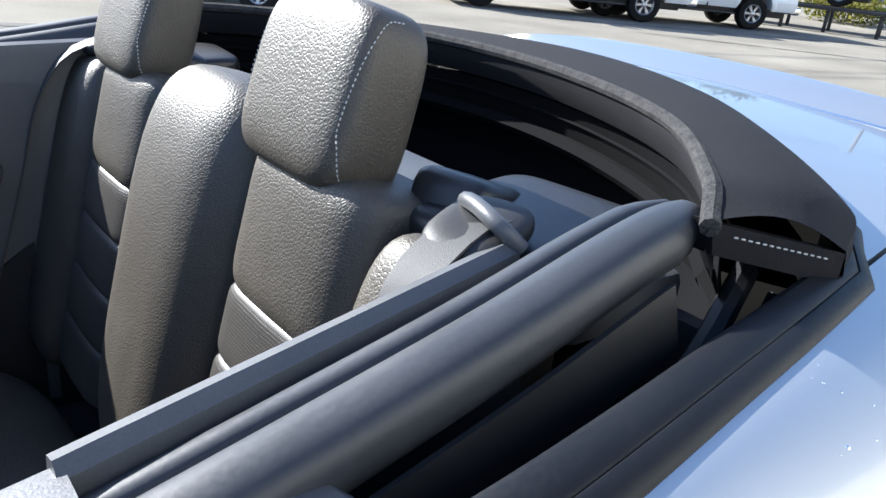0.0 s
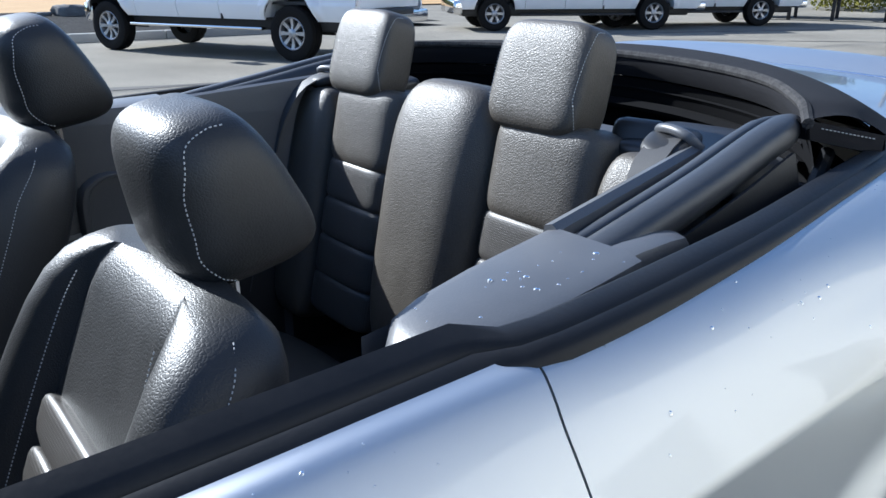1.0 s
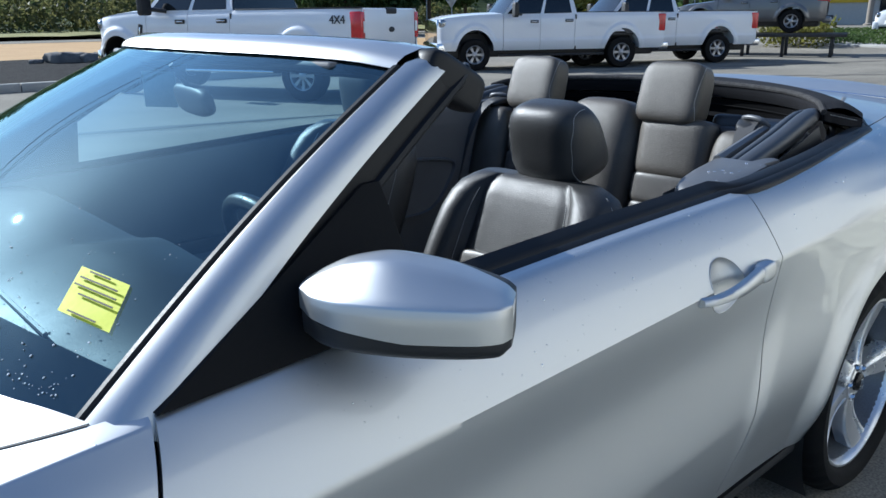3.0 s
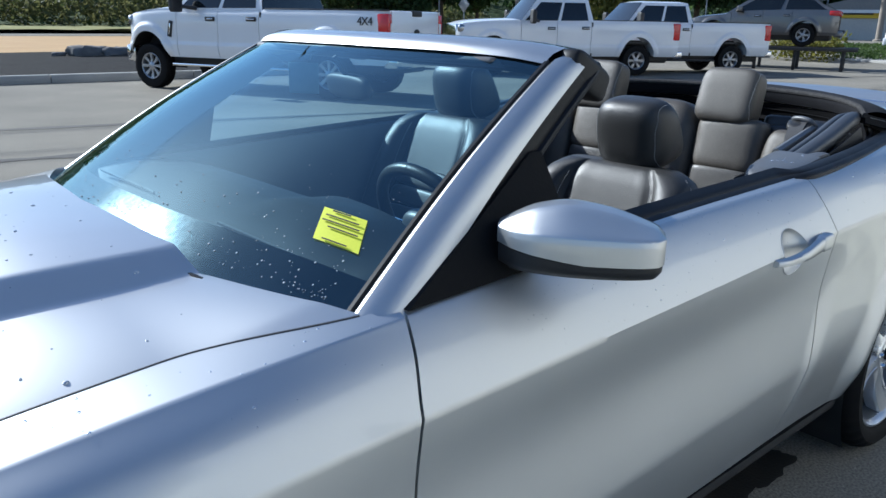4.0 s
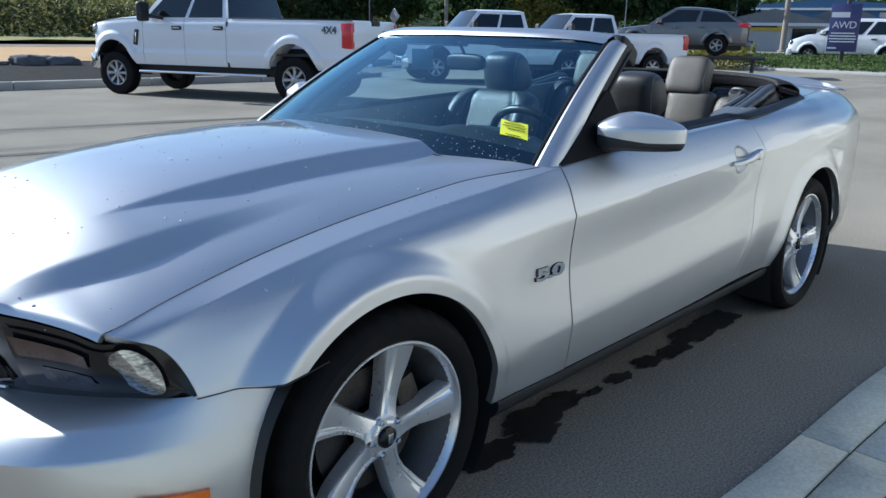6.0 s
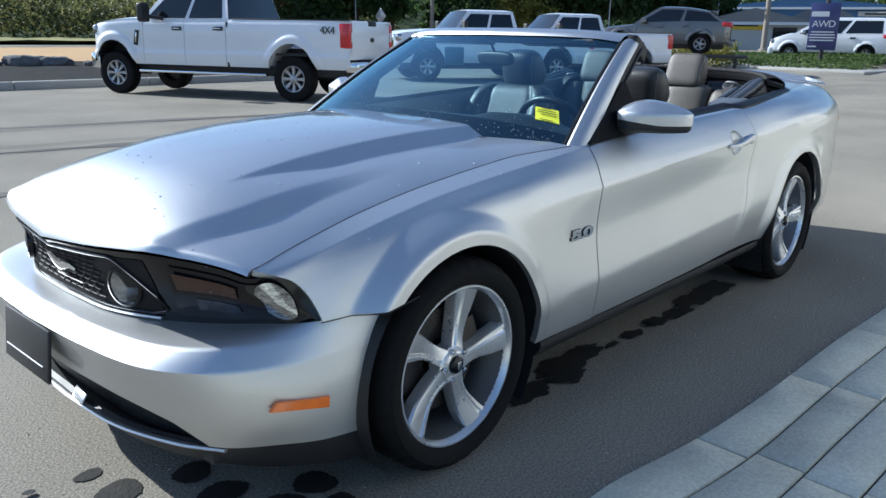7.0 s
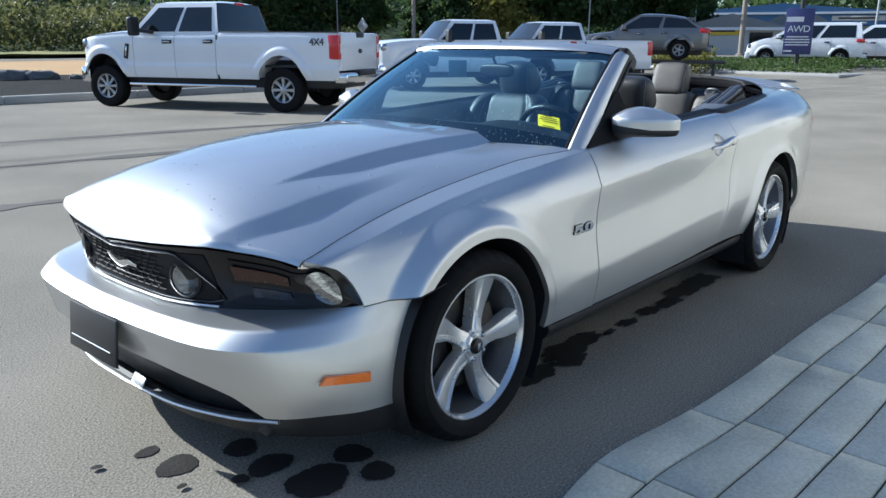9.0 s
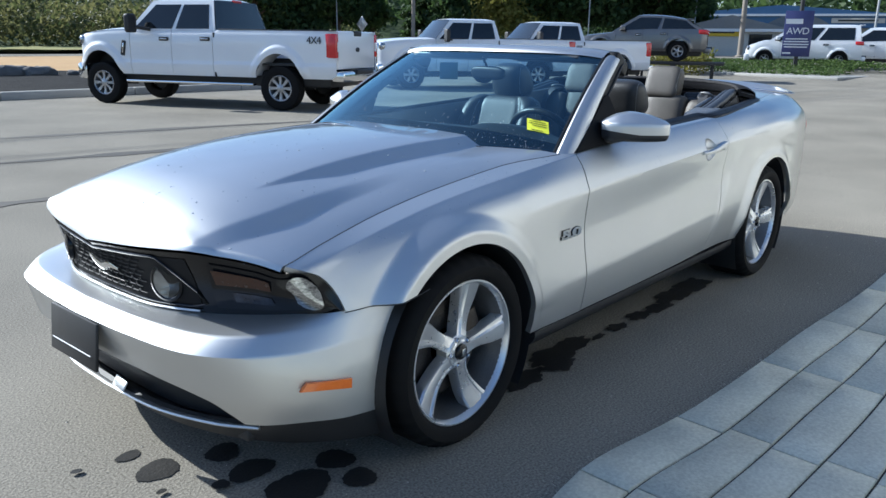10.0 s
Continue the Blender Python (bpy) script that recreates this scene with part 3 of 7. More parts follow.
KNOT_Z = [
    [0.26, 0.26, 0.26, 0.27, 0.28, 0.28, 0.285, 0.290, 0.295, 0.300, 0.310, 0.30, 0.29, 0.28, 0.30, 0.32, 0.34, 0.34],
    [0.38, 0.38, 0.37, 0.36, 0.36, 0.36, 0.360, 0.360, 0.370, 0.380, 0.390, 0.39, 0.39, 0.39, 0.40, 0.42, 0.43, 0.43],
    [0.47, 0.47, 0.46, 0.45, 0.45, 0.445, 0.440, 0.447, 0.462, 0.477, 0.497, 0.51, 0.52, 0.52, 0.53, 0.54, 0.55, 0.55],
    [0.55, 0.555, 0.565, 0.585, 0.597, 0.605, 0.612, 0.630, 0.650, 0.668, 0.685, 0.695, 0.70, 0.70, 0.71, 0.72, 0.72, 0.72],
    [0.625, 0.63, 0.65, 0.695, 0.72, 0.740, 0.762, 0.788, 0.812, 0.832, 0.855, 0.868, 0.876, 0.878, 0.88, 0.88, 0.87, 0.87],
    [0.665, 0.678, 0.702, 0.752, 0.786, 0.810, 0.830, 0.858, 0.882, 0.900, 0.918, 0.936, 0.948, 0.955, 0.957, 0.957, 0.95, 0.95],
    [0.690, 0.703, 0.735, 0.793, 0.828, 0.853, 0.876, 0.910, 0.932, 0.950, 0.966, 0.985, 1.000, 1.010, 1.014, 1.014, 1.005, 1.0],
    [0.705, 0.722, 0.758, 0.810, 0.842, 0.866, 0.888, 0.918, 0.940, 0.958, 0.976, 0.993, 1.008, 1.022, 1.030, 1.030, 1.022, 1.02],
]
w_of = [pch(ST, a) for a in KNOT_W]
z_of = [pch(ST, a) for a in KNOT_Z]


def side_surface(x, s, left=True):
    """The flank: s = 0 at the sill, 7 at the inner top edge."""
    k = 8
    w = np.stack([f(x) for f in w_of])
    z = np.stack([f(x) for f in z_of])
    sharp = np.zeros((k,) + x.shape)
    fade = smooth01((x - 0.28) / 0.12) * (1 - smooth01((x - 2.25) / 0.5))
    sharp[4] = 0.92 * fade
    sharp[6] = 0.93 * smooth01((x + 0.55) / 0.2) * (1 - smooth01((x - 0.72) / 0.1))
    sharp[2] = 0.8 * smooth01((x - 0.42) / 0.15) * (1 - smooth01((x - 1.9) / 0.25))
    i = np.clip(np.floor(s).astype(int), 0, k - 2)
    t = s - i

    def tangent(a, j, side):
        lo, hi = np.clip(j - 1, 0, k - 1), np.clip(j + 1, 0, k - 1)
        take = lambda q: np.take_along_axis(a, q[None], 0)[0]
        cat = (take(hi) - take(lo)) / np.maximum(hi - lo, 1)
        one = take(hi) - take(j) if side > 0 else take(j) - take(lo)
        c = np.take_along_axis(sharp, j[None], 0)[0]
        return cat * (1 - c) + one * c

    def value(a):
        p0, p1 = np.take_along_axis(a, i[None], 0)[0], np.take_along_axis(a, i[None] + 1, 0)[0]
        m0, m1 = tangent(a, i, 1), tangent(a, i + 1, -1)
        return (1 + 2 * t) * (1 - t) ** 2 * p0 + t * (1 - t) ** 2 * m0 + t * t * (3 - 2 * t) * p1 + t * t * (t - 1) * m1
    ww, zz = value(w), value(z)
    for hx in (0.0, WB):
        r = np.hypot(x - hx, zz - HUB)
        lip = smooth01((ARCH + 0.095 - r) / 0.06) * smooth01((zz - 0.25) / 0.2)
        ww = ww + lip * np.maximum(0, (0.935 if hx else 0.892) - ww) * 0.9
        ww = ww + 0.007 * smooth01((ARCH + 0.056 - r) / 0.022) * smooth01((zz - 0.30) / 0.15)
    ww = ww + 0.014 * smooth01((x - 1.98 - 0.4 * (zz - 0.5)) / 0.08) * np.exp(-((zz - 0.57) / 0.15) ** 2) * (1 - smooth01((x - 2.3) / 0.3))
    crest = 0.955 + 0.03 * smooth01((x - 2.1) / 0.5)
    ww = ww + 0.007 * np.exp(-((zz - crest) / 0.034) ** 2) * smooth01((x - 1.9) / 0.3) * (1 - smooth01((x - 2.9) / 0.4))
    return x, -ww, zz


def side_w(x, z):
    """Half width of the flank at x and height z."""
    s = np.linspace(0, 7, 140)
    _, y, zz = side_surface(np.full_like(s, x), s)
    return float(np.interp(z, zz, -y))


us = np.concatenate([np.arange(-0.70, 0.47, 0.0075), np.arange(0.47, 2.25, 0.0125), np.arange(2.25, 3.8201, 0.008)])
vs = np.concatenate([np.linspace(a, a + 1, 14, endpoint=False) for a in range(7)] + [[7.0]])
flank = sheet(side_surface, us, vs)
fv = flank[0]
GAP = 0.0028


def arch_val(v, hx, r):
    return np.hypot(v[:, 0] - hx, v[:, 2] - HUB) - r


def both(name, vf, material, label="", parent=None, depth=0.022):
    """A panel and its twin on the other flank."""
    a = part(name, flanged(vf, depth) if depth else vf, material, parent or car, label)
    b = part(name, flanged(mirrored(vf), depth) if depth else mirrored(vf), material, parent or car, label)
    return a, b


def cut(vf, *tests):
    """Keeps the part of a sheet where every test, a function of its points, is above zero."""
    for t in tests:
        if len(vf[0]):
            vf = clip(vf, t(vf[0]))
    return vf


door_front = pch([0.20, 0.45, 0.60, 0.765, 0.91, 1.0], [0.728, 0.718, 0.714, 0.718, 0.760, 0.79])
door_rear = pch([0.20, 0.33, 0.42, 0.50, 0.66, 0.858, 0.93, 0.972, 1.05], [1.88, 1.93, 1.985, 2.02, 2.05, 2.058, 2.062, 2.075, 2.11])
seam_z = pch([-0.75, -0.48, -0.33, -0.2], [0.575, 0.579, 0.588, 0.608])
lamp_x = pch([0.55, 0.583, 0.62, 0.66, 0.690, 0.708, 0.725, 0.76], [-0.464, -0.470, -0.480, -0.497, -0.522, -0.560, -0.602, -0.64])

fender = cut(flank, lambda v: door_front(v[:, 2]) - v[:, 0] - GAP, lambda v: arch_val(v, 0, ARCH),
             lambda v: np.where(v[:, 0] < 0, v[:, 2] - seam_z(v[:, 0]) - GAP, 1), lambda v: v[:, 0] - lamp_x(v[:, 2]) - 0.003,
             lambda v: v[:, 2] - 0.292)
door_skin = cut(flank, lambda v: v[:, 0] - door_front(v[:, 2]) - GAP, lambda v: door_rear(v[:, 2]) - v[:, 0] - 0.0014, lambda v: v[:, 2] - 0.295, lambda v: ((v[:, 0] - 1.845) / 0.058) ** 2 + ((v[:, 2] - 0.838) / 0.054) ** 2 - 1)
quarter = cut(flank, lambda v: v[:, 0] - door_rear(v[:, 2]) - 0.0014, lambda v: arch_val(v, WB, ARCH + 0.012), lambda v: v[:, 2] - 0.29 - 0.25 * smooth01((v[:, 0] - 3.1) / 0.1),
              lambda v: 3.62 - v[:, 0] - GAP)
rear_corner = cut(flank, lambda v: np.where(v[:, 0] > 2.9, np.maximum(v[:, 0] - 3.62 - GAP, 0.538 - v[:, 2]), -1), lambda v: arch_val(v, WB, ARCH + 0.012))

both("front_fender", fender, PAINT)
doors = both("door", door_skin, PAINT)
both("rear_quarter_panel", quarter, PAINT)
both("rear_bumper_corner", rear_corner, PAINT)

# Front bumper, from the middle round the corner to the wheel arch.
NOSE = [
    [(-0.830, 0.0, 0.245), (-0.815, 0.30, 0.245), (-0.755, 0.52, 0.25), (-0.68, 0.655, 0.25), (-0.57, 0.745, 0.25), (-0.45, 0.805, 0.245), (-0.15, 0.858, 0.24)],
    [(-0.880, 0.0, 0.34), (-0.862, 0.30, 0.34), (-0.805, 0.52, 0.34), (-0.715, 0.670, 0.335), (-0.595, 0.762, 0.33), (-0.455, 0.818, 0.325), (-0.15, 0.868, 0.33)],
    [(-0.900, 0.0, 0.43), (-0.882, 0.30, 0.43), (-0.826, 0.53, 0.425), (-0.732, 0.680, 0.42), (-0.605, 0.772, 0.42), (-0.455, 0.825, 0.41), (-0.15, 0.872, 0.43)],
    [(-0.918, 0.0, 0.495), (-0.895, 0.30, 0.493), (-0.838, 0.54, 0.488), (-0.738, 0.680, 0.485), (-0.605, 0.768, 0.485), (-0.455, 0.818, 0.49), (-0.15, 0.870, 0.51)],
    [(-0.878, 0.0, 0.534), (-0.854, 0.30, 0.532), (-0.798, 0.53, 0.530), (-0.700, 0.658, 0.531), (-0.575, 0.741, 0.538), (-0.455, 0.800, 0.549), (-0.15, 0.866, 0.57)],
    [(-0.795, 0.0, 0.540), (-0.775, 0.25, 0.540), (-0.695, 0.45, 0.545), (-0.610, 0.590, 0.555), (-0.535, 0.700, 0.567), (-0.462, 0.785, 0.577), (-0.15, 0.862, 0.612)],
]
nose_lines = [spline3([(x + 0.030 * max(0.0, 1 - (y / 0.66) ** 2), y, z) for x, y, z in a], 90) for a in NOSE]


def across(lines, n, sharp=()):
    """A smooth sheet over lines with equal counts, n points between two lines; lines in sharp are creases."""
    p = np.stack(lines)
    k = len(p)
    m = np.zeros_like(p)
    m[1:-1] = (p[2:] - p[:-2]) / 2
    m[0], m[-1] = p[1] - p[0], p[-1] - p[-2]
    rows = []
    for i in range(k - 1):
        c0, c1 = 0.8 * (i in sharp), 0.8 * (i + 1 in sharp)
        m0, m1 = m[i] * (1 - c0) + (p[i + 1] - p[i]) * c0, m[i + 1] * (1 - c1) + (p[i + 1] - p[i]) * c1
        for t in np.linspace(0, 1, n, endpoint=False):
            rows.append((1 + 2 * t) * (1 - t) ** 2 * p[i] + t * (1 - t) ** 2 * m0 + t * t * (3 - 2 * t) * p[i + 1] + t * t * (t - 1) * m1)
    rows.append(p[-1])
    g = np.stack(rows)
    return g.reshape(-1, 3) * (1, -1, 1), quads(g.shape[0], g.shape[1])


bumper = across(nose_lines, 9, (3, 4))
intake_top = pch([0, 0.25, 0.42, 0.56, 0.63], [0.382, 0.382, 0.368, 0.330, 0.240])
bumper = cut(bumper, lambda v: arch_val(v, 0, ARCH), lambda v: np.where(-v[:, 1] < 0.66, v[:, 2] - intake_top(-v[:, 1]), 1),
             lambda v: np.where((v[:, 0] > -0.46), seam_z(v[:, 0]) - GAP - v[:, 2], 1))
front_bumper = part("front_bumper", flanged(bumper, 0.02), PAINT, car, "silver front bumper cover with a few specks of dirt")
part("front_bumper_half", flanged(mirrored(bumper), 0.02), PAINT, front_bumper)

# Hood with its raised middle.
gap_w = lambda x: w_of[7](x) - 0.005
gap_z = lambda x: z_of[7](x)
hood_mid = pch([-0.84, -0.80, -0.72, -0.60, -0.467, -0.2, 0.1, 0.35, 0.56, 0.75], [0.722, 0.760, 0.815, 0.862, 0.900, 0.948, 0.974, 0.983, 0.982, 0.984])
hood_front = pch([0, 0.25, 0.40, 0.47, 0.54, 0.62, 0.70], [-0.830, -0.808, -0.778, -0.752, -0.702, -0.655, -0.612])
hood_back = pch([0, 0.30, 0.50, 0.62, 0.70, 0.74], [0.530, 0.550, 0.600, 0.650, 0.705, 0.73])


def hood_z(x, w):
    g = gap_w(x)
    a = np.clip(np.abs(w) / g, 0, 1.05)
    z = gap_z(x) + (hood_mid(x) - gap_z(x)) * (1 - a ** 3)
    edge = 0.376 + 0.016 * (x + 0.46)
    wide = 0.006 + 0.048 * smooth01((x + 0.47) / 0.40) + 0.008 * smooth01((x + 0.1) / 0.6)
    t = (np.abs(w) - edge) / wide
    z = z - 0.56 * wide * smooth01((x + 0.47) / 0.10) * rise(t, 0.0015) * (1 - rise((np.abs(w) - edge - wide) / 0.24, 0.002))
    low = 0.460 + 0.052 * smooth01((x + 0.76) / 0.32)
    z = z - 0.024 * smooth01((0.10 - x) / 0.55) * (0.30 + 0.70 * smooth01((x + 0.78) / 0.22)) * rise((np.abs(w) - low) / 0.055, 0.004) * (1 - rise((np.abs(w) - low - 0.06) / 0.15, 0.002))
    return z


def hood_surface(u, v):
    w = v
    g = 0.70
    x0, x1 = hood_front(np.abs(w)), hood_back(np.abs(w))
    x = x0 + (x1 - x0) * u
    ww = w * gap_w(np.clip(x, -0.60, 0.72)) / 0.70
    z = hood_z(x, ww)
    lip = np.clip(0.02 - u * (x1 - x0), 0, 0.02) / 0.02
    return x + 0.004 * lip, ww, z - 0.012 * lip ** 2


u_h = np.concatenate([np.linspace(0, 0.014, 6, endpoint=False), np.linspace(0.014, 1, 110)])
hood = part("hood", flanged(sheet(hood_surface, u_h, np.linspace(-0.698, 0.698, 193)), 0.018), PAINT, car, "silver hood with a raised centre and water drops")

# Black band between hood and bumper: grille and head lamps.
lip_line = np.array([hood_surface(np.array([0.0]), np.array([w])) for w in np.linspace(0, 0.698, 90)]).reshape(-1, 3)
base_line = nose_lines[5][:int(90 * 0.80)]
base_line = spline3(base_line[::6], 90)
top_line = spline3(np.array([(p[0] + 0.012, p[1], p[2] - 0.012) for p in lip_line])[::8].tolist() + [(x, side_w(x, z) - 0.010, z) for x, z in ((-0.545, 0.702), (-0.490, 0.668), (-0.458, 0.582))], 90)
mid_line = (base_line + top_line) / 2 + np.stack([np.full(90, 0.03) * np.linspace(1, -0.6, 90), np.zeros(90), np.zeros(90)], -1)
band = across([base_line, mid_line, top_line], 12)
part("grille_surround", band, GLOSS_BLACK, car, "glossy black band of grille and head lamps")
part("grille_surround", mirrored(band), GLOSS_BLACK, car)

# Lower intake, chrome lip strip and black chin.
chin_lines = [spline3([(-0.760, 0, 0.165), (-0.745, 0.3, 0.165), (-0.69, 0.50, 0.165), (-0.62, 0.62, 0.16), (-0.52, 0.71, 0.15), (-0.40, 0.78, 0.142), (-0.30, 0.81, 0.14)], 60),
              spline3([(-0.790, 0, 0.205), (-0.775, 0.3, 0.205), (-0.715, 0.50, 0.205), (-0.645, 0.635, 0.20), (-0.54, 0.725, 0.20), (-0.42, 0.795, 0.195), (-0.30, 0.828, 0.19)], 60),
              spline3([(-0.800, 0, 0.225), (-0.785, 0.3, 0.225), (-0.725, 0.50, 0.225), (-0.655, 0.645, 0.24), (-0.555, 0.742, 0.247), (-0.43, 0.806, 0.247), (-0.30, 0.835, 0.242)], 60)]
chin = cut(across(chin_lines, 5), lambda v: arch_val(v, 0, ARCH - 0.01))
both("chin_spoiler", chin, TRIM_DARK, "dull black plastic chin spoiler", depth=0.02)
intake_lines = [spline3([(-0.74, 0, 0.215), (-0.725, 0.3, 0.215), (-0.67, 0.50, 0.215), (-0.60, 0.63, 0.22)], 50), spline3([(-0.74, 0, 0.44), (-0.73, 0.3, 0.44), (-0.68, 0.50, 0.42), (-0.62, 0.63, 0.38)], 50)]
both("lower_intake", across(intake_lines, 4), TRIM_DARK, depth=0)
# Unseen sheet added to stop sunlight leaking under the bumper.
both("intake_light_block", across([spline3([(-0.795, 0, 0.214), (-0.780, 0.3, 0.214), (-0.718, 0.50, 0.214), (-0.645, 0.63, 0.214)], 40), spline3([(-0.60, 0, 0.20), (-0.60, 0.2, 0.20), (-0.56, 0.50, 0.20), (-0.50, 0.63, 0.20)], 40)], 4), TRIM_DARK, depth=0)
strip = spline3([(-0.805, 0.0, 0.222), (-0.790, 0.28, 0.222), (-0.725, 0.50, 0.222), (-0.660, 0.635, 0.228)], 40) * (1, -1, 1)
both("intake_strip", tube(strip, 0.011, 8, 0.6), PAINT, "bright silver strip under the lower intake", depth=0)

# Sills, wheel housings, floor.
sill = sheet(lambda u, v: (u, -(0.884 - 0.03 * v + 0.012 * np.sin(v * 3.1)), 0.290 - 0.06 * v), np.linspace(0.40, 2.33, 60), np.linspace(1, 0, 7))
both("rocker_panel", sill, TRIM_DARK, "matt black rocker panel", depth=0.06)
for hx in (0.0, WB):
    a = np.linspace(math.radians(-35), math.radians(215), 40)
    r = ARCH + (0.014 if hx else 0.004)
    liner = [np.stack([hx + r * np.cos(a), np.full(40, -y), HUB + r * np.sin(a)], -1) for y in (HUB_Y[hx] + 0.01, 0.80, 0.56)]
    liner_vf = (np.concatenate(liner + [np.tile([[hx, -0.56, HUB]], (40, 1))]), quads(4, 40))
    both("wheel_housing", liner_vf, TRIM_DARK, depth=0)
part("underbody", rbox(4.2, 1.2, 0.04, 0.01, at=(1.42, 0, 0.19)), TRIM_DARK, car)

# Tail and deck.
tail_z = np.linspace(0, 7, 60)
tx, ty, tz = side_surface(np.full(60, 3.82), tail_z)
tail_loops = [np.stack([tx + 0.02 * (1 - f * f) * np.clip((tz - 0.3) / 0.3, 0, 1), ty * f, tz + 0.012 * (1 - f * f) * (tz > 0.95)], -1) for f in np.linspace(1, -1, 31)]
part("rear_bumper", (np.concatenate(tail_loops), quads(31, 60)), PAINT, car)


def deck_front(w):
    return 3.45 - 0.46 * (np.abs(w) / 0.69) ** 2


def deck_surface(u, v):
    x = deck_front(v * 0.69) + (3.825 - deck_front(v * 0.69)) * u
    w = v * (w_of[7](x) - 0.004)
    z = z_of[7](x) + 0.030 * (1 - np.abs(v) ** 2.4) + 0.0 * u
    return x, w, z


part("trunk_lid", flanged(sheet(deck_surface, np.linspace(0, 1, 40), np.linspace(-1, 1, 61)), 0.02), PAINT, car)
wing_y = np.linspace(-0.70, 0.70, 41)
wing = []
for y in wing_y:
    f = 1 - abs(y / 0.70) ** 6
    x0, x1, z0 = 3.66 + 0.02 * (y / 0.7) ** 2, 3.83 - 0.10 * (y / 0.7) ** 2, 1.024 + 0.030 * (1 - abs(y / 0.69) ** 2.4)
    wing.append([(x0, y, z0), (x0 + 0.05, y, z0 + 0.012 * f), (x1 - 0.03, y, z0 + 0.030 * f + 0.004), (x1, y, z0 + 0.034 * f + 0.002), (x1 + 0.002, y, z0 + 0.024 * f), (x1 - 0.04, y, z0 + 0.006 * f)])
part("rear_spoiler", loft(wing), PAINT, car, "low silver spoiler on the trunk lid")
# Bright bar added for the sun caught by the spoiler's front edge.
part("spoiler_sun_glint", tube([(p[0][0] - 0.004, p[0][1], p[0][2] + 0.003) for p in wing], 0.004, 6), CHROME, car)
lamp_t = cut(sheet(side_surface, np.linspace(3.64, 3.815, 24), np.linspace(3.2, 5.4, 30)), lambda v: v[:, 0] - 3.66 - 0.05 * np.abs(v[:, 2] - 0.83) / 0.1)
lamp_t = (lamp_t[0] + np.array((0.004, -0.006, 0)), lamp_t[1])
both("tail_lamp", lamp_t, RED_LENS, "red tail lamp", depth=0.01)

seam_x = np.linspace(-0.47, -0.205, 24)
seam = [(x, -side_w(x, float(seam_z(x))) - 0.0002, float(seam_z(x))) for x in seam_x]
both("bumper_gap", tube(seam, 0.0016, 5), TRIM_DARK, depth=0)

hood_gap = [(x, -float(w_of[7](x)) + 0.0025, float(z_of[7](x)) - 0.001) for x in np.linspace(-0.58, 0.70, 60)]
both("hood_gap", tube(hood_gap, 0.0026, 6), TRIM_DARK, depth=0)

# ---- wheels ----
def tyre_mesh(r_out, r_in, width, blocks=72):
    prof = [(r_in, 0.004), (r_in + 0.012, -0.012), (r_in + 0.30 * (r_out - r_in), -0.022), (r_in + 0.62 * (r_out - r_in), -0.024), (r_out - 0.016, -0.012),
            (r_out - 0.005, 0.004), (r_out, 0.022), (r_out, 0.07), (r_out - 0.007, 0.072), (r_out - 0.007, 0.080), (r_out, 0.082), (r_out, width / 2 - 0.014), (r_out - 0.007, width / 2 - 0.012),
            (r_out - 0.007, width / 2 - 0.004), (r_out, width / 2 - 0.002), (r_out, width - 0.06), (r_out - 0.006, width - 0.03), (r_in + 0.5 * (r_out - r_in), width - 0.012), (r_in, width - 0.03)]
    v, f = lathe(prof, blocks * 2)
    v = v.reshape(len(prof), blocks * 2, 3)
    for k in (4, 5, 6):
        v[k, ::4] *= np.array((1 - 0.006 / r_out, 1, 1 - 0.006 / r_out))
    return v.reshape(-1, 3), f


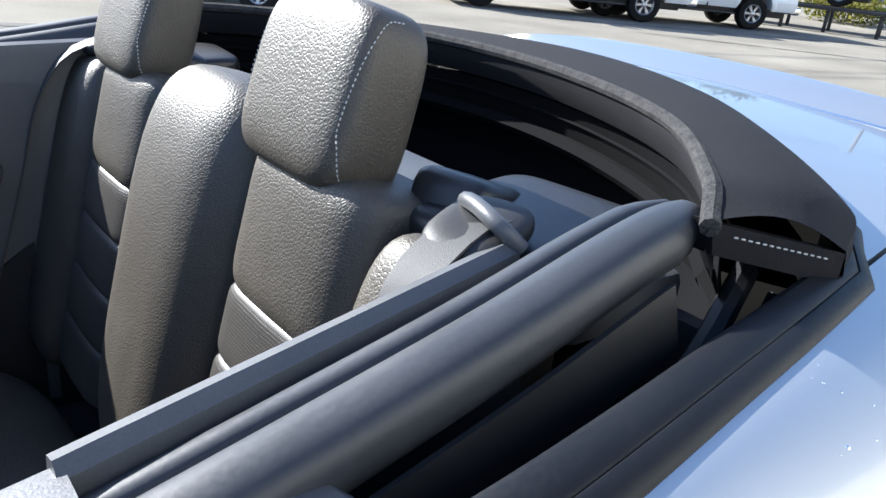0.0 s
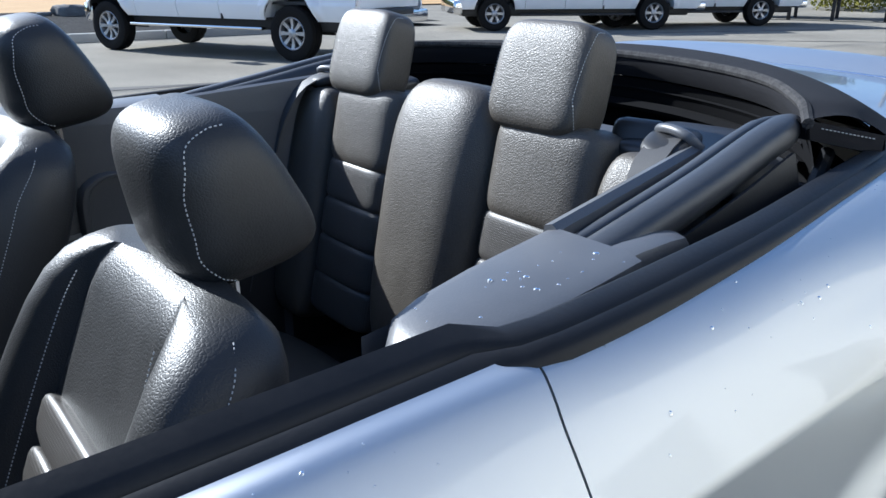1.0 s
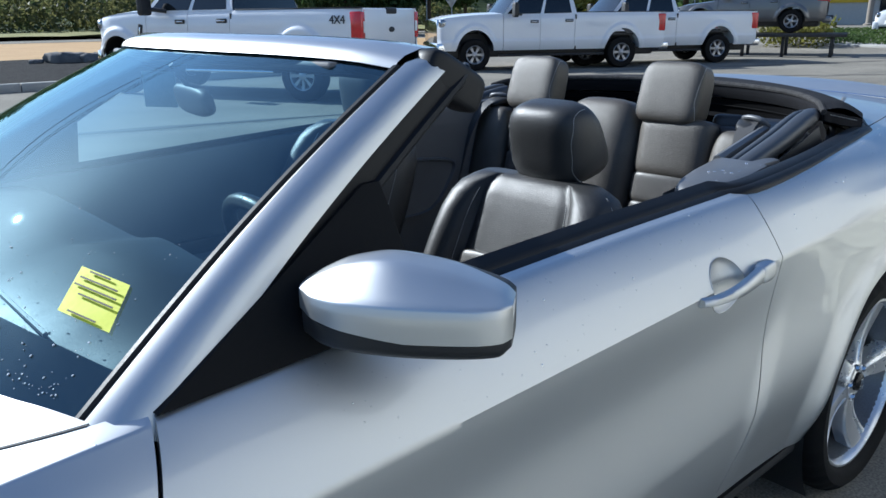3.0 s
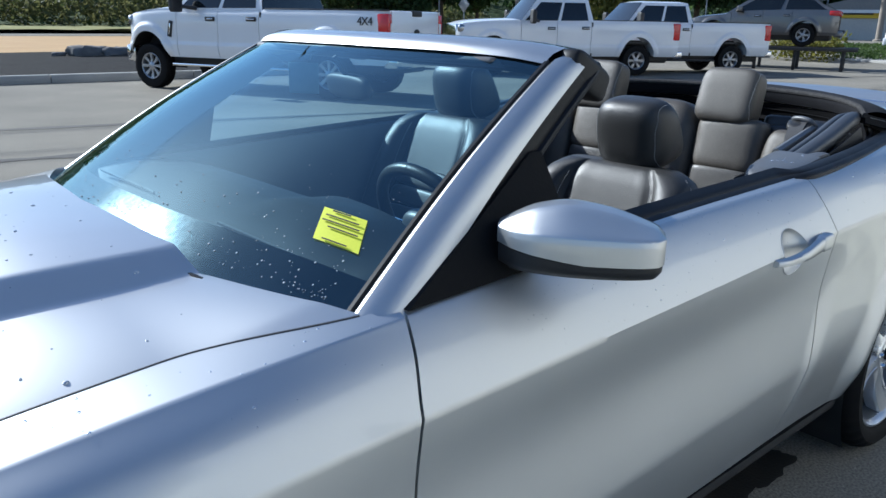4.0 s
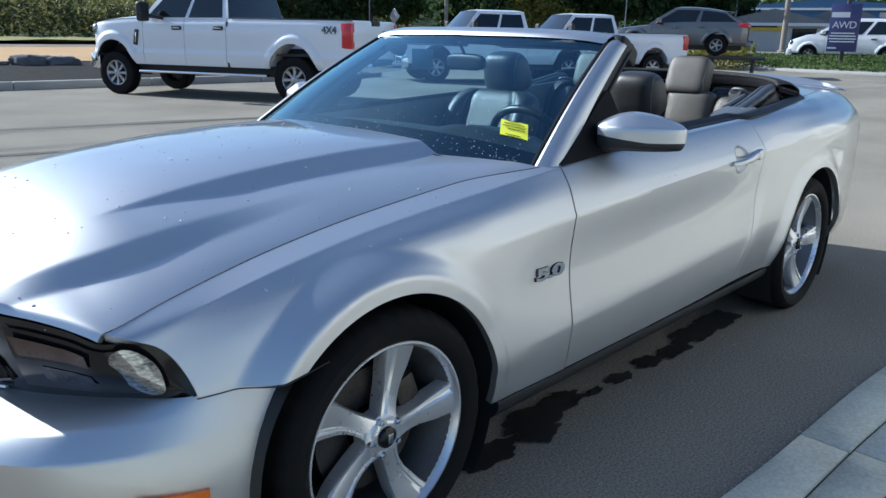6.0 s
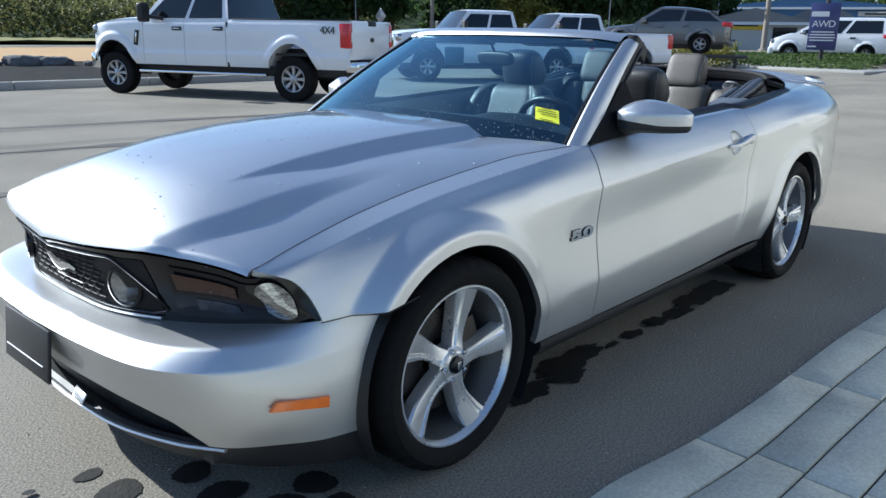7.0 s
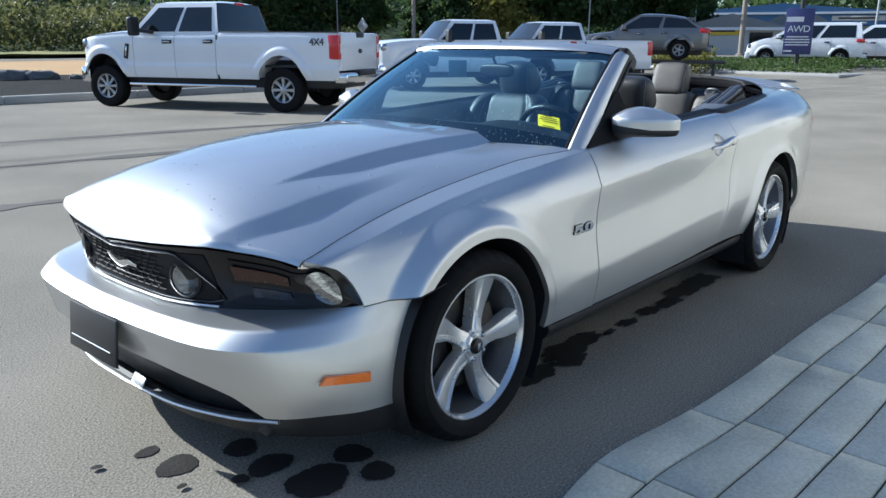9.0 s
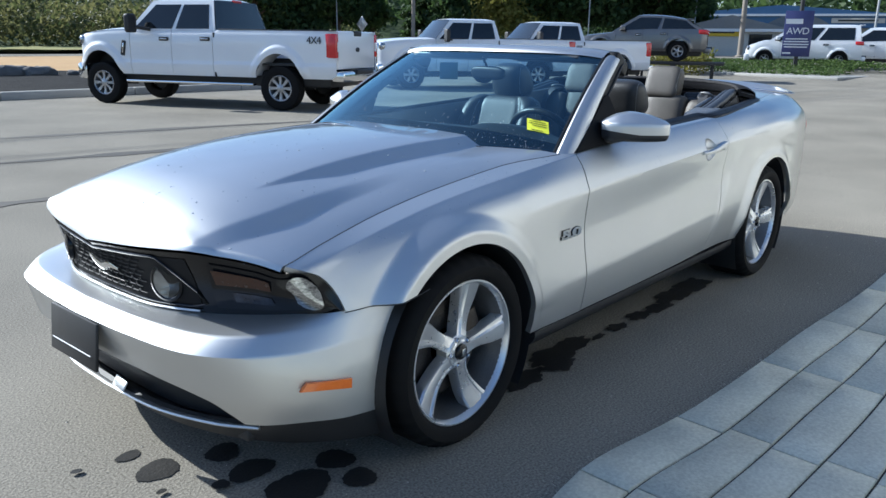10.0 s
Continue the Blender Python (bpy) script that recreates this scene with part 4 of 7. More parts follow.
def car_wheel(parent, hx, side, turn, name="wheel"):
    m = Matrix.Translation((hx, -HUB_Y[hx] * side, HUB))
    fix = (lambda a: moved(a, m)) if side > 0 else (lambda a: moved(mirrored(a), m))
    rim = lathe([(0.243, 0.014), (0.2505, 0.008), (0.2535, 0.0), (0.2515, -0.006), (0.246, -0.006), (0.242, 0.0), (0.236, 0.010), (0.232, 0.040)], 96)
    pieces, spokes = [rim], []
    for k in range(5):
        a0 = math.radians(turn + 72 * k)
        loops = []
        for t in np.linspace(0, 1, 14):
            r = 0.035 + t * 0.202
            w = 0.064 - 0.014 * math.sin(math.pi * min(1, t * 1.4)) + 0.036 * t ** 2
            y = 0.014 + 0.020 * math.sin(math.pi * t ** 0.8) * 0.9 - 0.006 * t
            a = a0 + 0.10 * t * t - 0.03
            ca, sa = math.cos(a), math.sin(a)
            sec = [(-0.5, 0.045), (-0.5, 0.010), (-0.44, 0.002), (-0.30, 0.0), (0.14, 0.0), (0.22, 0.006), (0.29, 0.007), (0.34, 0.001), (0.46, 0.002), (0.5, 0.010), (0.5, 0.045)]
            loops.append([(r * ca - q * w * sa, y + d, r * sa + q * w * ca) for q, d in sec])
        spokes.append(loft(loops))
    pieces.append(lathe([(0.001, 0.016), (0.034, 0.016), (0.052, 0.018), (0.060, 0.026), (0.060, 0.07)], 40))
    wheel = part(name, fix(join(*pieces)), ALLOY, parent, "silver five-spoke alloy wheel", 30)
    part("rim_barrel", fix(lathe([(0.236, 0.012), (0.228, 0.050), (0.214, 0.085), (0.210, 0.15), (0.222, 0.20)], 72)), BARREL_ALLOY, wheel, "deep silver barrel of the wheel")
    # Added dark disc that stands in for the shade between the spokes.
    part("shade_backing", fix(lathe([(0.209, 0.13), (0.10, 0.15), (0.02, 0.15)], 48)), TYRE, wheel)
    for sp_ in spokes:
        part("spoke", fix(sp_), ALLOY, wheel, "", 30)
    part("tyre", fix(tyre_mesh(0.332, 0.247, 0.235)), TYRE, wheel, "worn black tyre")
    part("centre_cap", fix(lathe([(0.001, 0.002), (0.021, 0.003), (0.027, 0.008), (0.029, 0.018)], 32)), GLOSS_BLACK, wheel)
    part("cap_emblem", fix(rbox(0.016, 0.003, 0.026, 0.001, at=(0.002, 0.001, 0))), CHROME, wheel)
    for k in range(5):
        a = math.radians(turn + 36 + 72 * k)
        part("lug_nut", fix(moved(lathe([(0.001, -0.002), (0.006, -0.001), (0.010, 0.004), (0.0105, 0.03)], 6), Matrix.Translation((0.0475 * math.cos(a), 0.010, 0.0475 * math.sin(a))))), CHROME, wheel)
    part("brake_disc", fix(lathe([(0.06, 0.095), (0.075, 0.085), (0.165, 0.085), (0.166, 0.11), (0.06, 0.11)], 48)), STEEL, wheel)
    part("brake_caliper", fix(moved(rbox(0.075, 0.07, 0.13, 0.012), pose(0.128, 0.10, 0.045, 0, -20, 0))), STEEL, wheel)
    return wheel


for hx, turn in ((0.0, 3), (WB, -2)):
    for side in (1, -1):
        car_wheel(car, hx, side, turn)

# ---- lamps, grille and plate on the nose ----
bandg = band[0].reshape(25, 90, 3)


def band_at(w, f, out=0.0):
    """A place on the black band at half width w, f from its foot (0) to its top (1), raised by out."""
    k = f * 24
    i = int(min(23, math.floor(k)))
    row = bandg[i] * (1 - (k - i)) + bandg[i + 1] * (k - i)
    j = np.interp(abs(w), -row[:, 1], np.arange(90))
    p = np.array([np.interp(j, np.arange(90), row[:, c]) for c in range(3)])
    p[1] *= -1 if w < 0 else 1
    ahead = np.array((-1.0, 1.2 * w / 0.8 if abs(w) < 0.6 else np.sign(w) * 1.2, 0))
    p[1] = -p[1] if w > 0 else p[1] * -1 * -1
    p = np.array((p[0], w, p[2]))
    return p + out * ahead / np.linalg.norm(ahead)


grille = part("grille_frame", tube([band_at(w, f, 0.004) for w, f in
              [(a, 0.10) for a in np.linspace(-0.40, 0.40, 30)] + [(0.445, 0.16), (0.44, 0.3)] + [(0.44 - 0.12 * t, 0.3 + 0.58 * t) for t in np.linspace(0.1, 1, 8)] + [(a, 0.90) for a in np.linspace(0.30, -0.30, 24)]
              + [(-0.32 - 0.12 * t, 0.88 - 0.58 * t) for t in np.linspace(0, 0.9, 8)] + [(-0.445, 0.16), (-0.40, 0.10)]], 0.004, 6), GLOSS_BLACK, car, "black grille with a round lamp at each side")
MATT_BLACK = surface("matt_black_mesh", (0.006, 0.006, 0.007), (0.011, 0.011, 0.012), 0.75, 0.9, 0, 20, 200, 0.1, 0.0005, spec=0.15)
back_rows = [[band_at(a, f, 0.0025) for a in np.linspace(-0.43, 0.43, 40)] for f in np.linspace(0.10, 0.90, 8)]
part("grille_back", (np.array(back_rows).reshape(-1, 3), quads(8, 40)), MATT_BLACK, grille)
bars = []
for k in range(7):
    f = 0.20 + 0.095 * k
    for i in range(-6, 7):
        w0 = i * 0.042 + (0.021 if k % 2 else 0)
        if abs(w0) < 0.225:
            bars.append(tube([band_at(w0 - 0.017, f, 0.006), band_at(w0 + 0.013, f, 0.006), band_at(w0 + 0.021, f + 0.05, 0.006)], 0.0022, 5))
part("grille_mesh", join(*bars), TRIM_DARK, grille, "honeycomb bars")
part("grille_base_trim", tube([band_at(a, 0.04, 0.008) for a in np.linspace(-0.42, 0.42, 40)], 0.004, 6), PAINT, grille)
emblem = spline3([band_at(-0.085, 0.50, 0.014), band_at(-0.045, 0.56, 0.016), band_at(0.0, 0.50, 0.018), band_at(0.05, 0.55, 0.016), band_at(0.085, 0.62, 0.012)], 20)
part("emblem", tube(emblem, 0.009 * np.sin(np.linspace(0.25, 2.9, 20)) + 0.002, 8, 1.3), CHROME, grille, "plain silver emblem on the grille")
part("emblem_bar", tube([band_at(a, 0.30, 0.010) for a in np.linspace(-0.11, 0.06, 10)], 0.003, 5), CHROME, grille)


def lamp_disc(w, f, r, tilt, out=0.008):
    c = band_at(w, f, out)
    m = Matrix.Translation(c) @ Matrix.Rotation(math.atan2(w, 0.9) * tilt, 4, "Z")
    fx = lambda a: moved(a, m)
    ring = part("grille_lamp", fx(lathe([(r + 0.012, 0.012), (r + 0.011, -0.002), (r + 0.004, -0.005), (r, -0.003), (r * 0.97, 0.0)], 40, "x")), GLOSS_BLACK, grille, "round clear lamp in a black ring")
    part("lamp_reflector", fx(lathe([(0.004, 0.006), (r * 0.5, 0.003), (r * 0.98, -0.0015)], 40, "x")), REFLECTOR, ring)
    lens = part("lamp_lens", fx(lathe([(0.001, -0.010), (r * 0.5, -0.008), (r, -0.003)], 40, "x")), CLEAR_LENS, ring)
    lens.visible_shadow = False


for w in (-0.325, 0.325):
    lamp_disc(w, 0.46, 0.048, -1.0)

for s in (-1, 1):
    rows = [[band_at(s * (0.475 + 0.23 * t + 0.02 * f), f, 0.005 + 0.010 * math.sin(math.pi * (f - 0.12) / 0.76)) for t in np.linspace(0, 1, 14)] for f in np.linspace(0.12, 0.88, 9)]
    vf = (np.array(rows).reshape(-1, 3), quads(9, 14))
    head = part("head_lamp", vf if s < 0 else (vf[0], [tuple(reversed(q)) for q in vf[1]]), GLOSS_BLACK, car, "dark-tinted head lamp with an amber strip and a clear corner lamp")
    strip_rows = [[band_at(s * (0.500 + 0.150 * t), 0.66 + (f - 0.66) * (1 - 0.25 * t) + 0.02 * t, 0.0175) for t in np.linspace(0, 1, 12)] for f in (0.56, 0.64, 0.72, 0.80)]
    part("amber_strip", (np.array(strip_rows).reshape(-1, 3), quads(4, 12)), surface("smoked_amber", (0.055, 0.018, 0.008), (0.030, 0.012, 0.006), 0.2, 0.3, 0, 30, 100, 0.3, 0.001), head)
    low_rows = [[band_at(s * (0.540 + 0.105 * t), f, 0.0165) for t in np.linspace(0, 1, 8)] for f in (0.28, 0.38, 0.46)]
    part("smoked_reflector", (np.array(low_rows).reshape(-1, 3), quads(3, 8)), surface("smoked_chrome", (0.10, 0.10, 0.11), (0.05, 0.05, 0.055), 0.12, 0.3, 0.9, 30, 60, 0.6, 0.002), head)
    corner = [[band_at(s * (0.722 + 0.034 * q * math.cos(a) - 0.008 * q * math.sin(a)), 0.53 + 0.38 * q * math.sin(a), 0.012 + 0.006 * (1 - q * q)) for a in np.linspace(0, 2 * math.pi, 28, endpoint=False)] for q in (0.02, 0.4, 0.75, 1.0)]
    part("corner_lamp", (np.array(corner).reshape(-1, 3), quads(4, 28, True)), LAMP_CHROME, head, "clear corner lamp with a bright reflector")

for s in (-1,):
    part("intake_bracket", moved(rbox(0.006, 0.085, 0.034, 0.002), pose(-0.800, -0.075, 0.243, 0, 30, -6)), PAINT, car, "small silver bracket in the lower intake")
plate = part("plate_holder", moved(rbox(0.012, 0.315, 0.155, 0.006), pose(-0.897, 0, 0.415, 0, 6, 0)), TRIM_DARK, car, "empty black plastic plate holder with a pale lower edge")
part("holder_edge", tube([(-0.910, -0.13, 0.385), (-0.910, 0.13, 0.385)], 0.002, 5), WHITE_CARD, plate)
part("holder_edge", tube([(-0.900, -0.155, 0.338), (-0.900, 0.155, 0.338)], 0.003, 5), WHITE_CARD, plate)
for s in (-1, 1):
    part("side_marker", moved(loft([[(a * k, d, b * k) for a, b in ((-0.082, -0.015), (-0.066, 0.010), (0.076, 0.016), (0.078, -0.013))] for d, k in ((0.007, 0.96), (0.004, 1), (-0.004, 1), (-0.007, 0.95))]), pose(-0.540, s * 0.801, 0.376, 0, 8, -s * -19)), AMBER, car, "amber side marker lamp")

# ---- windscreen, pillars, header ----
WS_X = pch([0, 0.3, 0.55, 0.8, 1.0], [0.545, 0.560, 0.592, 0.645, 0.702])
WS_Z = pch([0, 0.5, 0.8, 1.0], [0.962, 0.952, 0.930, 0.905])
HD_X = pch([0, 0.3, 0.6, 0.85, 1.0], [1.165, 1.175, 1.205, 1.25, 1.285])
HD_Z = pch([0, 0.5, 0.85, 1.0], [1.292, 1.290, 1.282, 1.270])


def screen(u, v, out=0.0):
    """The windscreen: u from foot to top, v from the car's left (-1) to its right (1)."""
    a = np.abs(v)
    x0, y0, z0 = WS_X(a), 0.735 * v, WS_Z(a)
    x1, y1, z1 = HD_X(a), 0.602 * v, HD_Z(a)
    b = np.sin(np.pi * u) * 0.028 * (1 - 0.5 * a ** 2) + out
    return x0 + (x1 - x0) * u - b * 0.5, y0 + (y1 - y0) * u, z0 + (z1 - z0) * u + b * 0.85


def sp(u, v, out=0.0):
    return np.array([float(c) for c in screen(np.float64(u), np.float64(v), out)])


ws = part("windscreen", sheet(lambda u, v: screen(u, v), np.linspace(-0.10, 1, 26), np.linspace(-1, 1, 41)), SCREEN_GLASS, car, "clear tinted windscreen with a yellow price card")
ws.visible_shadow = False
for s in (-1, 1):
    part("screen_seal", tube([sp(u, s * 0.995, 0.002) for u in np.linspace(-0.07, 1, 24)], 0.007, 6), RUBBER, ws)
part("screen_seal", tube([sp(1.0, v, 0.0) for v in np.linspace(-1, 1, 40)], 0.006, 6), RUBBER, ws)
shade_rows = [[sp(u, v, -0.004) for v in np.linspace(-0.985, 0.985, 30)] for u in (-0.09, 0.10)]
part("screen_border", (np.array(shade_rows).reshape(-1, 3), quads(2, 30)), GLOSS_BLACK, ws)

card_u, card_v = 0.20, -0.855
rows = [[sp(card_u + a, card_v + b + 0.35 * a, 0.004) for b in np.linspace(-0.060, 0.060, 5)] for a in np.linspace(-0.048, 0.048, 4)]
card = part("price_card", (np.array(rows).reshape(-1, 3), quads(4, 5)), YELLOW_CARD, ws, "bright yellow price card with dark print")
for a, b0, b1 in ((0.042, -0.02, 0.03), (0.026, -0.045, 0.045), (0.010, -0.05, 0.05), (-0.006, -0.05, 0.03), (-0.042, -0.03, 0.035)):
    part("print_line", strap([sp(card_u + a, card_v + t + 0.35 * a, 0.007) for t in np.linspace(b0, b1, 4)], sp(card_u + 0.05, card_v) - sp(card_u - 0.05, card_v), 0.0022, 0.0006), INK, card)
part("hanging_tag", moved(rbox(0.002, 0.095, 0.085, 0.0006), pose(1.235, 0.27, 1.188, 0, 0, 30)), surface("pale_blue_paper", (0.30, 0.42, 0.45), (0.24, 0.36, 0.4), 0.5), ws, "pale paper tag behind the glass")

hv = np.linspace(-1, 1, 41)
top_edge = np.array([sp(1.0, v) for v in hv])
head_secs = [(-0.010, 0.000), (-0.004, 0.010), (0.012, 0.020), (0.045, 0.030), (0.080, 0.030), (0.100, 0.020)]
header = part("windscreen_header", (np.concatenate([top_edge + (dx, 0, dz) for dx, dz in head_secs]), [tuple(reversed(q)) for q in quads(len(head_secs), 41)]), PAINT, car, "silver windscreen header rail")
dark_secs = [(0.100, 0.020), (0.118, 0.010), (0.122, -0.012), (0.108, -0.030), (0.05, -0.036), (0.0, -0.018), (-0.006, -0.004)]
part("header_trim", (np.concatenate([top_edge + (dx, 0, dz) for dx, dz in dark_secs]), [tuple(reversed(q)) for q in quads(len(dark_secs), 41)]), TRIM_DARK, header)
for s in (-1, 1):
    edge = np.array([sp(u, s * 1.0) for u in np.linspace(-0.03, 1.0, 22)] + [sp(1.0, s) + (0.05, 0, 0.014), sp(1.0, s) + (0.10, 0.004 * -s, 0.006)])
    up = [(0.0, 0.0, 0.002), (0.004, 0.012, 0.010), (0.022, 0.034, 0.010), (0.046, 0.046, 0.003), (0.062, 0.047, -0.006)]
    k = len(edge)
    wide = np.concatenate([np.linspace(1.25, 0.95, 22), [0.7, 0.35]])[:, None]
    skin = np.concatenate([edge + wide * (dx, s * dy, dz) for dx, dy, dz in up])
    q = quads(len(up), k)
    pillar = part("windscreen_pillar", (skin, q if s < 0 else [tuple(reversed(a)) for a in q]), PAINT, car, "silver windscreen pillar with a black inner seal")
    inn = [(0.062, 0.047, -0.006), (0.066, 0.044, -0.012), (0.113, 0.037, -0.032), (0.118, 0.010, -0.040), (0.0, -0.018, -0.012)]
    skin2 = np.concatenate([edge + wide * (dx, s * dy, dz) for dx, dy, dz in inn])
    part("pillar_trim", (skin2, q if s < 0 else [tuple(reversed(a)) for a in q]), RUBBER, pillar)
    part("pillar_seal", tube([p + (0.104 * w, s * 0.038 * w, -0.028 * w) for p, w in zip(edge, wide[:, 0])], 0.009, 8), RUBBER, pillar)
    part("pillar_cap", moved(cushion(0.150, 0.058, 0.070, 5.0, 14, 24), pose(*(sp(1.0, s) + (0.095, s * 0.012, -0.026)), 0, 26, -s * 6)), RUBBER, pillar)
    # Black sail panel and door mirror.
    y = lambda q: s * q
    sail_out = [(0.765, y(0.800), 0.918), (1.17, y(0.802), 0.940), (1.16, y(0.705), 1.118), (1.13, y(0.705), 1.118)]
    sail_in = [(a, b - s * 0.022, c) for a, b, c in sail_out]
    part("mirror_sail", loft([sail_out, sail_in]), TYRE, car, "matt black panel at the foot of the pillar")
    top_h = pch([-0.136, -0.128, -0.10, -0.04, 0.02, 0.07, 0.115, 0.138], [0.014, 0.022, 0.034, 0.052, 0.060, 0.052, 0.032, 0.018])
    depth = pch([-0.136, -0.125, -0.08, 0.0, 0.06, 0.11, 0.138], [0.030, 0.050, 0.066, 0.072, 0.066, 0.044, 0.012])
    low_h = pch([-0.136, -0.12, 0.0, 0.09, 0.138], [0.048, 0.058, 0.062, 0.060, 0.050])
    loops = []
    for yy in np.concatenate([np.linspace(-0.136, -0.10, 9), np.linspace(-0.09, 0.09, 19), np.linspace(0.10, 0.138, 9)]):
        t_, d_, l_ = float(top_h(yy)), float(depth(yy)), float(low_h(yy))
        ring = np.array([(0.045, -l_ * 0.9), (0.045, t_ * 0.90), (0.020, t_), (-0.25 * d_, 0.93 * t_), (-0.96 * d_, 0.012 + 0.10 * t_), (-1.0 * d_, 0.002), (-0.90 * d_, -0.75 * l_), (-0.55 * d_, -l_), (0.020, -l_)])
        for _ in range(3):
            nxt = np.roll(ring, -1, 0)
            ring = np.stack([0.86 * ring + 0.14 * nxt, 0.14 * ring + 0.86 * nxt], 1).reshape(-1, 2)
        ring = ring[::-1]
        loops.append(np.c_[ring[:, 0], np.full(len(ring), yy), ring[:, 1]])
    sh = loft(loops)
    v = np.asarray(sh[0])
    place = lambda a: moved(a if s < 0 else mirrored(a), pose(1.058, s * 0.892, 1.008) @ Matrix.Rotation(math.radians(38) * -s, 4, "Z"))
    foot = -0.030 + 0.12 * np.clip(v[:, 1] + 0.01, 0, 1)
    rear_cut = 0.026 - 0.20 * np.clip(-v[:, 1] - 0.07, 0, 1)
    cap = clip(sh, np.minimum(v[:, 2] - foot, rear_cut - v[:, 0]))
    mirror = part("door_mirror", place(flanged(cap, 0.003)), PAINT, car, "silver door mirror with a black foot")
    low = clip(sh, np.maximum(foot - 0.002 - v[:, 2], v[:, 0] - rear_cut - 0.003))
    part("mirror_base", place((low[0] * (0.99, 0.985, 0.985), low[1])), TRIM_DARK, mirror)
    part("mirror_glass", place(moved(rbox(0.004, 0.17, 0.060, 0.002), pose(0.0455, 0, -0.014))), MIRROR, mirror)
    part("mirror_arm", tube([(1.06, s * 0.86, 0.962), (1.03, s * 0.81, 0.955), (1.02, s * 0.78, 0.952)], [0.030, 0.032, 0.036], 12, 0.6), TRIM_DARK, mirror)

# ---- door handles, badges ----
for s, door in ((-1, doors[0]), (1, doors[1])):
    yb = side_w(1.82, 0.847)
    pts = spline3([(1.740, s * (yb + 0.004), 0.832), (1.764, s * (yb + 0.018), 0.834), (1.83, s * (yb + 0.028), 0.839), (1.90, s * (yb + 0.025), 0.846), (1.950, s * (yb + 0.018), 0.851), (1.978, s * (yb + 0.004), 0.853)], 24)
    bar = []
    for k, p in enumerate(pts):
        f = k / 23
        hh, dd = 0.0085 + 0.0095 * smooth01(f * 1.1) - 0.006 * smooth01((f - 0.93) / 0.07), 0.009
        bar.append([(p[0], p[1] + s * dd * e, p[2] + hh * g) for g, e in ((-1, -0.8), (-1, 0.2), (-0.7, 0.85), (0, 1.0), (0.7, 0.85), (1, 0.2), (1, -0.8))])
    handle = part("door_handle", loft(bar), PAINT, door, "silver pull handle", 50)
    part("handle_cap", moved(cushion(0.054, 0.030, 0.041, 4, 14, 24), pose(1.952, s * (yb + 0.019), 0.8515, 0, -5, 0)), PAINT, handle)
    part("key_lock", moved(lathe([(0.001, 0), (0.008, 0.001), (0.009, 0.006)], 20), pose(1.963, s * (yb + 0.0325), 0.852)), CHROME, handle)
    cup_c = (1.845, 0.838)
    rr, aa = np.meshgrid(np.linspace(0.02, 1, 9), np.linspace(0, 2 * np.pi, 40, endpoint=False), indexing="ij")
    cxs, czs = cup_c[0] + 0.058 * rr * np.cos(aa), cup_c[1] + 0.054 * rr * np.sin(aa)
    yy = np.array([side_w(float(a), float(b)) for a, b in zip(cxs.ravel(), czs.ravel())]).reshape(cxs.shape)
    dish = yy + 0.0008 - 0.026 * (1 - rr ** 2) ** 0.7
    vf = (np.stack([cxs, s * dish, czs], -1).reshape(-1, 3), quads(9, 40, True))
    part("handle_cup", vf, PAINT, door)
    part("handle_cup_shadow", tube([(float(cxs[-1, k]), s * float(yy[-1, k] + 0.0003), float(czs[-1, k])) for k in range(40)] + [(float(cxs[-1, 0]), s * float(yy[-1, 0] + 0.0003), float(czs[-1, 0]))], 0.0012, 5), PAINT, door)
for s in (-1,):
    bw = side_w(0.61, 0.634)
    badge = part("badge", lettering("5.0", 0.105, 0.0025, pose(0.61, -bw - 0.005, 0.634, 90, 0, 0.5) @ Matrix.Diagonal((1.20, 0.46, 1, 1)), 0.0036), CHROME, car, "chrome figures 5.0 on the front fender")
    # Larger black figures behind draw the dark shadows round the chrome ones.
    part("badge_shadow", lettering("5.0", 0.105, 0.002, pose(0.61, -bw - 0.0015, 0.634, 90, 0, 0.5) @ Matrix.Diagonal((1.20, 0.46, 1, 1)), 0.0068), GLOSS_BLACK, badge)

# Wipers at rest along the foot of the screen.
for pts, piv in (([sp(-0.055, v, 0.004) for v in (0.86, 0.5, 0.2, -0.06)], (0.505, 0.02, 0.915)), ([sp(-0.060, v, 0.004) for v in (0.0, -0.3, -0.55, -0.80)], (0.535, -0.40, 0.900))):
    line = spline3(pts, 16)
    wiper = part("wiper_blade", tube(line, 0.006, 6), RUBBER, car, "black wiper blade at rest")
    part("wiper_arm", tube(spline3([piv, (piv[0] + 0.015, piv[1] + 0.03, piv[2] + 0.022), (float(line[8][0]), float(line[8][1]), float(line[8][2]) + 0.006)], 12), [0.012] * 4 + [0.006] * 8, 6, 0.6), RUBBER, wiper)
cowl = sheet(lambda u, v: (hood_back(np.abs(v) * 0.72) - 0.03 + u * (WS_X(np.abs(v)) - hood_back(np.abs(v) * 0.72) + 0.06), v * 0.64, 0.872 - 0.055 * np.abs(v) ** 2.2 + 0.035 * u), np.linspace(0, 1, 4), np.linspace(-1, 1, 40))
part("cowl_panel", cowl, TRIM_DARK, car, "wet dull black cowl panel below the windscreen")

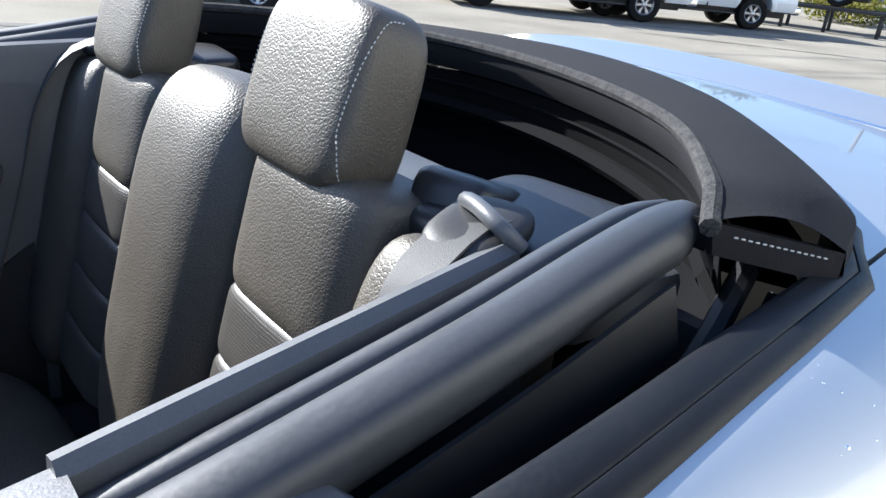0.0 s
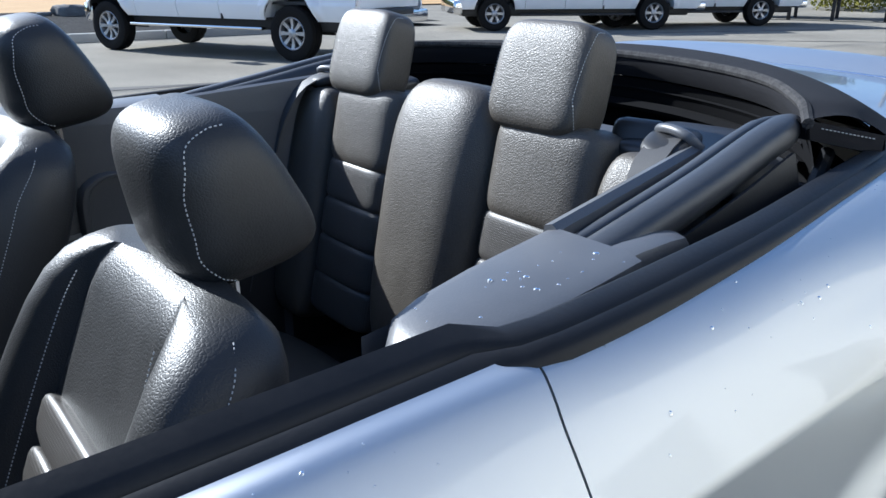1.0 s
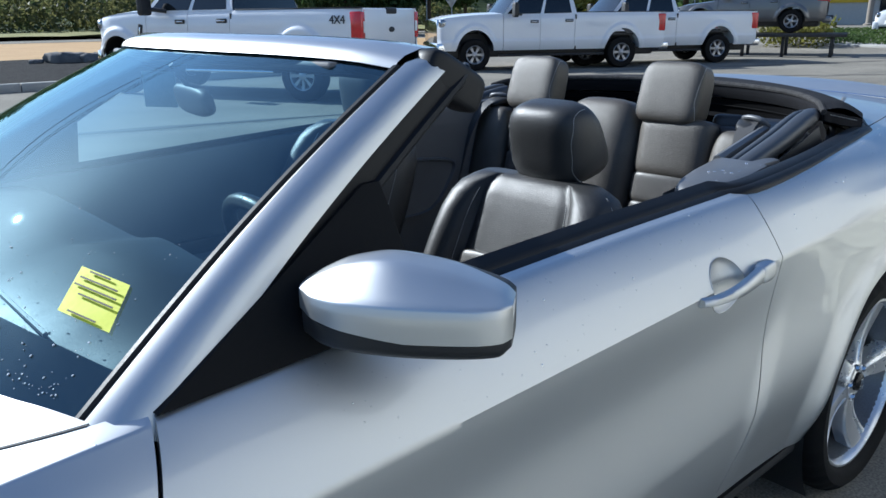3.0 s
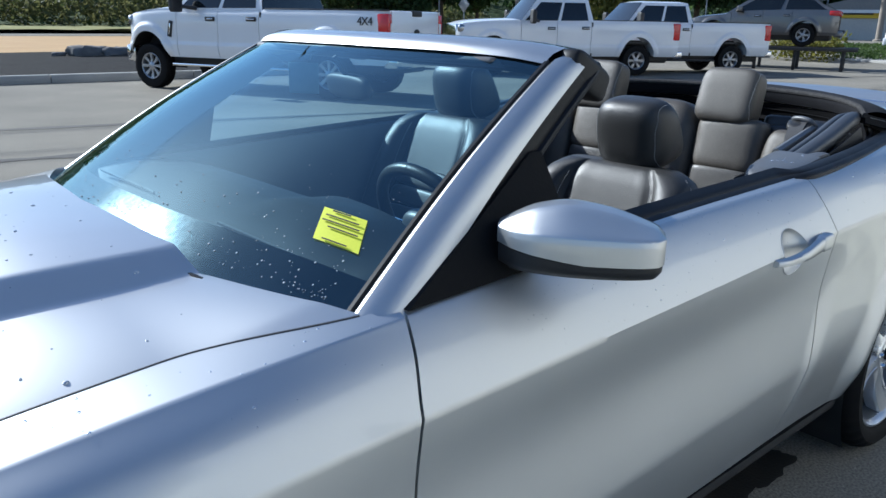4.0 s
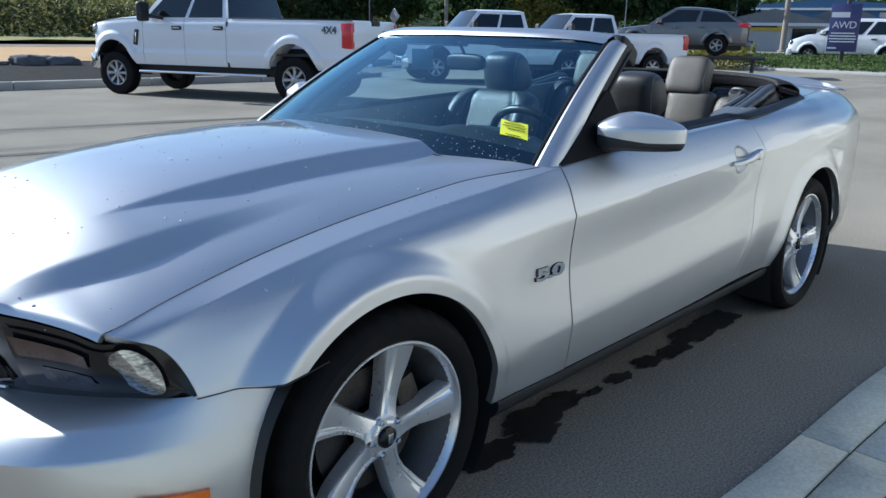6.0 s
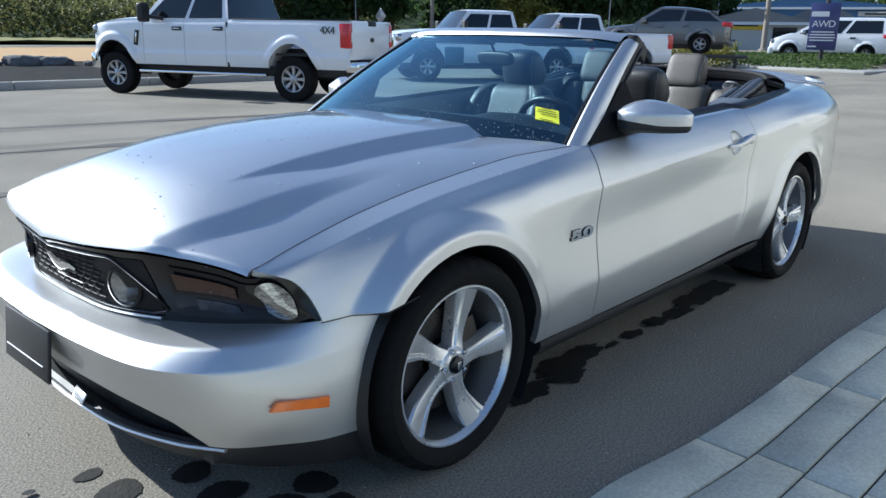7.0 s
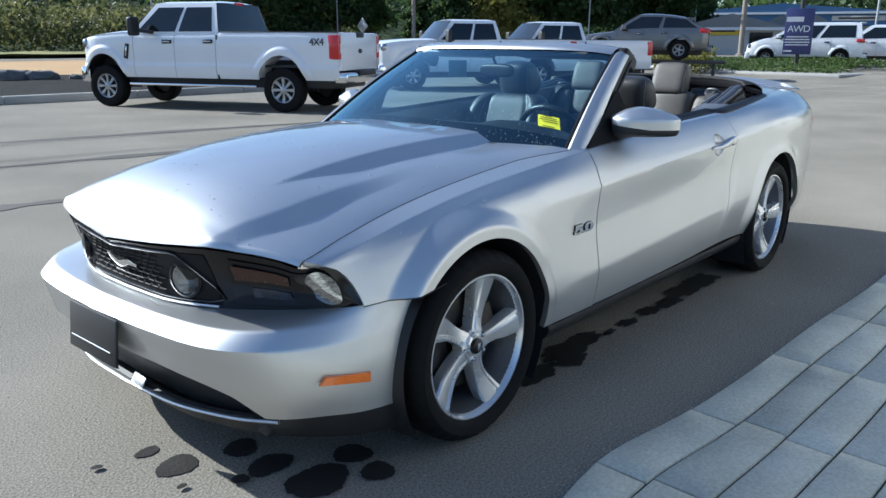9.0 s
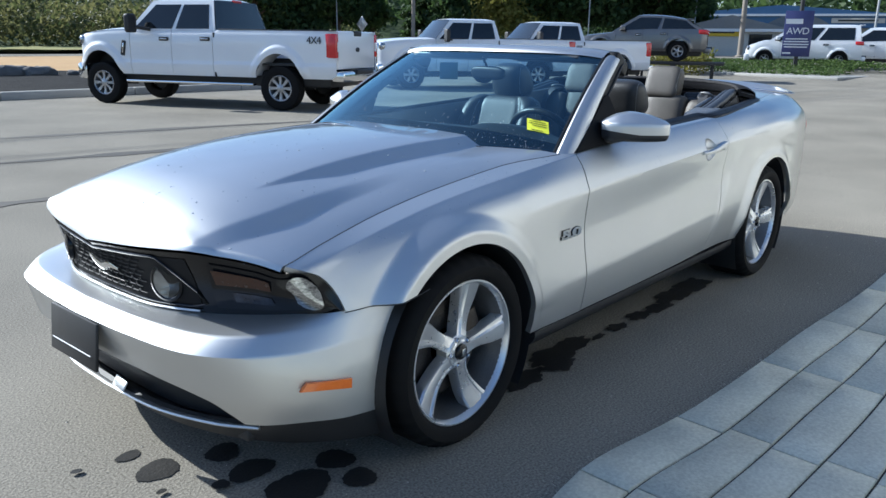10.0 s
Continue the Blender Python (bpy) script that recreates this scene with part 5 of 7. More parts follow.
# ---- interior ----
def ring_loop(pts, n):
    """n places round a smooth closed line."""
    p = np.asarray(pts, float)
    q = np.concatenate([p[-2:], p, p[:2]])
    s = spline3(q, 400)
    d = np.linalg.norm(s[:, None] - p[0][None, None], axis=2)[:, 0]
    a, b = int(np.argmin(d[:200])), 200 + int(np.argmin(d[200:]))
    seg = s[a:b]
    return seg[np.linspace(0, len(seg) - 1, n, endpoint=False).astype(int)]


def stitches(line, gap=0.0055, r=0.0008):
    """A row of short threads along a line."""
    p = np.asarray(line, float)
    length = float(np.linalg.norm(np.diff(p, axis=0), axis=1).sum())
    q = spline3(p, max(4, int(length / gap) * 2))
    return join(*[tube(q[i:i + 2], r, 4) for i in range(0, len(q) - 1, 2)])


def front_seat(yc, dx, dz):
    """A bucket seat, shifted by dx and dz as it is adjusted."""
    def bx(z):
        return 1.63 + 0.42 * (z - 0.45)
    zs = np.concatenate([np.linspace(0.42, 0.90, 12), [0.94, 0.965, 0.982, 0.992]])
    w_at = pch([0.42, 0.55, 0.75, 0.88, 0.94, 0.97, 0.995], [0.235, 0.262, 0.270, 0.264, 0.248, 0.226, 0.175])
    d_at = pch([0.42, 0.6, 0.88, 0.96, 0.995], [0.15, 0.14, 0.125, 0.10, 0.045])
    b_at = pch([0.42, 0.6, 0.80, 0.92, 0.995], [0.066, 0.064, 0.058, 0.044, 0.010])
    loops, front = [], {}
    for z in zs:
        w, d, b, x0 = float(w_at(z)), float(d_at(z)), float(b_at(z)), bx(z) + 0.02 * max(0, (z - 0.95) / 0.045) ** 2
        half = [(0, 0), (0.30, 0.0), (0.50, 0.0), (0.565, 0.16), (0.61, -0.10), (0.70, -0.78), (0.83, -1.0), (0.95, -0.66), (1.0, 0.15)]
        pts = [(x0 + (c * b if c < 0 else c * b), a * w) for a, c in half]
        pts += [(x0 + 0.45 * d, 1.015 * w), (x0 + 0.85 * d, 0.93 * w), (x0 + d, 0.6 * w), (x0 + 1.04 * d, 0)]
        full = pts + [(a, -c) for a, c in pts[-2:0:-1]]
        lp = ring_loop(full, 96)
        loops.append(np.c_[lp[:, 0], lp[:, 1] + yc, np.full(96, z)])
    seat = part("front_seat", loft(loops), LEATHER_FRONT, car, "black leather bucket seat with pale stitching", 50)
    head = cushion(0.158, 0.244, 0.207, 3.6, 30, 48)
    v = head[0].copy()
    v[:, 1] *= 1 - 0.40 * np.clip(v[:, 2] + 0.02, 0, 1) ** 1.2 * 1.0 - 0.25 * np.clip(-v[:, 2], 0, 1)
    v[:, 1] *= 1 - 0.9 * np.clip(v[:, 0], 0, 1)
    v[:, 0] += 0.04 * np.abs(v[:, 1] / 0.13) ** 3 * 0.5
    v[:, 0] = np.where(v[:, 0] > 0, v[:, 0] * (1.0 - 5.0 * v[:, 2]), v[:, 0])
    hm = pose(1.948, yc, 1.078, 0, -9, 0)
    rest = part("headrest", moved((v, head[1]), hm), LEATHER_FRONT, seat, "black leather headrest with a stitched seam")
    for s in (-1, 1):
        line = []
        for a in np.linspace(-1.2, 1.75, 26):
            z, x = 0.096 * math.sin(a), -0.068 * math.cos(a) * 0.9
            yy = 0.105 * (1 - 0.55 * max(0, z + 0.02) ** 1.2 - 0.25 * max(0, -z))
            line.append((x, s * (yy - 0.002), z))
        near = []
        for p in line:
            k = np.argmin(((v - np.array(p)) ** 2).sum(1))
            near.append(v[k] * 1.006)
        sm = spline3(np.array(near)[::3], 40)
        part("headrest_seam", moved(stitches(sm), hm), THREAD, rest)
    for s in (-1, 1):
        part("headrest_post", tube([(1.955, yc + s * 0.05, 0.93), (1.953, yc + s * 0.05, 1.0)], 0.007, 8), CHROME, rest)
    for k in range(5):
        z = 0.775 - 0.066 * k
        part("seat_rib", moved(cushion(0.036, 0.300 - 0.008 * k, 0.069, 4.0, 12, 28), pose(bx(z) - 0.002, yc, z, 0, 22, 0)), PERFORATED, seat)
    for s in (-1, 1):
        ln = [(bx(z) - 0.0085 - 0.25 * float(b_at(z)), yc + s * float(w_at(z)) * 0.60, z) for z in np.linspace(0.55, 0.955, 14)]
        part("insert_seam", stitches(ln), THREAD, seat)
        lo = [(bx(z) + 0.012, yc + s * (float(w_at(z)) * 1.012), z) for z in np.linspace(0.50, 0.90, 12)] + [(bx(0.95) + 0.025, yc + s * (float(w_at(0.95)) + 0.004), 0.95), (bx(0.975) + 0.03, yc + s * float(w_at(0.975)) * 0.99, 0.977)]
        part("bolster_seam", stitches(spline3(lo, 30)), THREAD, seat)
    base = cushion(0.54, 0.50, 0.17, 3.4, 20, 40)
    bv = base[0].copy()
    bv[:, 2] += 0.05 * np.clip((np.abs(bv[:, 1]) - 0.14) / 0.1, 0, 1) * (bv[:, 2] > 0)
    part("seat_cushion", moved((bv, base[1]), pose(1.46, yc, 0.415, 0, 5, 0)), LEATHER, seat)
    for k in range(4):
        part("cushion_rib", moved(cushion(0.085, 0.25, 0.03, 3.2, 8, 20), pose(1.26 + 0.085 * k, yc, 0.497 - 0.007 * k, 0, 5, 0)), PERFORATED, seat)
    part("seat_rail", rbox(0.5, 0.40, 0.10, 0.02, at=(1.47, yc, 0.30)), TRIM_DARK, seat)
    seat.location = (dx, 0, dz)
    return seat


driver_seat = front_seat(-0.346, 0.030, -0.030)
front_seat(0.405, 0.025, 0.034)
tear = [(0.0, 0.010), (0.012, 0.030), (0.016, 0.0), (0.006, -0.022), (-0.010, -0.030), (-0.012, 0.004)]
part("worn_patch", (np.array([(1.862 + a * 1.2, -0.614 - 0.003, 0.900 + b) for a, b in tear]), [tuple(range(6))]), surface("worn_leather", (0.42, 0.41, 0.40), (0.25, 0.25, 0.25), 0.7), driver_seat, "pale worn patch on the seat's edge")

# Rear bench.
def lean(z):
    return 2.565 + 0.22 * (z - 0.864)


rear = part("rear_seat", moved(cushion(0.56, 1.22, 0.20, 4.0, 18, 48), pose(2.22, 0, 0.36, 0, 6, 0)), LEATHER, car, "black leather rear bench with two backrests and a raised middle")


def back_pad(name, y0, y1, z0, z1, thick, front, tag="", material=None, n=4.2, taper=0.0, tilt=12.5):
    zc, yc = (z0 + z1) / 2, (y0 + y1) / 2
    c = cushion(thick, y1 - y0, z1 - z0, n, 26, 40)
    v = c[0].copy()
    v[:, 1] *= 1 + taper * v[:, 2] / (z1 - z0) * 2
    v[:, 0] += 0.02 * (v[:, 1] / (y1 - y0) * 2) ** 4 * (v[:, 0] < 0)
    return part(name, moved((v, c[1]), pose(lean(zc) + thick / 2 - front, yc, zc, 0, tilt, 0)), material or LEATHER, rear, tag, 50)


for s in (-1, 1):
    a, b = sorted((s * 0.150, s * 0.418))
    back_pad("backrest", a, b, 0.84, 1.035, 0.15, 0.0, n=6.0)
    for k in range(4):
        back_pad("backrest_rib", a + 0.004, b - 0.004, 0.758 - 0.092 * k, 0.862 - 0.092 * k, 0.13, -0.002, material=PERFORATED, n=6.5)
    a, b = sorted((s * 0.412, s * 0.590))
    back_pad("side_bolster", a, b, 0.42, 1.020, 0.16, 0.010, n=5.0)
    rest = cushion(0.104, 0.222, 0.198, 5.0, 32, 52)
    v = rest[0].copy()
    v[:, 1] *= 1 - 0.35 * np.clip(v[:, 2], 0, 1) + 0.0 * v[:, 0]
    v[:, 0] *= 1 - 1.2 * np.clip(v[:, 2], 0, 1)
    rm = pose(2.660, 0.035 + s * 0.286, 1.108, 0, 15, 0)
    hr = part("rear_headrest", moved((v, rest[1]), rm), LEATHER, rear, "black leather rear headrest with pale side seams")
    for q in (-1, 1):
        near = []
        for t in np.linspace(-1.25, 1.9, 24):
            p = np.array((-0.048 * math.cos(t) * 0.96, q * 0.103, 0.094 * math.sin(t)))
            near.append(v[np.argmin(((v - p) ** 2).sum(1))] * 1.008)
        part("headrest_seam", moved(stitches(spline3(np.array(near)[::3], 36)), rm), THREAD, hr)
    part("headrest_sleeve", moved(rbox(0.10, 0.10, 0.075, 0.02, 3), pose(2.735, s * 0.410, 1.010, 0, 18, s * -10)), LEATHER_SMOOTH, hr)
back_pad("centre_backrest", -0.156, 0.156, 0.45, 1.085, 0.19, 0.030, "raised leather centre of the rear bench", n=3.6, taper=0.12)
part("rear_shelf", rbox(0.16, 1.24, 0.05, 0.015, at=(2.755, 0, 0.985)), TRIM, rear)
for s in (-1, 1):
    shelf = part("belt_shelf", moved(cushion(0.20, 0.20, 0.07, 6.0, 16, 30), pose(2.765, s * 0.478, 0.998, 0, -4, s * -8)), LEATHER_SMOOTH, rear, "grey-black padded shelf behind the bench")
    guide = part("belt_guide", moved(cushion(0.105, 0.085, 0.030, 3.0, 14, 24), pose(2.660, s * 0.513, 1.036, 0, -12, s * -20)), TRIM_DARK, shelf, "black plastic belt guide")
    part("guide_loop", tube(spline3([(2.690, s * 0.472, 1.036), (2.668, s * 0.482, 1.054), (2.655, s * 0.513, 1.060), (2.650, s * 0.548, 1.054), (2.665, s * 0.562, 1.036)], 16), 0.008, 10), TRIM, guide)
    part("rear_belt", strap(spline3([(2.672, s * 0.513, 1.048), (2.635, s * 0.517, 1.044), (2.575, s * 0.530, 1.010), (2.530, s * 0.552, 0.92), (2.505, s * 0.575, 0.80), (2.42, s * 0.58, 0.50)], 24), (0.25, 1.0 * s, 0.1), 0.047, 0.0014), BELT, car, "grey webbing seat belt")

# Trim behind each door and the arms of the folded roof.
for s in (-1, 1):
    y = lambda q: s * q
    xs = np.array([1.985, 1.995, 2.02, 2.06, 2.14, 2.22, 2.29])
    inn = pch([1.985, 2.02, 2.06, 2.29], [0.705, 0.668, 0.654, 0.608])
    out = pch([1.985, 2.02, 2.10, 2.29, 2.42], [0.745, 0.768, 0.772, 0.752, 0.735])
    top = pch([1.985, 1.995, 2.02, 2.06, 2.29], [0.955, 0.972, 0.985, 0.991, 1.003])
    loops = []
    for x in xs:
        a, b, z = float(inn(x)), float(out(x)), float(top(x))
        loops.append([(x + 0.0, y(a + 0.004), 0.86), (x, y(a), z - 0.018), (x, y(a + 0.006), z - 0.004), (x, y(a + 0.02), z), (x, y(b - 0.02), z), (x, y(b - 0.004), z - 0.005), (x, y(b), z - 0.025), (x, y(b), 0.90)])
    q = loft(loops)
    cover = part("quarter_trim", q if s > 0 else (q[0], [tuple(reversed(f)) for f in q[1]]), TRIM, car, "grey-black plastic trim behind the door with water drops")
    hump = []
    for x, z, f in ((2.27, 0.996, 0.90), (2.32, 1.000, 0.90), (2.37, 1.001, 0.85), (2.402, 0.998, 0.74), (2.416, 0.986, 0.55)):
        m_, h_ = 0.5 * (0.682 + 0.737), 0.5 * (0.737 - 0.682) * f
        hump.append([(x, y(m_ - h_), 0.94), (x, y(m_ - h_), z - 0.012), (x, y(m_ - h_ * 0.75), z - 0.002), (x, y(m_), z), (x, y(m_ + h_ * 0.75), z - 0.004), (x, y(m_ + h_), z - 0.016), (x, y(m_ + h_), 0.94)])
    q = loft(hump)
    part("trim_end", q if s > 0 else (q[0], [tuple(reversed(f)) for f in q[1]]), TRIM, cover)
    part("trim_latch", moved(cushion(0.055, 0.040, 0.035, 5.0, 12, 18), pose(2.005, y(0.742), 0.966)), TRIM_DARK, cover)
    ledge = [[(x, y(0.612 - 0.01 * k), 0.55), (x, y(0.606 - 0.0095 * k), 0.985 + 0.005 * k), (x, y(0.610 - 0.0095 * k), 1.004 + 0.005 * k), (x, y(0.622 - 0.0095 * k), 1.008 + 0.005 * k), (x, y(0.632 - 0.0095 * k), 1.001 + 0.005 * k), (x, y(0.636 - 0.006 * k), 0.90)] for k, x in enumerate(np.linspace(2.285, 2.66, 8))]
    q = loft(ledge)
    part("trim_ledge", q if s > 0 else (q[0], [tuple(reversed(f)) for f in q[1]]), TRIM, cover)
    liner_y = lambda x: 0.600 - 0.18 * (x - 2.285)
    inner = sheet(lambda u, v: (2.0 + 0.53 * u, y(liner_y(2.0 + 0.53 * u)) + 0 * v, 0.30 + 0.66 * v), np.linspace(0, 1, 6), np.linspace(0, 1, 6))
    lining = part("quarter_panel_lining", inner, TRIM, cover)
    ring = np.array([(2.05, 0.640), (2.05, 0.858), (2.315, 0.846), (2.432, 0.836), (2.47, 0.818), (2.462, 0.774), (2.376, 0.642), (2.274, 0.619), (2.12, 0.622)])
    for _ in range(3):
        nxt = np.roll(ring, -1, 0)
        ring = np.stack([0.8 * ring + 0.2 * nxt, 0.2 * ring + 0.8 * nxt], 1).reshape(-1, 2)
    mid = ring.mean(0)
    at = lambda k, d: [(p[0], y(liner_y(p[0]) - d), p[1]) for p in mid + (ring - mid) * k]
    pad = loft([at(1.0, -0.004), at(1.0, 0.012), at(0.97, 0.022), at(0.93, 0.022), at(0.90, 0.010), at(0.60, 0.006), at(0.05, 0.006)])
    part("arm_pad", pad if s < 0 else (pad[0], [tuple(reversed(f)) for f in pad[1]]), TRIM, lining, "moulded panel with a raised rim")
    arm_a = spline3([(2.795, y(0.626), 1.074), (2.70, y(0.636), 1.060), (2.55, y(0.653), 1.030), (2.40, y(0.667), 1.003), (2.27, y(0.678), 0.980)], 24)
    side = np.gradient(arm_a, axis=0)
    side = np.cross(side, (0, 0, 1.0)) * s
    side *= -np.sign(side[0, 1] * s) * s / np.linalg.norm(side, axis=1)[:, None] * s
    swept = lambda sec, k0, k1: loft([[arm_a[k] + side[k] * p * sc + np.array((0, 0, q * sc)) for p, q in sec] for k, sc in zip(range(k0, k1), [0.62, 0.88] + [1.0] * (k1 - k0 - 2))])
    turned = lambda q: q if s < 0 else (q[0], [tuple(reversed(f)) for f in q[1]])
    band_sec = [(-0.012, -0.034), (-0.027, -0.024), (-0.030, -0.010), (-0.0285, 0.002), (-0.023, 0.0105), (-0.013, 0.0155), (0.000, 0.0165), (0.010, 0.0150), (0.016, 0.0105), (0.0185, 0.003), (0.0185, -0.03)]
    lobe_sec = [(0.0205, -0.03), (0.0205, 0.000), (0.0225, 0.0055), (0.0275, 0.0085), (0.034, 0.0085), (0.041, 0.0055), (0.0475, 0.000), (0.053, -0.008), (0.0565, -0.017), (0.057, -0.026), (0.054, -0.034), (0.045, -0.040), (0.03, -0.042)]
    arm = part("roof_arm", turned(swept(band_sec, 0, 24)), ARM_RUBBER, car, "thick grey-black rubber seal of the folded roof frame", 65)
    part("roof_arm_seal", turned(swept(lobe_sec, 0, 24)), ARM_RUBBER, arm, "", 65)
    part("roof_arm_flap", strap(arm_a[4:] + (0.008, s * 0.052, -0.040), (0.0, s * 0.3, -1), 0.05, 0.003), RUBBER, arm)
    part("roof_link", tube(spline3([(2.86, y(0.66), 1.02), (2.72, y(0.70), 0.96), (2.55, y(0.71), 0.90), (2.42, y(0.705), 0.86)], 12), 0.012, 8), RUBBER, arm)
    part("roof_link", tube(spline3([(2.88, y(0.69), 1.00), (2.80, y(0.695), 0.88), (2.66, y(0.70), 0.80)], 12), 0.014, 8), RUBBER, arm)
    part("link_bolt", moved(lathe([(0.001, -0.008), (0.009, -0.006), (0.010, 0.004)], 12), pose(2.72, y(0.715), 0.962)), STEEL, arm)

# Folded soft top.
half_in = [(2.770, 0.668, 1.082), (2.83, 0.625, 1.100), (2.98, 0.470, 1.110), (3.08, 0.24, 1.114), (3.115, 0.0, 1.115)]
half_out = [(2.905, 0.722, 1.052), (3.03, 0.668, 1.056), (3.24, 0.445, 1.072), (3.40, 0.22, 1.080), (3.46, 0.0, 1.084)]
full = lambda h: spline3([(a, -b, c) for a, b, c in h] + [(a, b, c) for a, b, c in h[-2::-1]], 81)
e_in, e_out = full(half_in), full(half_out)
rows = [e_in + (0.02, 0, -0.055), e_in + (-0.002, 0, -0.028), e_in + (-0.006, 0, -0.008), e_in + (0.0, 0, 0.002)]
for t in np.linspace(0.1, 1, 10):
    rows.append(e_in * (1 - t) + e_out * t + np.array((0, 0, 0.016 * math.sin(math.pi * t) + 0.002)))
rows.append(e_out + (0.012, 0, -0.03))
boot = part("folded_soft_top", (np.concatenate(rows), [tuple(reversed(f)) for f in quads(len(rows), 81)]), FABRIC, car, "folded black fabric soft top with a bound edge")
part("bound_edge", tube(e_in + (-0.003, 0, -0.004), 0.009, 8), surface("worn_binding", (0.012, 0.012, 0.014), (0.085, 0.082, 0.080), 0.9, 1, 0, 60, 420, 0.8, 0.0015, spec=0.1, mix=0.6), boot, "worn cloth binding")
for s in (-1, 1):
    p, q = e_in[0 if s < 0 else -1], e_out[0 if s < 0 else -1]
    part("fabric_end", loft([[p + (0, 0, 0), q + (0, 0, 0.0), q + (0.0, 0, -0.03), p + (0.01, 0, -0.03)], [p + (0.0, -s * 0.02, 0), q + (0, -s * 0.02, 0), q + (0, -s * 0.02, -0.03), p + (0.01, -s * 0.02, -0.03)]]), FABRIC, boot)
    part("end_seam", stitches([p * (1 - t) + q * t + np.array((0, s * 0.002, 0.004 - 0.012)) for t in np.linspace(0.15, 0.85, 8)], 0.007), THREAD, boot)
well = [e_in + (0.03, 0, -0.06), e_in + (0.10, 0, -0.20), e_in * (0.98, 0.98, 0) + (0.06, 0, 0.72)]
part("roof_well", (np.concatenate(well), quads(3, 81)), WELL_SHADE, car, "dark well for the folded roof")
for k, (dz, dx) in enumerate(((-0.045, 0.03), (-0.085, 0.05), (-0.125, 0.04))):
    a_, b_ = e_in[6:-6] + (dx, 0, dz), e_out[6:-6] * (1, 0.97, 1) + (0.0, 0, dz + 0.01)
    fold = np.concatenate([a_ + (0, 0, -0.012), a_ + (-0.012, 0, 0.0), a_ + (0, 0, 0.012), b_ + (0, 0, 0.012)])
    part("roof_fold", (fold, [tuple(reversed(f)) for f in quads(4, len(a_))]), WELL_SHADE, boot)
part("well_floor", rbox(0.75, 1.40, 0.02, 0.0, at=(2.95, 0, 0.73)), FABRIC, car)
part("bulkhead", rbox(0.02, 1.36, 0.72, 0.0, at=(2.80, 0, 0.62)), CARPET, car)
for s in (-1, 1):
    part("well_side", rbox(0.95, 0.02, 0.30, 0.0, at=(2.78, s * 0.775, 0.82)), TRIM_DARK, car)

# Black belt strip along doors and well.
for s in (-1, 1):
    pts = [(x, float(w_of[7](x)), float(z_of[7](x))) for x in np.linspace(0.79, 2.95, 60)]
    end = [(3.02, 0.676, 1.022), (3.07, 0.652, 1.026)]
    line = np.array([(a, b, c) for a, b, c in pts + end])
    shift = pch([0.79, 2.040, 2.085, 2.30, 2.50, 2.70, 3.07], [0.008, 0.008, 0.030, 0.036, 0.034, 0.032, 0.020])(line[:, 0])
    inner = pch([0.79, 2.040, 2.085, 2.60, 3.07], [0.058, 0.058, 0.022, 0.018, 0.024])(line[:, 0])
    lift = 0.008 * smooth01((line[:, 0] - 2.045) / 0.04)
    low = 1 - 0.6 * smooth01((line[:, 0] - 2.03) / 0.05)
    prof = [(0.0, -0.026), (0.0, -0.011), (0.08, -0.004), (0.30, 0.004), (0.37, 0.005), (0.40, 0.001), (0.44, 0.007), (0.60, 0.014), (0.86, 0.022), (0.97, 0.016), (1.0, -0.035)]
    secs = np.concatenate([np.c_[line[:, 0], s * (line[:, 1] + shift - a * (shift + inner)), line[:, 2] + (b * low if b > 0 else b) + lift] for a, b in prof])
    q = quads(len(prof), len(line))
    part("belt_seal", (secs, q if s > 0 else [tuple(reversed(f)) for f in q]), RUBBER, car, "black rubber belt seal along the door and the roof well")
    door = doors[0 if s < 0 else 1]
    dx = np.linspace(0.80, 2.02, 40)
    rows = []
    for a, z in ((0.742, 0.005), (0.715, -0.004), (0.700, -0.05), (0.690, -0.20), (0.688, -0.30), (0.640, -0.33), (0.640, -0.36), (0.685, -0.40), (0.700, -0.62)):
        rows.append(np.stack([dx, s * np.full(40, a), z_of[7](dx) + z + 0.004], -1))
    q = quads(len(rows), 40)
    part("door_lining", (np.concatenate(rows), q if s > 0 else [tuple(reversed(f)) for f in q]), TRIM, door, "grey-black door lining with an armrest")
    part("door_pull", moved(rbox(0.42, 0.03, 0.05, 0.012), pose(1.35, s * 0.668, 0.66)), TRIM_DARK, door)
    part("door_end_cap", rbox(0.03, 0.05, 0.05, 0.012, at=(2.035, s * 0.745, 0.955)), TRIM, door)

# Dashboard, wheel, console, floor.
prof = [(0.58, 0.905), (0.70, 0.945), (0.86, 0.962), (0.99, 0.950), (1.03, 0.915), (1.02, 0.84), (1.05, 0.74), (1.00, 0.60), (0.90, 0.42)]
ys = np.linspace(-0.70, 0.70, 41)
rows = [[(a + (0.18, 0.08)[k] * (abs(y) / 0.7) ** 2 if k < 2 else a, y, z + (0.030 * math.exp(-((y + 0.37) / 0.17) ** 4) if 2 <= k <= 4 else 0) - 0.03 * (abs(y) / 0.7) ** 3) for y in ys] for k, (a, z) in enumerate(prof)]
dash = part("dashboard", (np.array(rows).reshape(-1, 3), quads(len(prof), 41)), TRIM_DARK, car, "black dashboard with pale defroster slots")
for y0, y1 in ((-0.55, -0.25), (0.10, 0.45)):
    part("defroster_slot", tube([(0.72, y0, 0.953), (0.715, y1, 0.954)], 0.004, 5), TRIM, dash)
cm = pose(1.206, -0.352, 0.868, 0, -116, 0)
t = np.linspace(0, 2 * np.pi, 49)
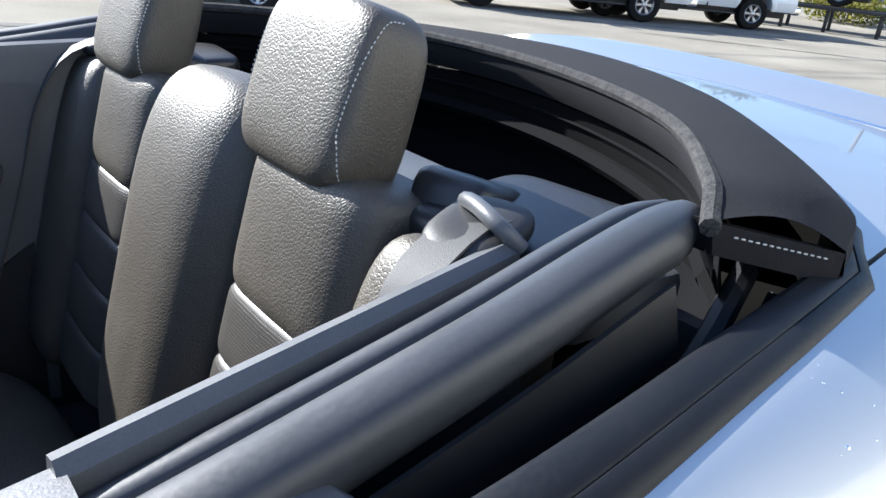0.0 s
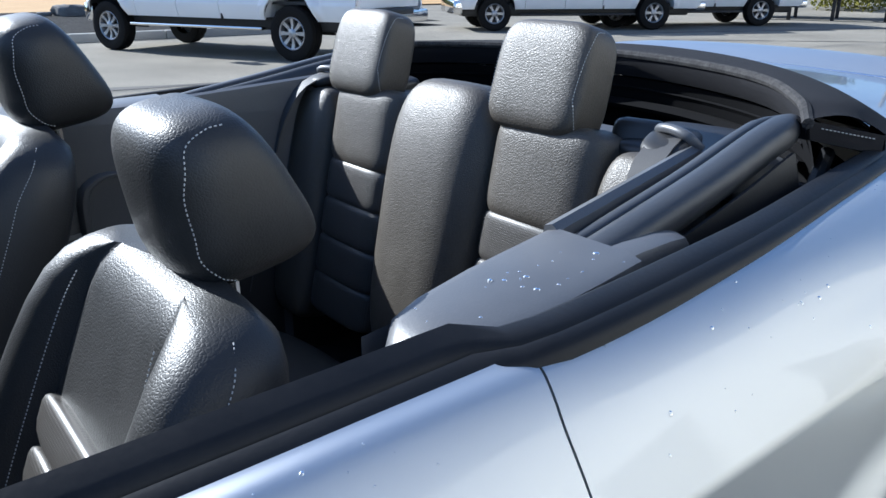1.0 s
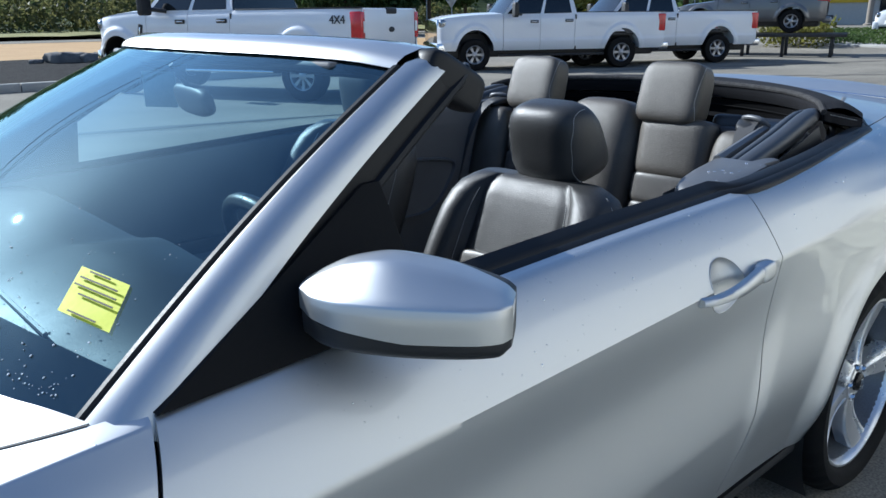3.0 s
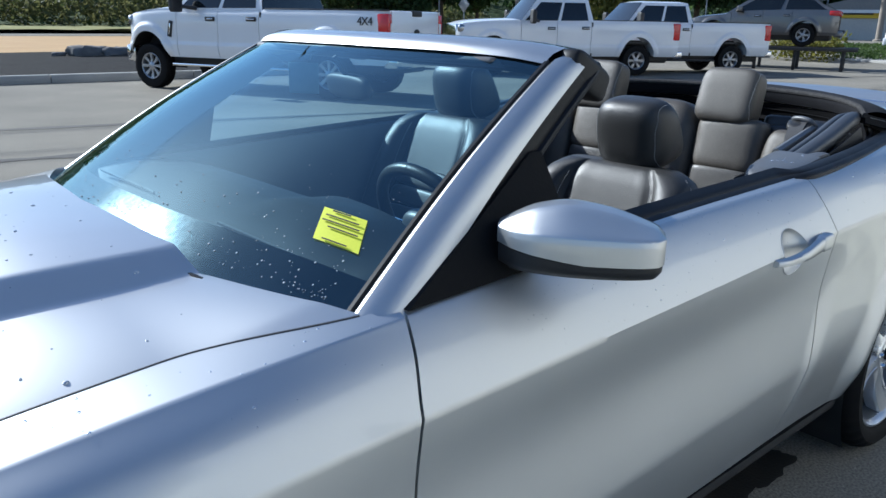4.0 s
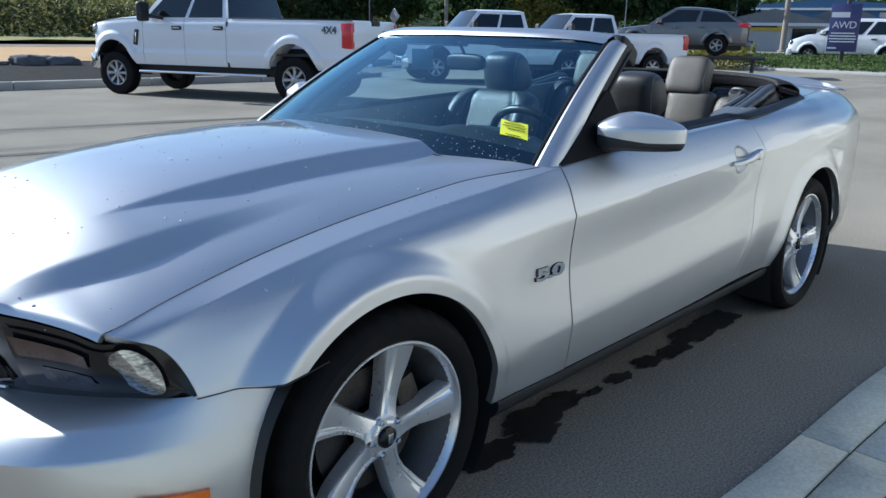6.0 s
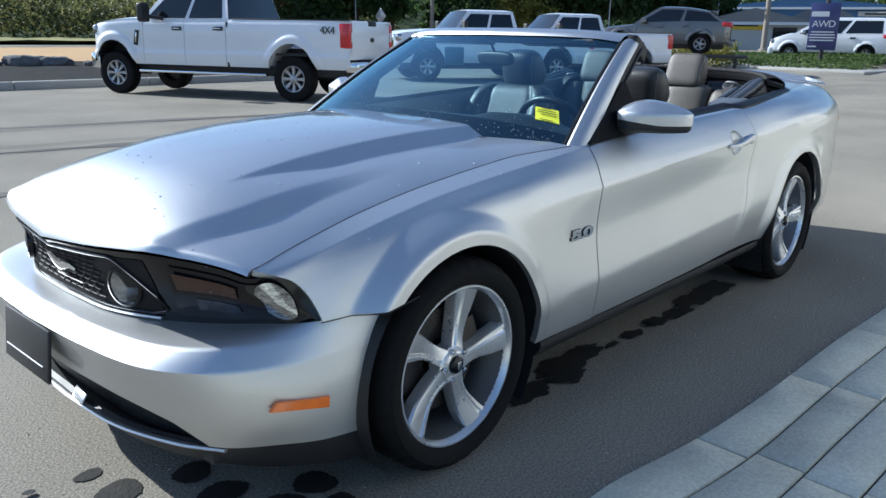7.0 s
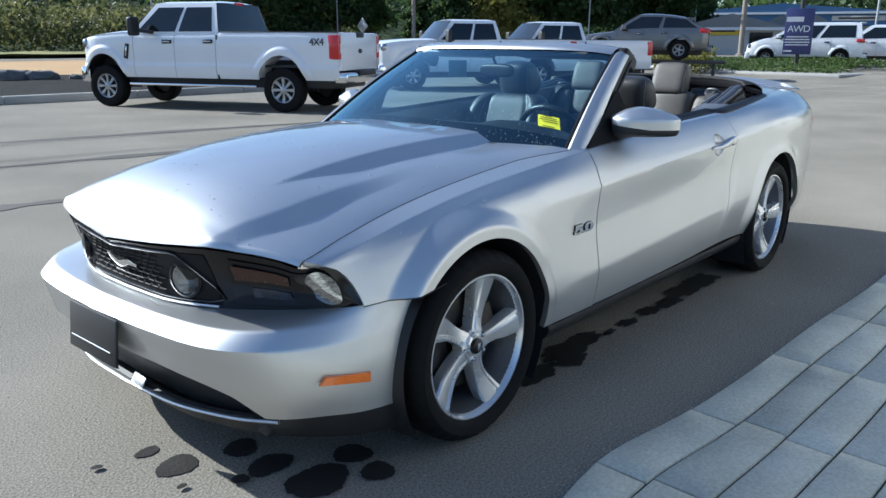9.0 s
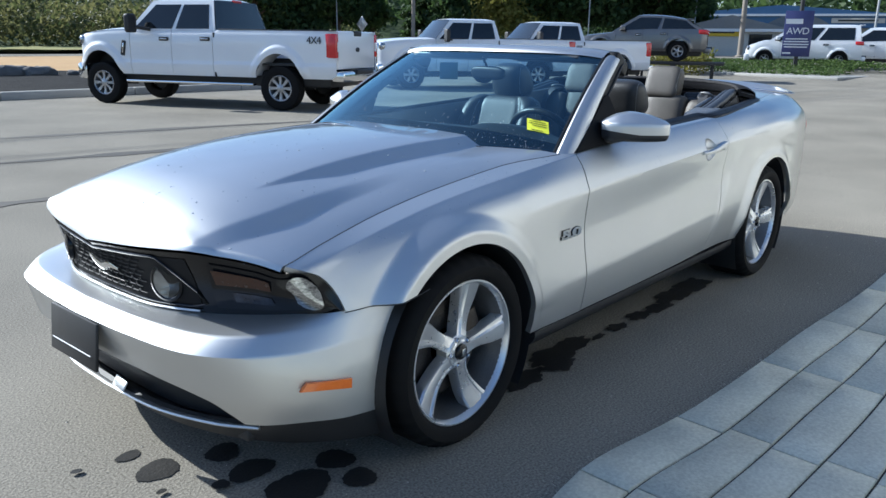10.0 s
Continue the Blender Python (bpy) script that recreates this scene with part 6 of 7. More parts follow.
steer = part("steering_wheel", moved(tube(np.stack([0.182 * np.cos(t), 0.182 * np.sin(t), 0 * t], -1), 0.0155, 12, caps=False), cm), LEATHER_SMOOTH, car, "black leather steering wheel with silver spokes")
part("wheel_pad", moved(cushion(0.15, 0.17, 0.06, 2.8, 14, 28), cm @ Matrix.Translation((0.0, 0, 0.015))), TRIM, steer)
for a in (0, 180, 90):
    part("wheel_spoke", moved(rbox(0.11, 0.035, 0.012, 0.004, at=(0.115, 0, 0.006)), cm @ Matrix.Rotation(radians(a), 4, "Z") @ Matrix.Rotation(radians(90), 4, "Z")), ALLOY, steer)
part("steering_column", tube([(1.235, -0.372, 0.855), (1.0, -0.372, 0.74)], 0.045, 14), TRIM_DARK, steer)
console = part("centre_console", rbox(0.92, 0.22, 0.34, 0.02, at=(1.40, 0.01, 0.44)), TRIM_DARK, car, "black centre console with a chrome-edged bin and a hand brake")
part("console_lid", rbox(0.30, 0.17, 0.045, 0.012, at=(1.76, 0.02, 0.638)), TRIM, console)
part("console_trim", rbox(0.055, 0.10, 0.010, 0.003, at=(1.585, 0.02, 0.652)), CHROME, console)
for q in (-1, 1):
    part("console_rail", tube([(1.12, 0.01 + q * 0.10, 0.615), (1.58, 0.01 + q * 0.10, 0.640)], 0.011, 8), TRIM, console)
part("hand_brake", tube(spline3([(1.51, -0.06, 0.61), (1.44, -0.05, 0.672), (1.38, -0.035, 0.698), (1.335, -0.025, 0.690)], 16), [0.010] * 8 + [0.015] * 8, 10), TRIM_DARK, console)
part("gear_lever", tube([(1.15, 0.01, 0.60), (1.14, 0.01, 0.70)], 0.010, 10), CHROME, console)
part("gear_knob", moved(cushion(0.05, 0.05, 0.06, 2.2, 12, 18), pose(1.14, 0.01, 0.725)), TRIM_DARK, console)
part("cabin_floor", rbox(2.2, 1.48, 0.02, 0, at=(1.72, 0, 0.265)), CARPET, car)
part("firewall", rbox(0.02, 1.40, 0.60, 0, at=(0.64, 0, 0.54)), CARPET, car)
for s in (-1, 1):
    part("engine_bay_side", rbox(1.0, 0.02, 0.42, 0, at=(0.06, s * 0.545, 0.48)), TRIM_DARK, car)
part("radiator_panel", rbox(0.02, 0.90, 0.34, 0, at=(-0.62, 0, 0.39)), TRIM_DARK, car)
part("inner_mirror", moved(cushion(0.035, 0.23, 0.065, 3.2, 12, 24), pose(1.190, -0.02, 1.188, 0, -12, -8)), TRIM_DARK, car, "black rear-view mirror")
part("mirror_stem", tube([(1.15, -0.018, 1.262), (1.185, -0.02, 1.21)], 0.006, 8), TRIM_DARK, ws)
for s in (-1, 1):
    part("sun_visor", moved(rbox(0.15, 0.40, 0.018, 0.008), pose(1.275, s * 0.30, 1.262, 0, 8, s * -4)), TRIM, header)
for s in (-1, 1):
    part("front_belt", strap(spline3([(2.10, s * 0.665, 0.93), (2.04, s * 0.655, 0.72), (1.98, s * 0.64, 0.42)], 12), (1, 0, 0), 0.047, 0.0014), BELT, car, "grey webbing seat belt")
part("belt_buckle", moved(rbox(0.05, 0.03, 0.025, 0.006), pose(2.03, -0.60, 0.86, 0, 20, 20)), RED_LENS, car, "red release of a seat belt buckle")
for s in (-1, 1):
    y = lambda q: s * q
    arm = [(2.02, y(0.652), 0.70), (2.12, y(0.640), 0.715), (2.28, y(0.625), 0.712), (2.36, y(0.618), 0.68), (2.37, y(0.616), 0.58), (2.30, y(0.624), 0.50), (2.14, y(0.640), 0.485), (2.03, y(0.650), 0.50)]
    part("armrest_moulding", tube(np.vstack([spline3(arm + [arm[0]], 60)]), 0.012, 8, caps=False), TRIM, car, "raised outline of the rear armrest")
    part("armrest_pad", moved(cushion(0.30, 0.035, 0.18, 4, 14, 30), pose(2.19, y(0.645), 0.60, 0, 0, s * 5)), TRIM_DARK, car)

# ---- parked vehicles ----
WHITE_PAINT = surface("white_paint", (0.78, 0.79, 0.80), (0.72, 0.73, 0.75), 0.3, 0.4, 0, 1.5, 300, 0.02, 0.0005, coat=0.8)
GREY_PAINT = surface("grey_paint", (0.17, 0.165, 0.16), (0.14, 0.135, 0.13), 0.3, 0.38, 0.6, 1.5, 300, 0.02, 0.0005, coat=1.0)
BLACK_PAINT = surface("black_paint", (0.02, 0.021, 0.024), (0.015, 0.015, 0.017), 0.25, 0.35, 0.2, 1.5, 300, 0.02, 0.0005, coat=1.0)


def road_wheel(parent, x, y, r, side, spokes, material):
    """A truck or car wheel with paired spokes; side is +1 at the vehicle's left."""
    m = Matrix.Translation((x, y, r))
    fix = (lambda a: moved(a, m)) if side > 0 else (lambda a: moved(mirrored(a), m))
    k = r * 0.58
    pieces = [lathe([(k * 0.96, 0.03), (k * 1.02, 0.0), (k * 0.98, -0.006), (k * 0.92, 0.004), (k * 0.86, 0.07), (k * 0.86, 0.16)], 40),
              lathe([(0.002, -0.004), (k * 0.20, -0.002), (k * 0.30, 0.012), (k * 0.32, 0.06)], 24)]
    arms = []
    for i in range(spokes):
        for d in (-0.10, 0.10):
            a = 2 * math.pi * i / spokes + d * 6 / spokes
            ca, sa, w = math.cos(a), math.sin(a), k * 0.075
            loops = []
            for t, yy in ((0.22, 0.012), (0.55, 0.024), (0.95, 0.006)):
                loops.append([(k * t * ca - q * w * sa, yy + e, k * t * sa + q * w * ca) for q, e in ((-1, 0.03), (-0.8, 0), (0.8, 0), (1, 0.03))])
            arms.append(loft(loops))
    wheel = part("wheel", fix(pieces[0]), material, parent, "silver alloy wheel")
    part("hub_cap", fix(pieces[1]), material, wheel)
    for q in arms:
        part("spoke", fix(q), material, wheel)
    part("tyre", fix(tyre_mesh(r, k, 0.25, 36)), TYRE, wheel)
    # Added dark disc that darkens the gaps between the spokes.
    part("shade_backing", fix(lathe([(0.002, 0.13), (k * 0.9, 0.12)], 32)), TRIM_DARK, wheel)
    return wheel


def vehicle(name, label, category, group, at, front, paint, wb=3.9, r=0.41, over=(0.95, 1.2), half=1.0, sill=0.60, hood=(1.18, 1.36), belt=(1.36, 1.38), roof=1.98,
            cab=(0.72, 2.72), top=(1.22, 2.60), bed=True, doors_at=(0.74, 1.72, 2.66), arch=0.50, spokes=6, grille_mat=None, text="", base_z=0.0, rail=1.42, board=True, flare=0.035, fall=0.0):
    """A parked pickup or wagon: nose towards -x, front axle at the origin."""
    th = math.atan2(-front[1], -front[0])
    fl = math.hypot(*front)
    at = (at[0] + (half - 0.03) * front[1] / fl, at[1] - (half - 0.03) * front[0] / fl)
    car2 = thing(name, label, category, group, at=(at[0], at[1], base_z), turn=math.degrees(th))
    x0, x1 = -over[0], wb + over[1]
    zt = pch([x0, x0 + 0.25, cab[0] - 0.05, cab[0] + 0.1, cab[1] - 0.05, cab[1] + 0.06, x1], [hood[0] - 0.08, hood[0], hood[1], belt[0], belt[1], rail if bed else belt[1], rail if bed else belt[1] - 0.04])
    plan = pch([x0, x0 + 0.12, x0 + 0.5, wb, x1 - 0.25, x1], [half - 0.22, half - 0.08, half - 0.01, half, half - 0.01, half - 0.05])
    tall = arch * (1.22 if bed else 1.06)
    bulge = pch([0, 0.12, 0.45, 0.75, 1.0], [-0.05, -0.015, 0.0, -0.01, -0.045]) if not bed else pch([0, 0.08, 0.20, 0.27, 0.33, 0.70, 0.90, 1.0], [-0.045, -0.018, 0.004, 0.010, -0.006, -0.004, -0.022, -0.055])

    def flank_fn(u, v):
        z = sill + (zt(u) - sill) * v
        w = plan(u) + bulge(v)
        for hx in (0, wb):
            q = np.hypot((u - hx) / arch, (z - r) / tall)
            w = w + flare * smooth01((1.30 - q) / 0.16) * smooth01((z - sill + 0.05) / 0.2)
        return u, -w, z
    sk = sheet(flank_fn, np.arange(x0, x1 + 0.001, 0.03), np.linspace(0, 1, 34))
    sk = cut(sk, lambda v: np.hypot(v[:, 0] / arch, (v[:, 2] - r) / tall) - 1, lambda v: np.hypot((v[:, 0] - wb) / arch, (v[:, 2] - r) / tall) - 1)
    g = 0.006
    regions = [("front_fender", x0, doors_at[0])] + [("door", doors_at[i], doors_at[i + 1]) for i in range(len(doors_at) - 1)] + [("bed_side" if bed else "rear_quarter", doors_at[-1], x1 + 1)]
    for nm, a, b in regions:
        q = cut(sk, lambda v: v[:, 0] - a - g, lambda v: b - v[:, 0] - g)
        for s in (1, -1):
            p = part(nm, flanged(q if s > 0 else mirrored(q), 0.03), paint, car2)
            if nm == "door":
                zc = float(zt(b)) - 0.16
                grip = part("door_handle", rbox(0.22, 0.035, 0.075, 0.016, at=(b - 0.16, -s * (half + 0.002), zc)), TRIM_DARK, p)
                part("handle_bar", rbox(0.18, 0.03, 0.02, 0.008, at=(b - 0.16, -s * (half + 0.024), zc)), CHROME, grip)
    # Hood, nose and bumper.
    ws_ = np.linspace(-1, 1, 21)
    hd = sheet(lambda u, v: (x0 + 0.03 + (cab[0] - x0) * u, v * (plan(x0 + 0.03 + (cab[0] - x0) * u) - 0.045), zt(x0 + 0.03 + (cab[0] - x0) * u) + 0.05 * (1 - v ** 4) * smooth01(u * 4)), np.linspace(0, 1, 14), ws_)
    part("hood", hd, paint, car2)
    nose = rbox(0.14, 2 * half - 0.42, hood[0] - sill - 0.16, 0.04, at=(x0 + 0.06, 0, (hood[0] + sill) / 2 + 0.04))
    part("grille", nose, grille_mat or CHROME, car2)
    part("front_bumper", rbox(0.24, 2 * half - 0.14, 0.32, 0.05, at=(x0 + 0.07, 0, sill + 0.04)), CHROME if bed else paint, car2)
    for s in (-1, 1):
        part("head_lamp", moved(cushion(0.20, 0.28, 0.22, 3), pose(x0 + 0.14, s * (half - 0.20), hood[0] - 0.14)), REFLECTOR, car2)
    # Cab.
    cw, rw = half - 0.05, half - 0.24
    zb = lambda x: zt(np.clip(x, cab[0] + 0.1, cab[1] - 0.05))

    def drop(x):
        return fall * np.clip((x - 1.7) / (top[1] - 1.7), 0, 1.3) ** 2

    def side_glass(u, v, out=0.0):
        xa = cab[0] + (top[0] - cab[0]) * v
        xb = cab[1] + (top[1] - cab[1]) * v
        x = xa + (xb - xa) * u
        w = cw + (rw - cw) * v ** 1.15
        return x, -(w + out), zb(x) + (roof - 0.05 - drop(x) - zb(x)) * v
    green = sheet(side_glass, np.linspace(0, 1, 24), np.linspace(0, 1, 10))
    for s in (1, -1):
        part("cab_side", green if s > 0 else mirrored(green), paint, car2)
        n = len(doors_at) - 1
        spans = [(0.10, 0.50), (0.545, 0.93)] if n == 2 else [(0.09, 0.36), (0.385, 0.66), (0.69, 0.93)]
        for a, b in spans:
            pane = sheet(lambda u, v: side_glass(a + (b - a) * u + (0.05 * (1 - v) if a < 0.2 else 0) * (1 - u) * -1 + (0.10 * v * (1 - u) if a < 0.2 else 0) * 0, 0.06 + 0.80 * v, 0.008), np.linspace(0, 1, 10), np.linspace(0, 1, 6))
            part("side_window", flanged(pane if s > 0 else mirrored(pane), 0.01), DARK_GLASS, car2)
        mirror = part("door_mirror", moved(cushion(0.12 if bed else 0.17, 0.26, 0.36 if bed else 0.17, 6.0, 16, 28), pose(cab[0] + (0.26 if bed else 0.42), -s * (half + 0.22), belt[0] + 0.13)), TRIM_DARK if bed else paint, car2)
        part("mirror_arm", tube([(cab[0] + 0.50, -s * (half - 0.06), belt[0] + 0.02), (cab[0] + 0.30, -s * (half + 0.14), belt[0] + 0.06)], 0.035, 8), TRIM_DARK, mirror)
    rf = sheet(lambda u, v: (top[0] + (top[1] - top[0]) * u, v * rw, roof - 0.05 - drop(top[0] + (top[1] - top[0]) * u) + 0.05 * (1 - v ** 4) * np.clip(np.minimum(u, 1 - u) * 8 + 0.25, 0, 1)), np.linspace(0, 1, 12), ws_)
    part("roof", rf, paint, car2)
    for (xa, xb, nm) in ((cab[0], top[0], "windscreen"), (cab[1], top[1], "rear_window")):
        q = sheet(lambda u, v: (xa + (xb - xa) * u + (-0.06 if nm == "windscreen" else 0.03) * (1 - v ** 2), v * (cw - 0.02 + (rw - cw) * u), float(zb(xa)) + (roof - 0.05 - float(drop(xb)) - float(zb(xa))) * u), np.linspace(0, 1, 8), ws_)
        part(nm, q if nm == "windscreen" else (q[0], [tuple(reversed(f)) for f in q[1]]), DARK_GLASS, car2)
    # Tail.
    if bed:
        part("bed_rail", rbox(x1 - cab[1] - 0.06, 0.07, 0.02, 0.006, at=((x1 + cab[1]) / 2 + 0.02, half - 0.08, rail + 0.004)), TRIM_DARK, car2)
        part("bed_rail", rbox(x1 - cab[1] - 0.06, 0.07, 0.02, 0.006, at=((x1 + cab[1]) / 2 + 0.02, -half + 0.08, rail + 0.004)), TRIM_DARK, car2)
        part("bed_floor", rbox(x1 - cab[1] - 0.1, 2 * half - 0.2, 0.04, 0, at=((x1 + cab[1]) / 2, 0, 0.86)), TRIM_DARK, car2)
        part("cab_back", rbox(0.03, 2 * half - 0.12, 0.56, 0.01, at=(cab[1] + 0.015, 0, 1.10)), paint, car2)
        part("brake_lamp", rbox(0.05, 0.30, 0.05, 0.012, at=(top[1] + 0.02, 0, roof - 0.045)), RED_LENS, car2)
        part("cab_gap", rbox(0.035, 2 * half - 0.03, rail - sill - 0.05, 0.004, at=(doors_at[-1] + 0.03, 0, (rail + sill) / 2 - 0.03)), TRIM_DARK, car2)
        gate = part("tailgate", rbox(0.09, 2 * half - 0.30, rail - sill - 0.18, 0.03, at=(x1 - 0.035, 0, (rail + sill) / 2 + 0.09)), paint, car2)
        part("gate_grip", rbox(0.10, 0.34, 0.10, 0.02, at=(x1 - 0.02, 0.0, rail - 0.04)), TRIM_DARK, gate)
        part("gate_emblem", moved(cushion(0.02, 0.20, 0.09, 2), pose(x1 + 0.012, 0, rail - 0.34)), TRIM_DARK, gate)
    else:
        part("liftgate", sheet(lambda u, v: (x1 - 0.02 - 0.05 * u, v * (half - 0.10), sill + 0.1 + (belt[1] - sill - 0.1) * u), np.linspace(0, 1, 5), ws_), paint, car2)
        part("roof_spoiler", rbox(0.24, 2 * rw - 0.1, 0.04, 0.015, at=(top[1] + 0.06, 0, roof - 0.03 - fall)), paint, car2)
    bump = part("rear_bumper", rbox(0.26, 2 * half - 0.14, 0.19, 0.04, at=(x1 + 0.02, 0, sill + 0.05)), CHROME if bed else paint, car2)
    part("bumper_step", rbox(0.31, 0.80, 0.10, 0.02, at=(x1 + 0.03, 0, sill + 0.13)), TRIM_DARK, bump)
    for s in (-1, 1):
        zl, hl = (rail - 0.27, 0.44) if bed else (belt[1] - 0.10, 0.16)
        lamp = part("tail_lamp", rbox(0.22 if bed else 0.34, 0.13, hl, 0.025, at=(x1 - (0.095 if bed else 0.15), s * (half - 0.085), zl)), RED_LENS, car2, "red tail lamp")
        part("reverse_lamp", rbox(0.02, 0.07, hl * 0.4, 0.008, at=(x1 + 0.015, s * (half - 0.12), zl - 0.02)), WHITE_CARD, lamp)
        for hx in (0.0, wb):
            road_wheel(car2, hx, -s * -(half - 0.03) if s > 0 else -(half - 0.03), r, -s if s > 0 else 1, spokes, TRUCK_ALLOY)
            low_a = math.asin((sill - r) / tall) + 0.05
            a = np.linspace(low_a, math.pi - low_a, 24)
            ln = [np.stack([hx + (arch + 0.01) * np.cos(a), np.full(24, s * yy), r + (tall + 0.01) * np.sin(a)], -1) for yy in (half - 0.01, half - 0.45)]
            part("wheel_housing", (np.concatenate(ln), quads(2, 24)), paint if bed and hx else TRIM_DARK, car2)
            part("housing_back", moved(rbox(2 * arch - 0.04, 0.02, tall * 0.9, 0.0), pose(hx, s * (half - 0.46), r + tall * 0.40)), TRIM_DARK, car2)
        if bed and board:
            part("running_board", rbox(wb - 1.15, 0.16, 0.05, 0.02, at=(wb / 2 + 0.05, s * (half - 0.03), sill - 0.13)), CHROME if r > 0.415 else TRIM_DARK, car2)
    if text:
        for s in (1,):
            part("side_lettering", lettering(text, 0.19, 0.004, pose(x1 - 0.42, -half - 0.004, rail - 0.18, 90, 0, 0)), TRIM_DARK, car2)
    part("underbody", rbox(x1 - x0 - 0.4, 2 * half - 0.5, 0.30, 0.05, at=((x0 + x1) / 2, 0, sill - 0.02)), TRIM_DARK, car2)
    return car2


TRUCKS = "white pickup trucks parked across the lot"
fdir = lambda a, b: (a[0] - b[0], a[1] - b[1])
vehicle("pickup_truck", "tall white four-door pickup with chrome bumpers, parked at the kerb", "pickup truck", TRUCKS, (5.82, 13.53), fdir((5.90, 13.54), (7.50, 9.80)), WHITE_PAINT,
        wb=4.08, r=0.42, over=(0.62, 1.18), half=1.01, sill=0.61, hood=(1.40, 1.49), belt=(1.465, 1.475), roof=2.09, rail=1.49, arch=0.53, flare=0.05, spokes=8, text="4X4")
vehicle("pickup_truck", "white four-door pickup with an antenna, parked beside another", "pickup truck", TRUCKS, (14.48, 12.96), fdir((14.79, 12.83), (18.2, 10.9)), WHITE_PAINT, wb=4.0, r=0.40, hood=(1.31, 1.39), sill=0.50)
vehicle("pickup_truck", "white four-door pickup parked behind another white pickup", "pickup truck", TRUCKS, (17.95, 12.17), fdir((14.79, 12.83), (18.2, 10.9)), WHITE_PAINT, wb=4.0, r=0.40, hood=(1.31, 1.39), sill=0.50)
SUV_DIR = (-0.36, 0.93)
vehicle("sport_utility_car", "grey five-door sport utility car raised on a display ramp", "car", "", (26.2 + 2.85 * -0.36, 10.4 + 2.85 * 0.93), SUV_DIR, GREY_PAINT,
        wb=2.85, r=0.37, over=(0.90, 1.02), half=0.95, sill=0.36, hood=(0.88, 1.02), belt=(1.06, 1.16), roof=1.70, fall=0.15, cab=(0.42, 3.72), top=(1.32, 3.12), bed=False, doors_at=(0.55, 1.55, 2.45), arch=0.42, spokes=5, base_z=0.72)
VAN_DIR = (-0.25, 0.97)
vehicle("delivery_van", "small white passenger van parked at the roadside", "van", "", (35.3, 10.3), VAN_DIR, WHITE_PAINT,
        wb=3.06, r=0.33, over=(0.85, 0.90), half=0.92, sill=0.34, hood=(0.92, 1.10), belt=(1.10, 1.14), roof=1.84, cab=(0.10, 3.86), top=(1.15, 3.76), bed=False, doors_at=(0.62, 1.55, 2.65), arch=0.38, spokes=5, base_z=0.44, grille_mat=TRIM_DARK)
vehicle("sport_utility_car", "white sport utility car parked in a row at the roadside", "car", "cars parked at the roadside", (38.3, 8.0), VAN_DIR, WHITE_PAINT,
        wb=2.95, r=0.37, over=(0.9, 1.05), half=0.97, sill=0.36, hood=(0.92, 1.04), belt=(1.06, 1.14), roof=1.76, cab=(0.45, 3.8), top=(1.25, 3.5), bed=False, doors_at=(0.55, 1.55, 2.45), arch=0.42, spokes=5, base_z=0.46)
vehicle("sport_utility_car", "black sport utility car parked in a row at the roadside", "car", "cars parked at the roadside", (41.5, 7.3), VAN_DIR, BLACK_PAINT,
        wb=2.95, r=0.37, over=(0.9, 1.05), half=0.97, sill=0.36, hood=(0.92, 1.04), belt=(1.06, 1.14), roof=1.78, cab=(0.45, 3.8), top=(1.25, 3.5), bed=False, doors_at=(0.55, 1.55, 2.45), arch=0.42, spokes=5, base_z=0.48)

ramp_m = pose(26.2 + 1.3 * -0.36, 10.4 + 1.3 * 0.93, 0.0, 0, 0, math.degrees(math.atan2(-0.93, 0.36)))
ramp = thing("display_ramp", "black steel display ramp carrying a grey car", "ramp")
for q in (-0.78, 0.78):
    part("ramp_track", moved(rbox(5.4, 0.45, 0.10, 0.01, at=(0.3, q, 0.665)), ramp_m), TRIM_DARK, ramp)
    for x in (-1.9, 0.0, 1.2, 2.6):
        part("ramp_leg", moved(rbox(0.10, 0.10, 0.62, 0.008, at=(x, q, 0.31)), ramp_m), TRIM_DARK, ramp)
for x in (-1.9, 2.6):
    part("ramp_crossbar", moved(rbox(0.08, 1.5, 0.10, 0.008, at=(x, 0, 0.42)), ramp_m), TRIM_DARK, ramp)

# ---- verge, kerbs, road ----
kerb = thing("kerb", "long grey concrete kerb at the edge of the lot", "kerb", kind="structure")
for i in range(16):
    part("kerb_stone", rbox(2.985, 0.16, 0.20, 0.02, at=(-33 + 3.0 * i, 15.55, 0.07)), KERB, kerb)


def slabland(name, x0, x1, y0, y1, z, material, label, category="ground", nx=40, ny=20, rough=0.03):
    rng = np.random.RandomState(len(name))
    xs, ys = np.linspace(x0, x1, nx), np.linspace(y0, y1, ny)
    h = rng.rand(nx, ny) * rough
    gx, gy = np.meshgrid(xs, ys, indexing="ij")
    v = np.stack([gx, gy, ground_z(gx, gy) + z + h], -1).reshape(-1, 3)
    return tagged(link_mesh(name, (v, quads(nx, ny)), material), label, category, kind="structure")


slabland("verge_gravel", -60, 15, 15.62, 27.0, 0.10, GRAVEL, "dark grey gravel verge behind the kerb", nx=60)
slabland("verge_dirt", -90, 33, 27.0, 50.0, 0.05, DIRT, "ochre dirt strip beyond the gravel")
slabland("far_road", -200, 200, 50.4, 56.5, 0.06, ASPHALT, "narrow asphalt road beyond the verge", "road", rough=0.0)
slabland("verge_grass", -160, 160, 56.6, 82.0, 0.12, DRY_GRASS, "dry yellow grass along the road", "grass", nx=120, ny=40, rough=0.30)
ROCK = surface("grey_rock", (0.09, 0.085, 0.08), (0.20, 0.19, 0.18), 0.85, 0.95, 0, 4, 40, 0.6, 0.02)
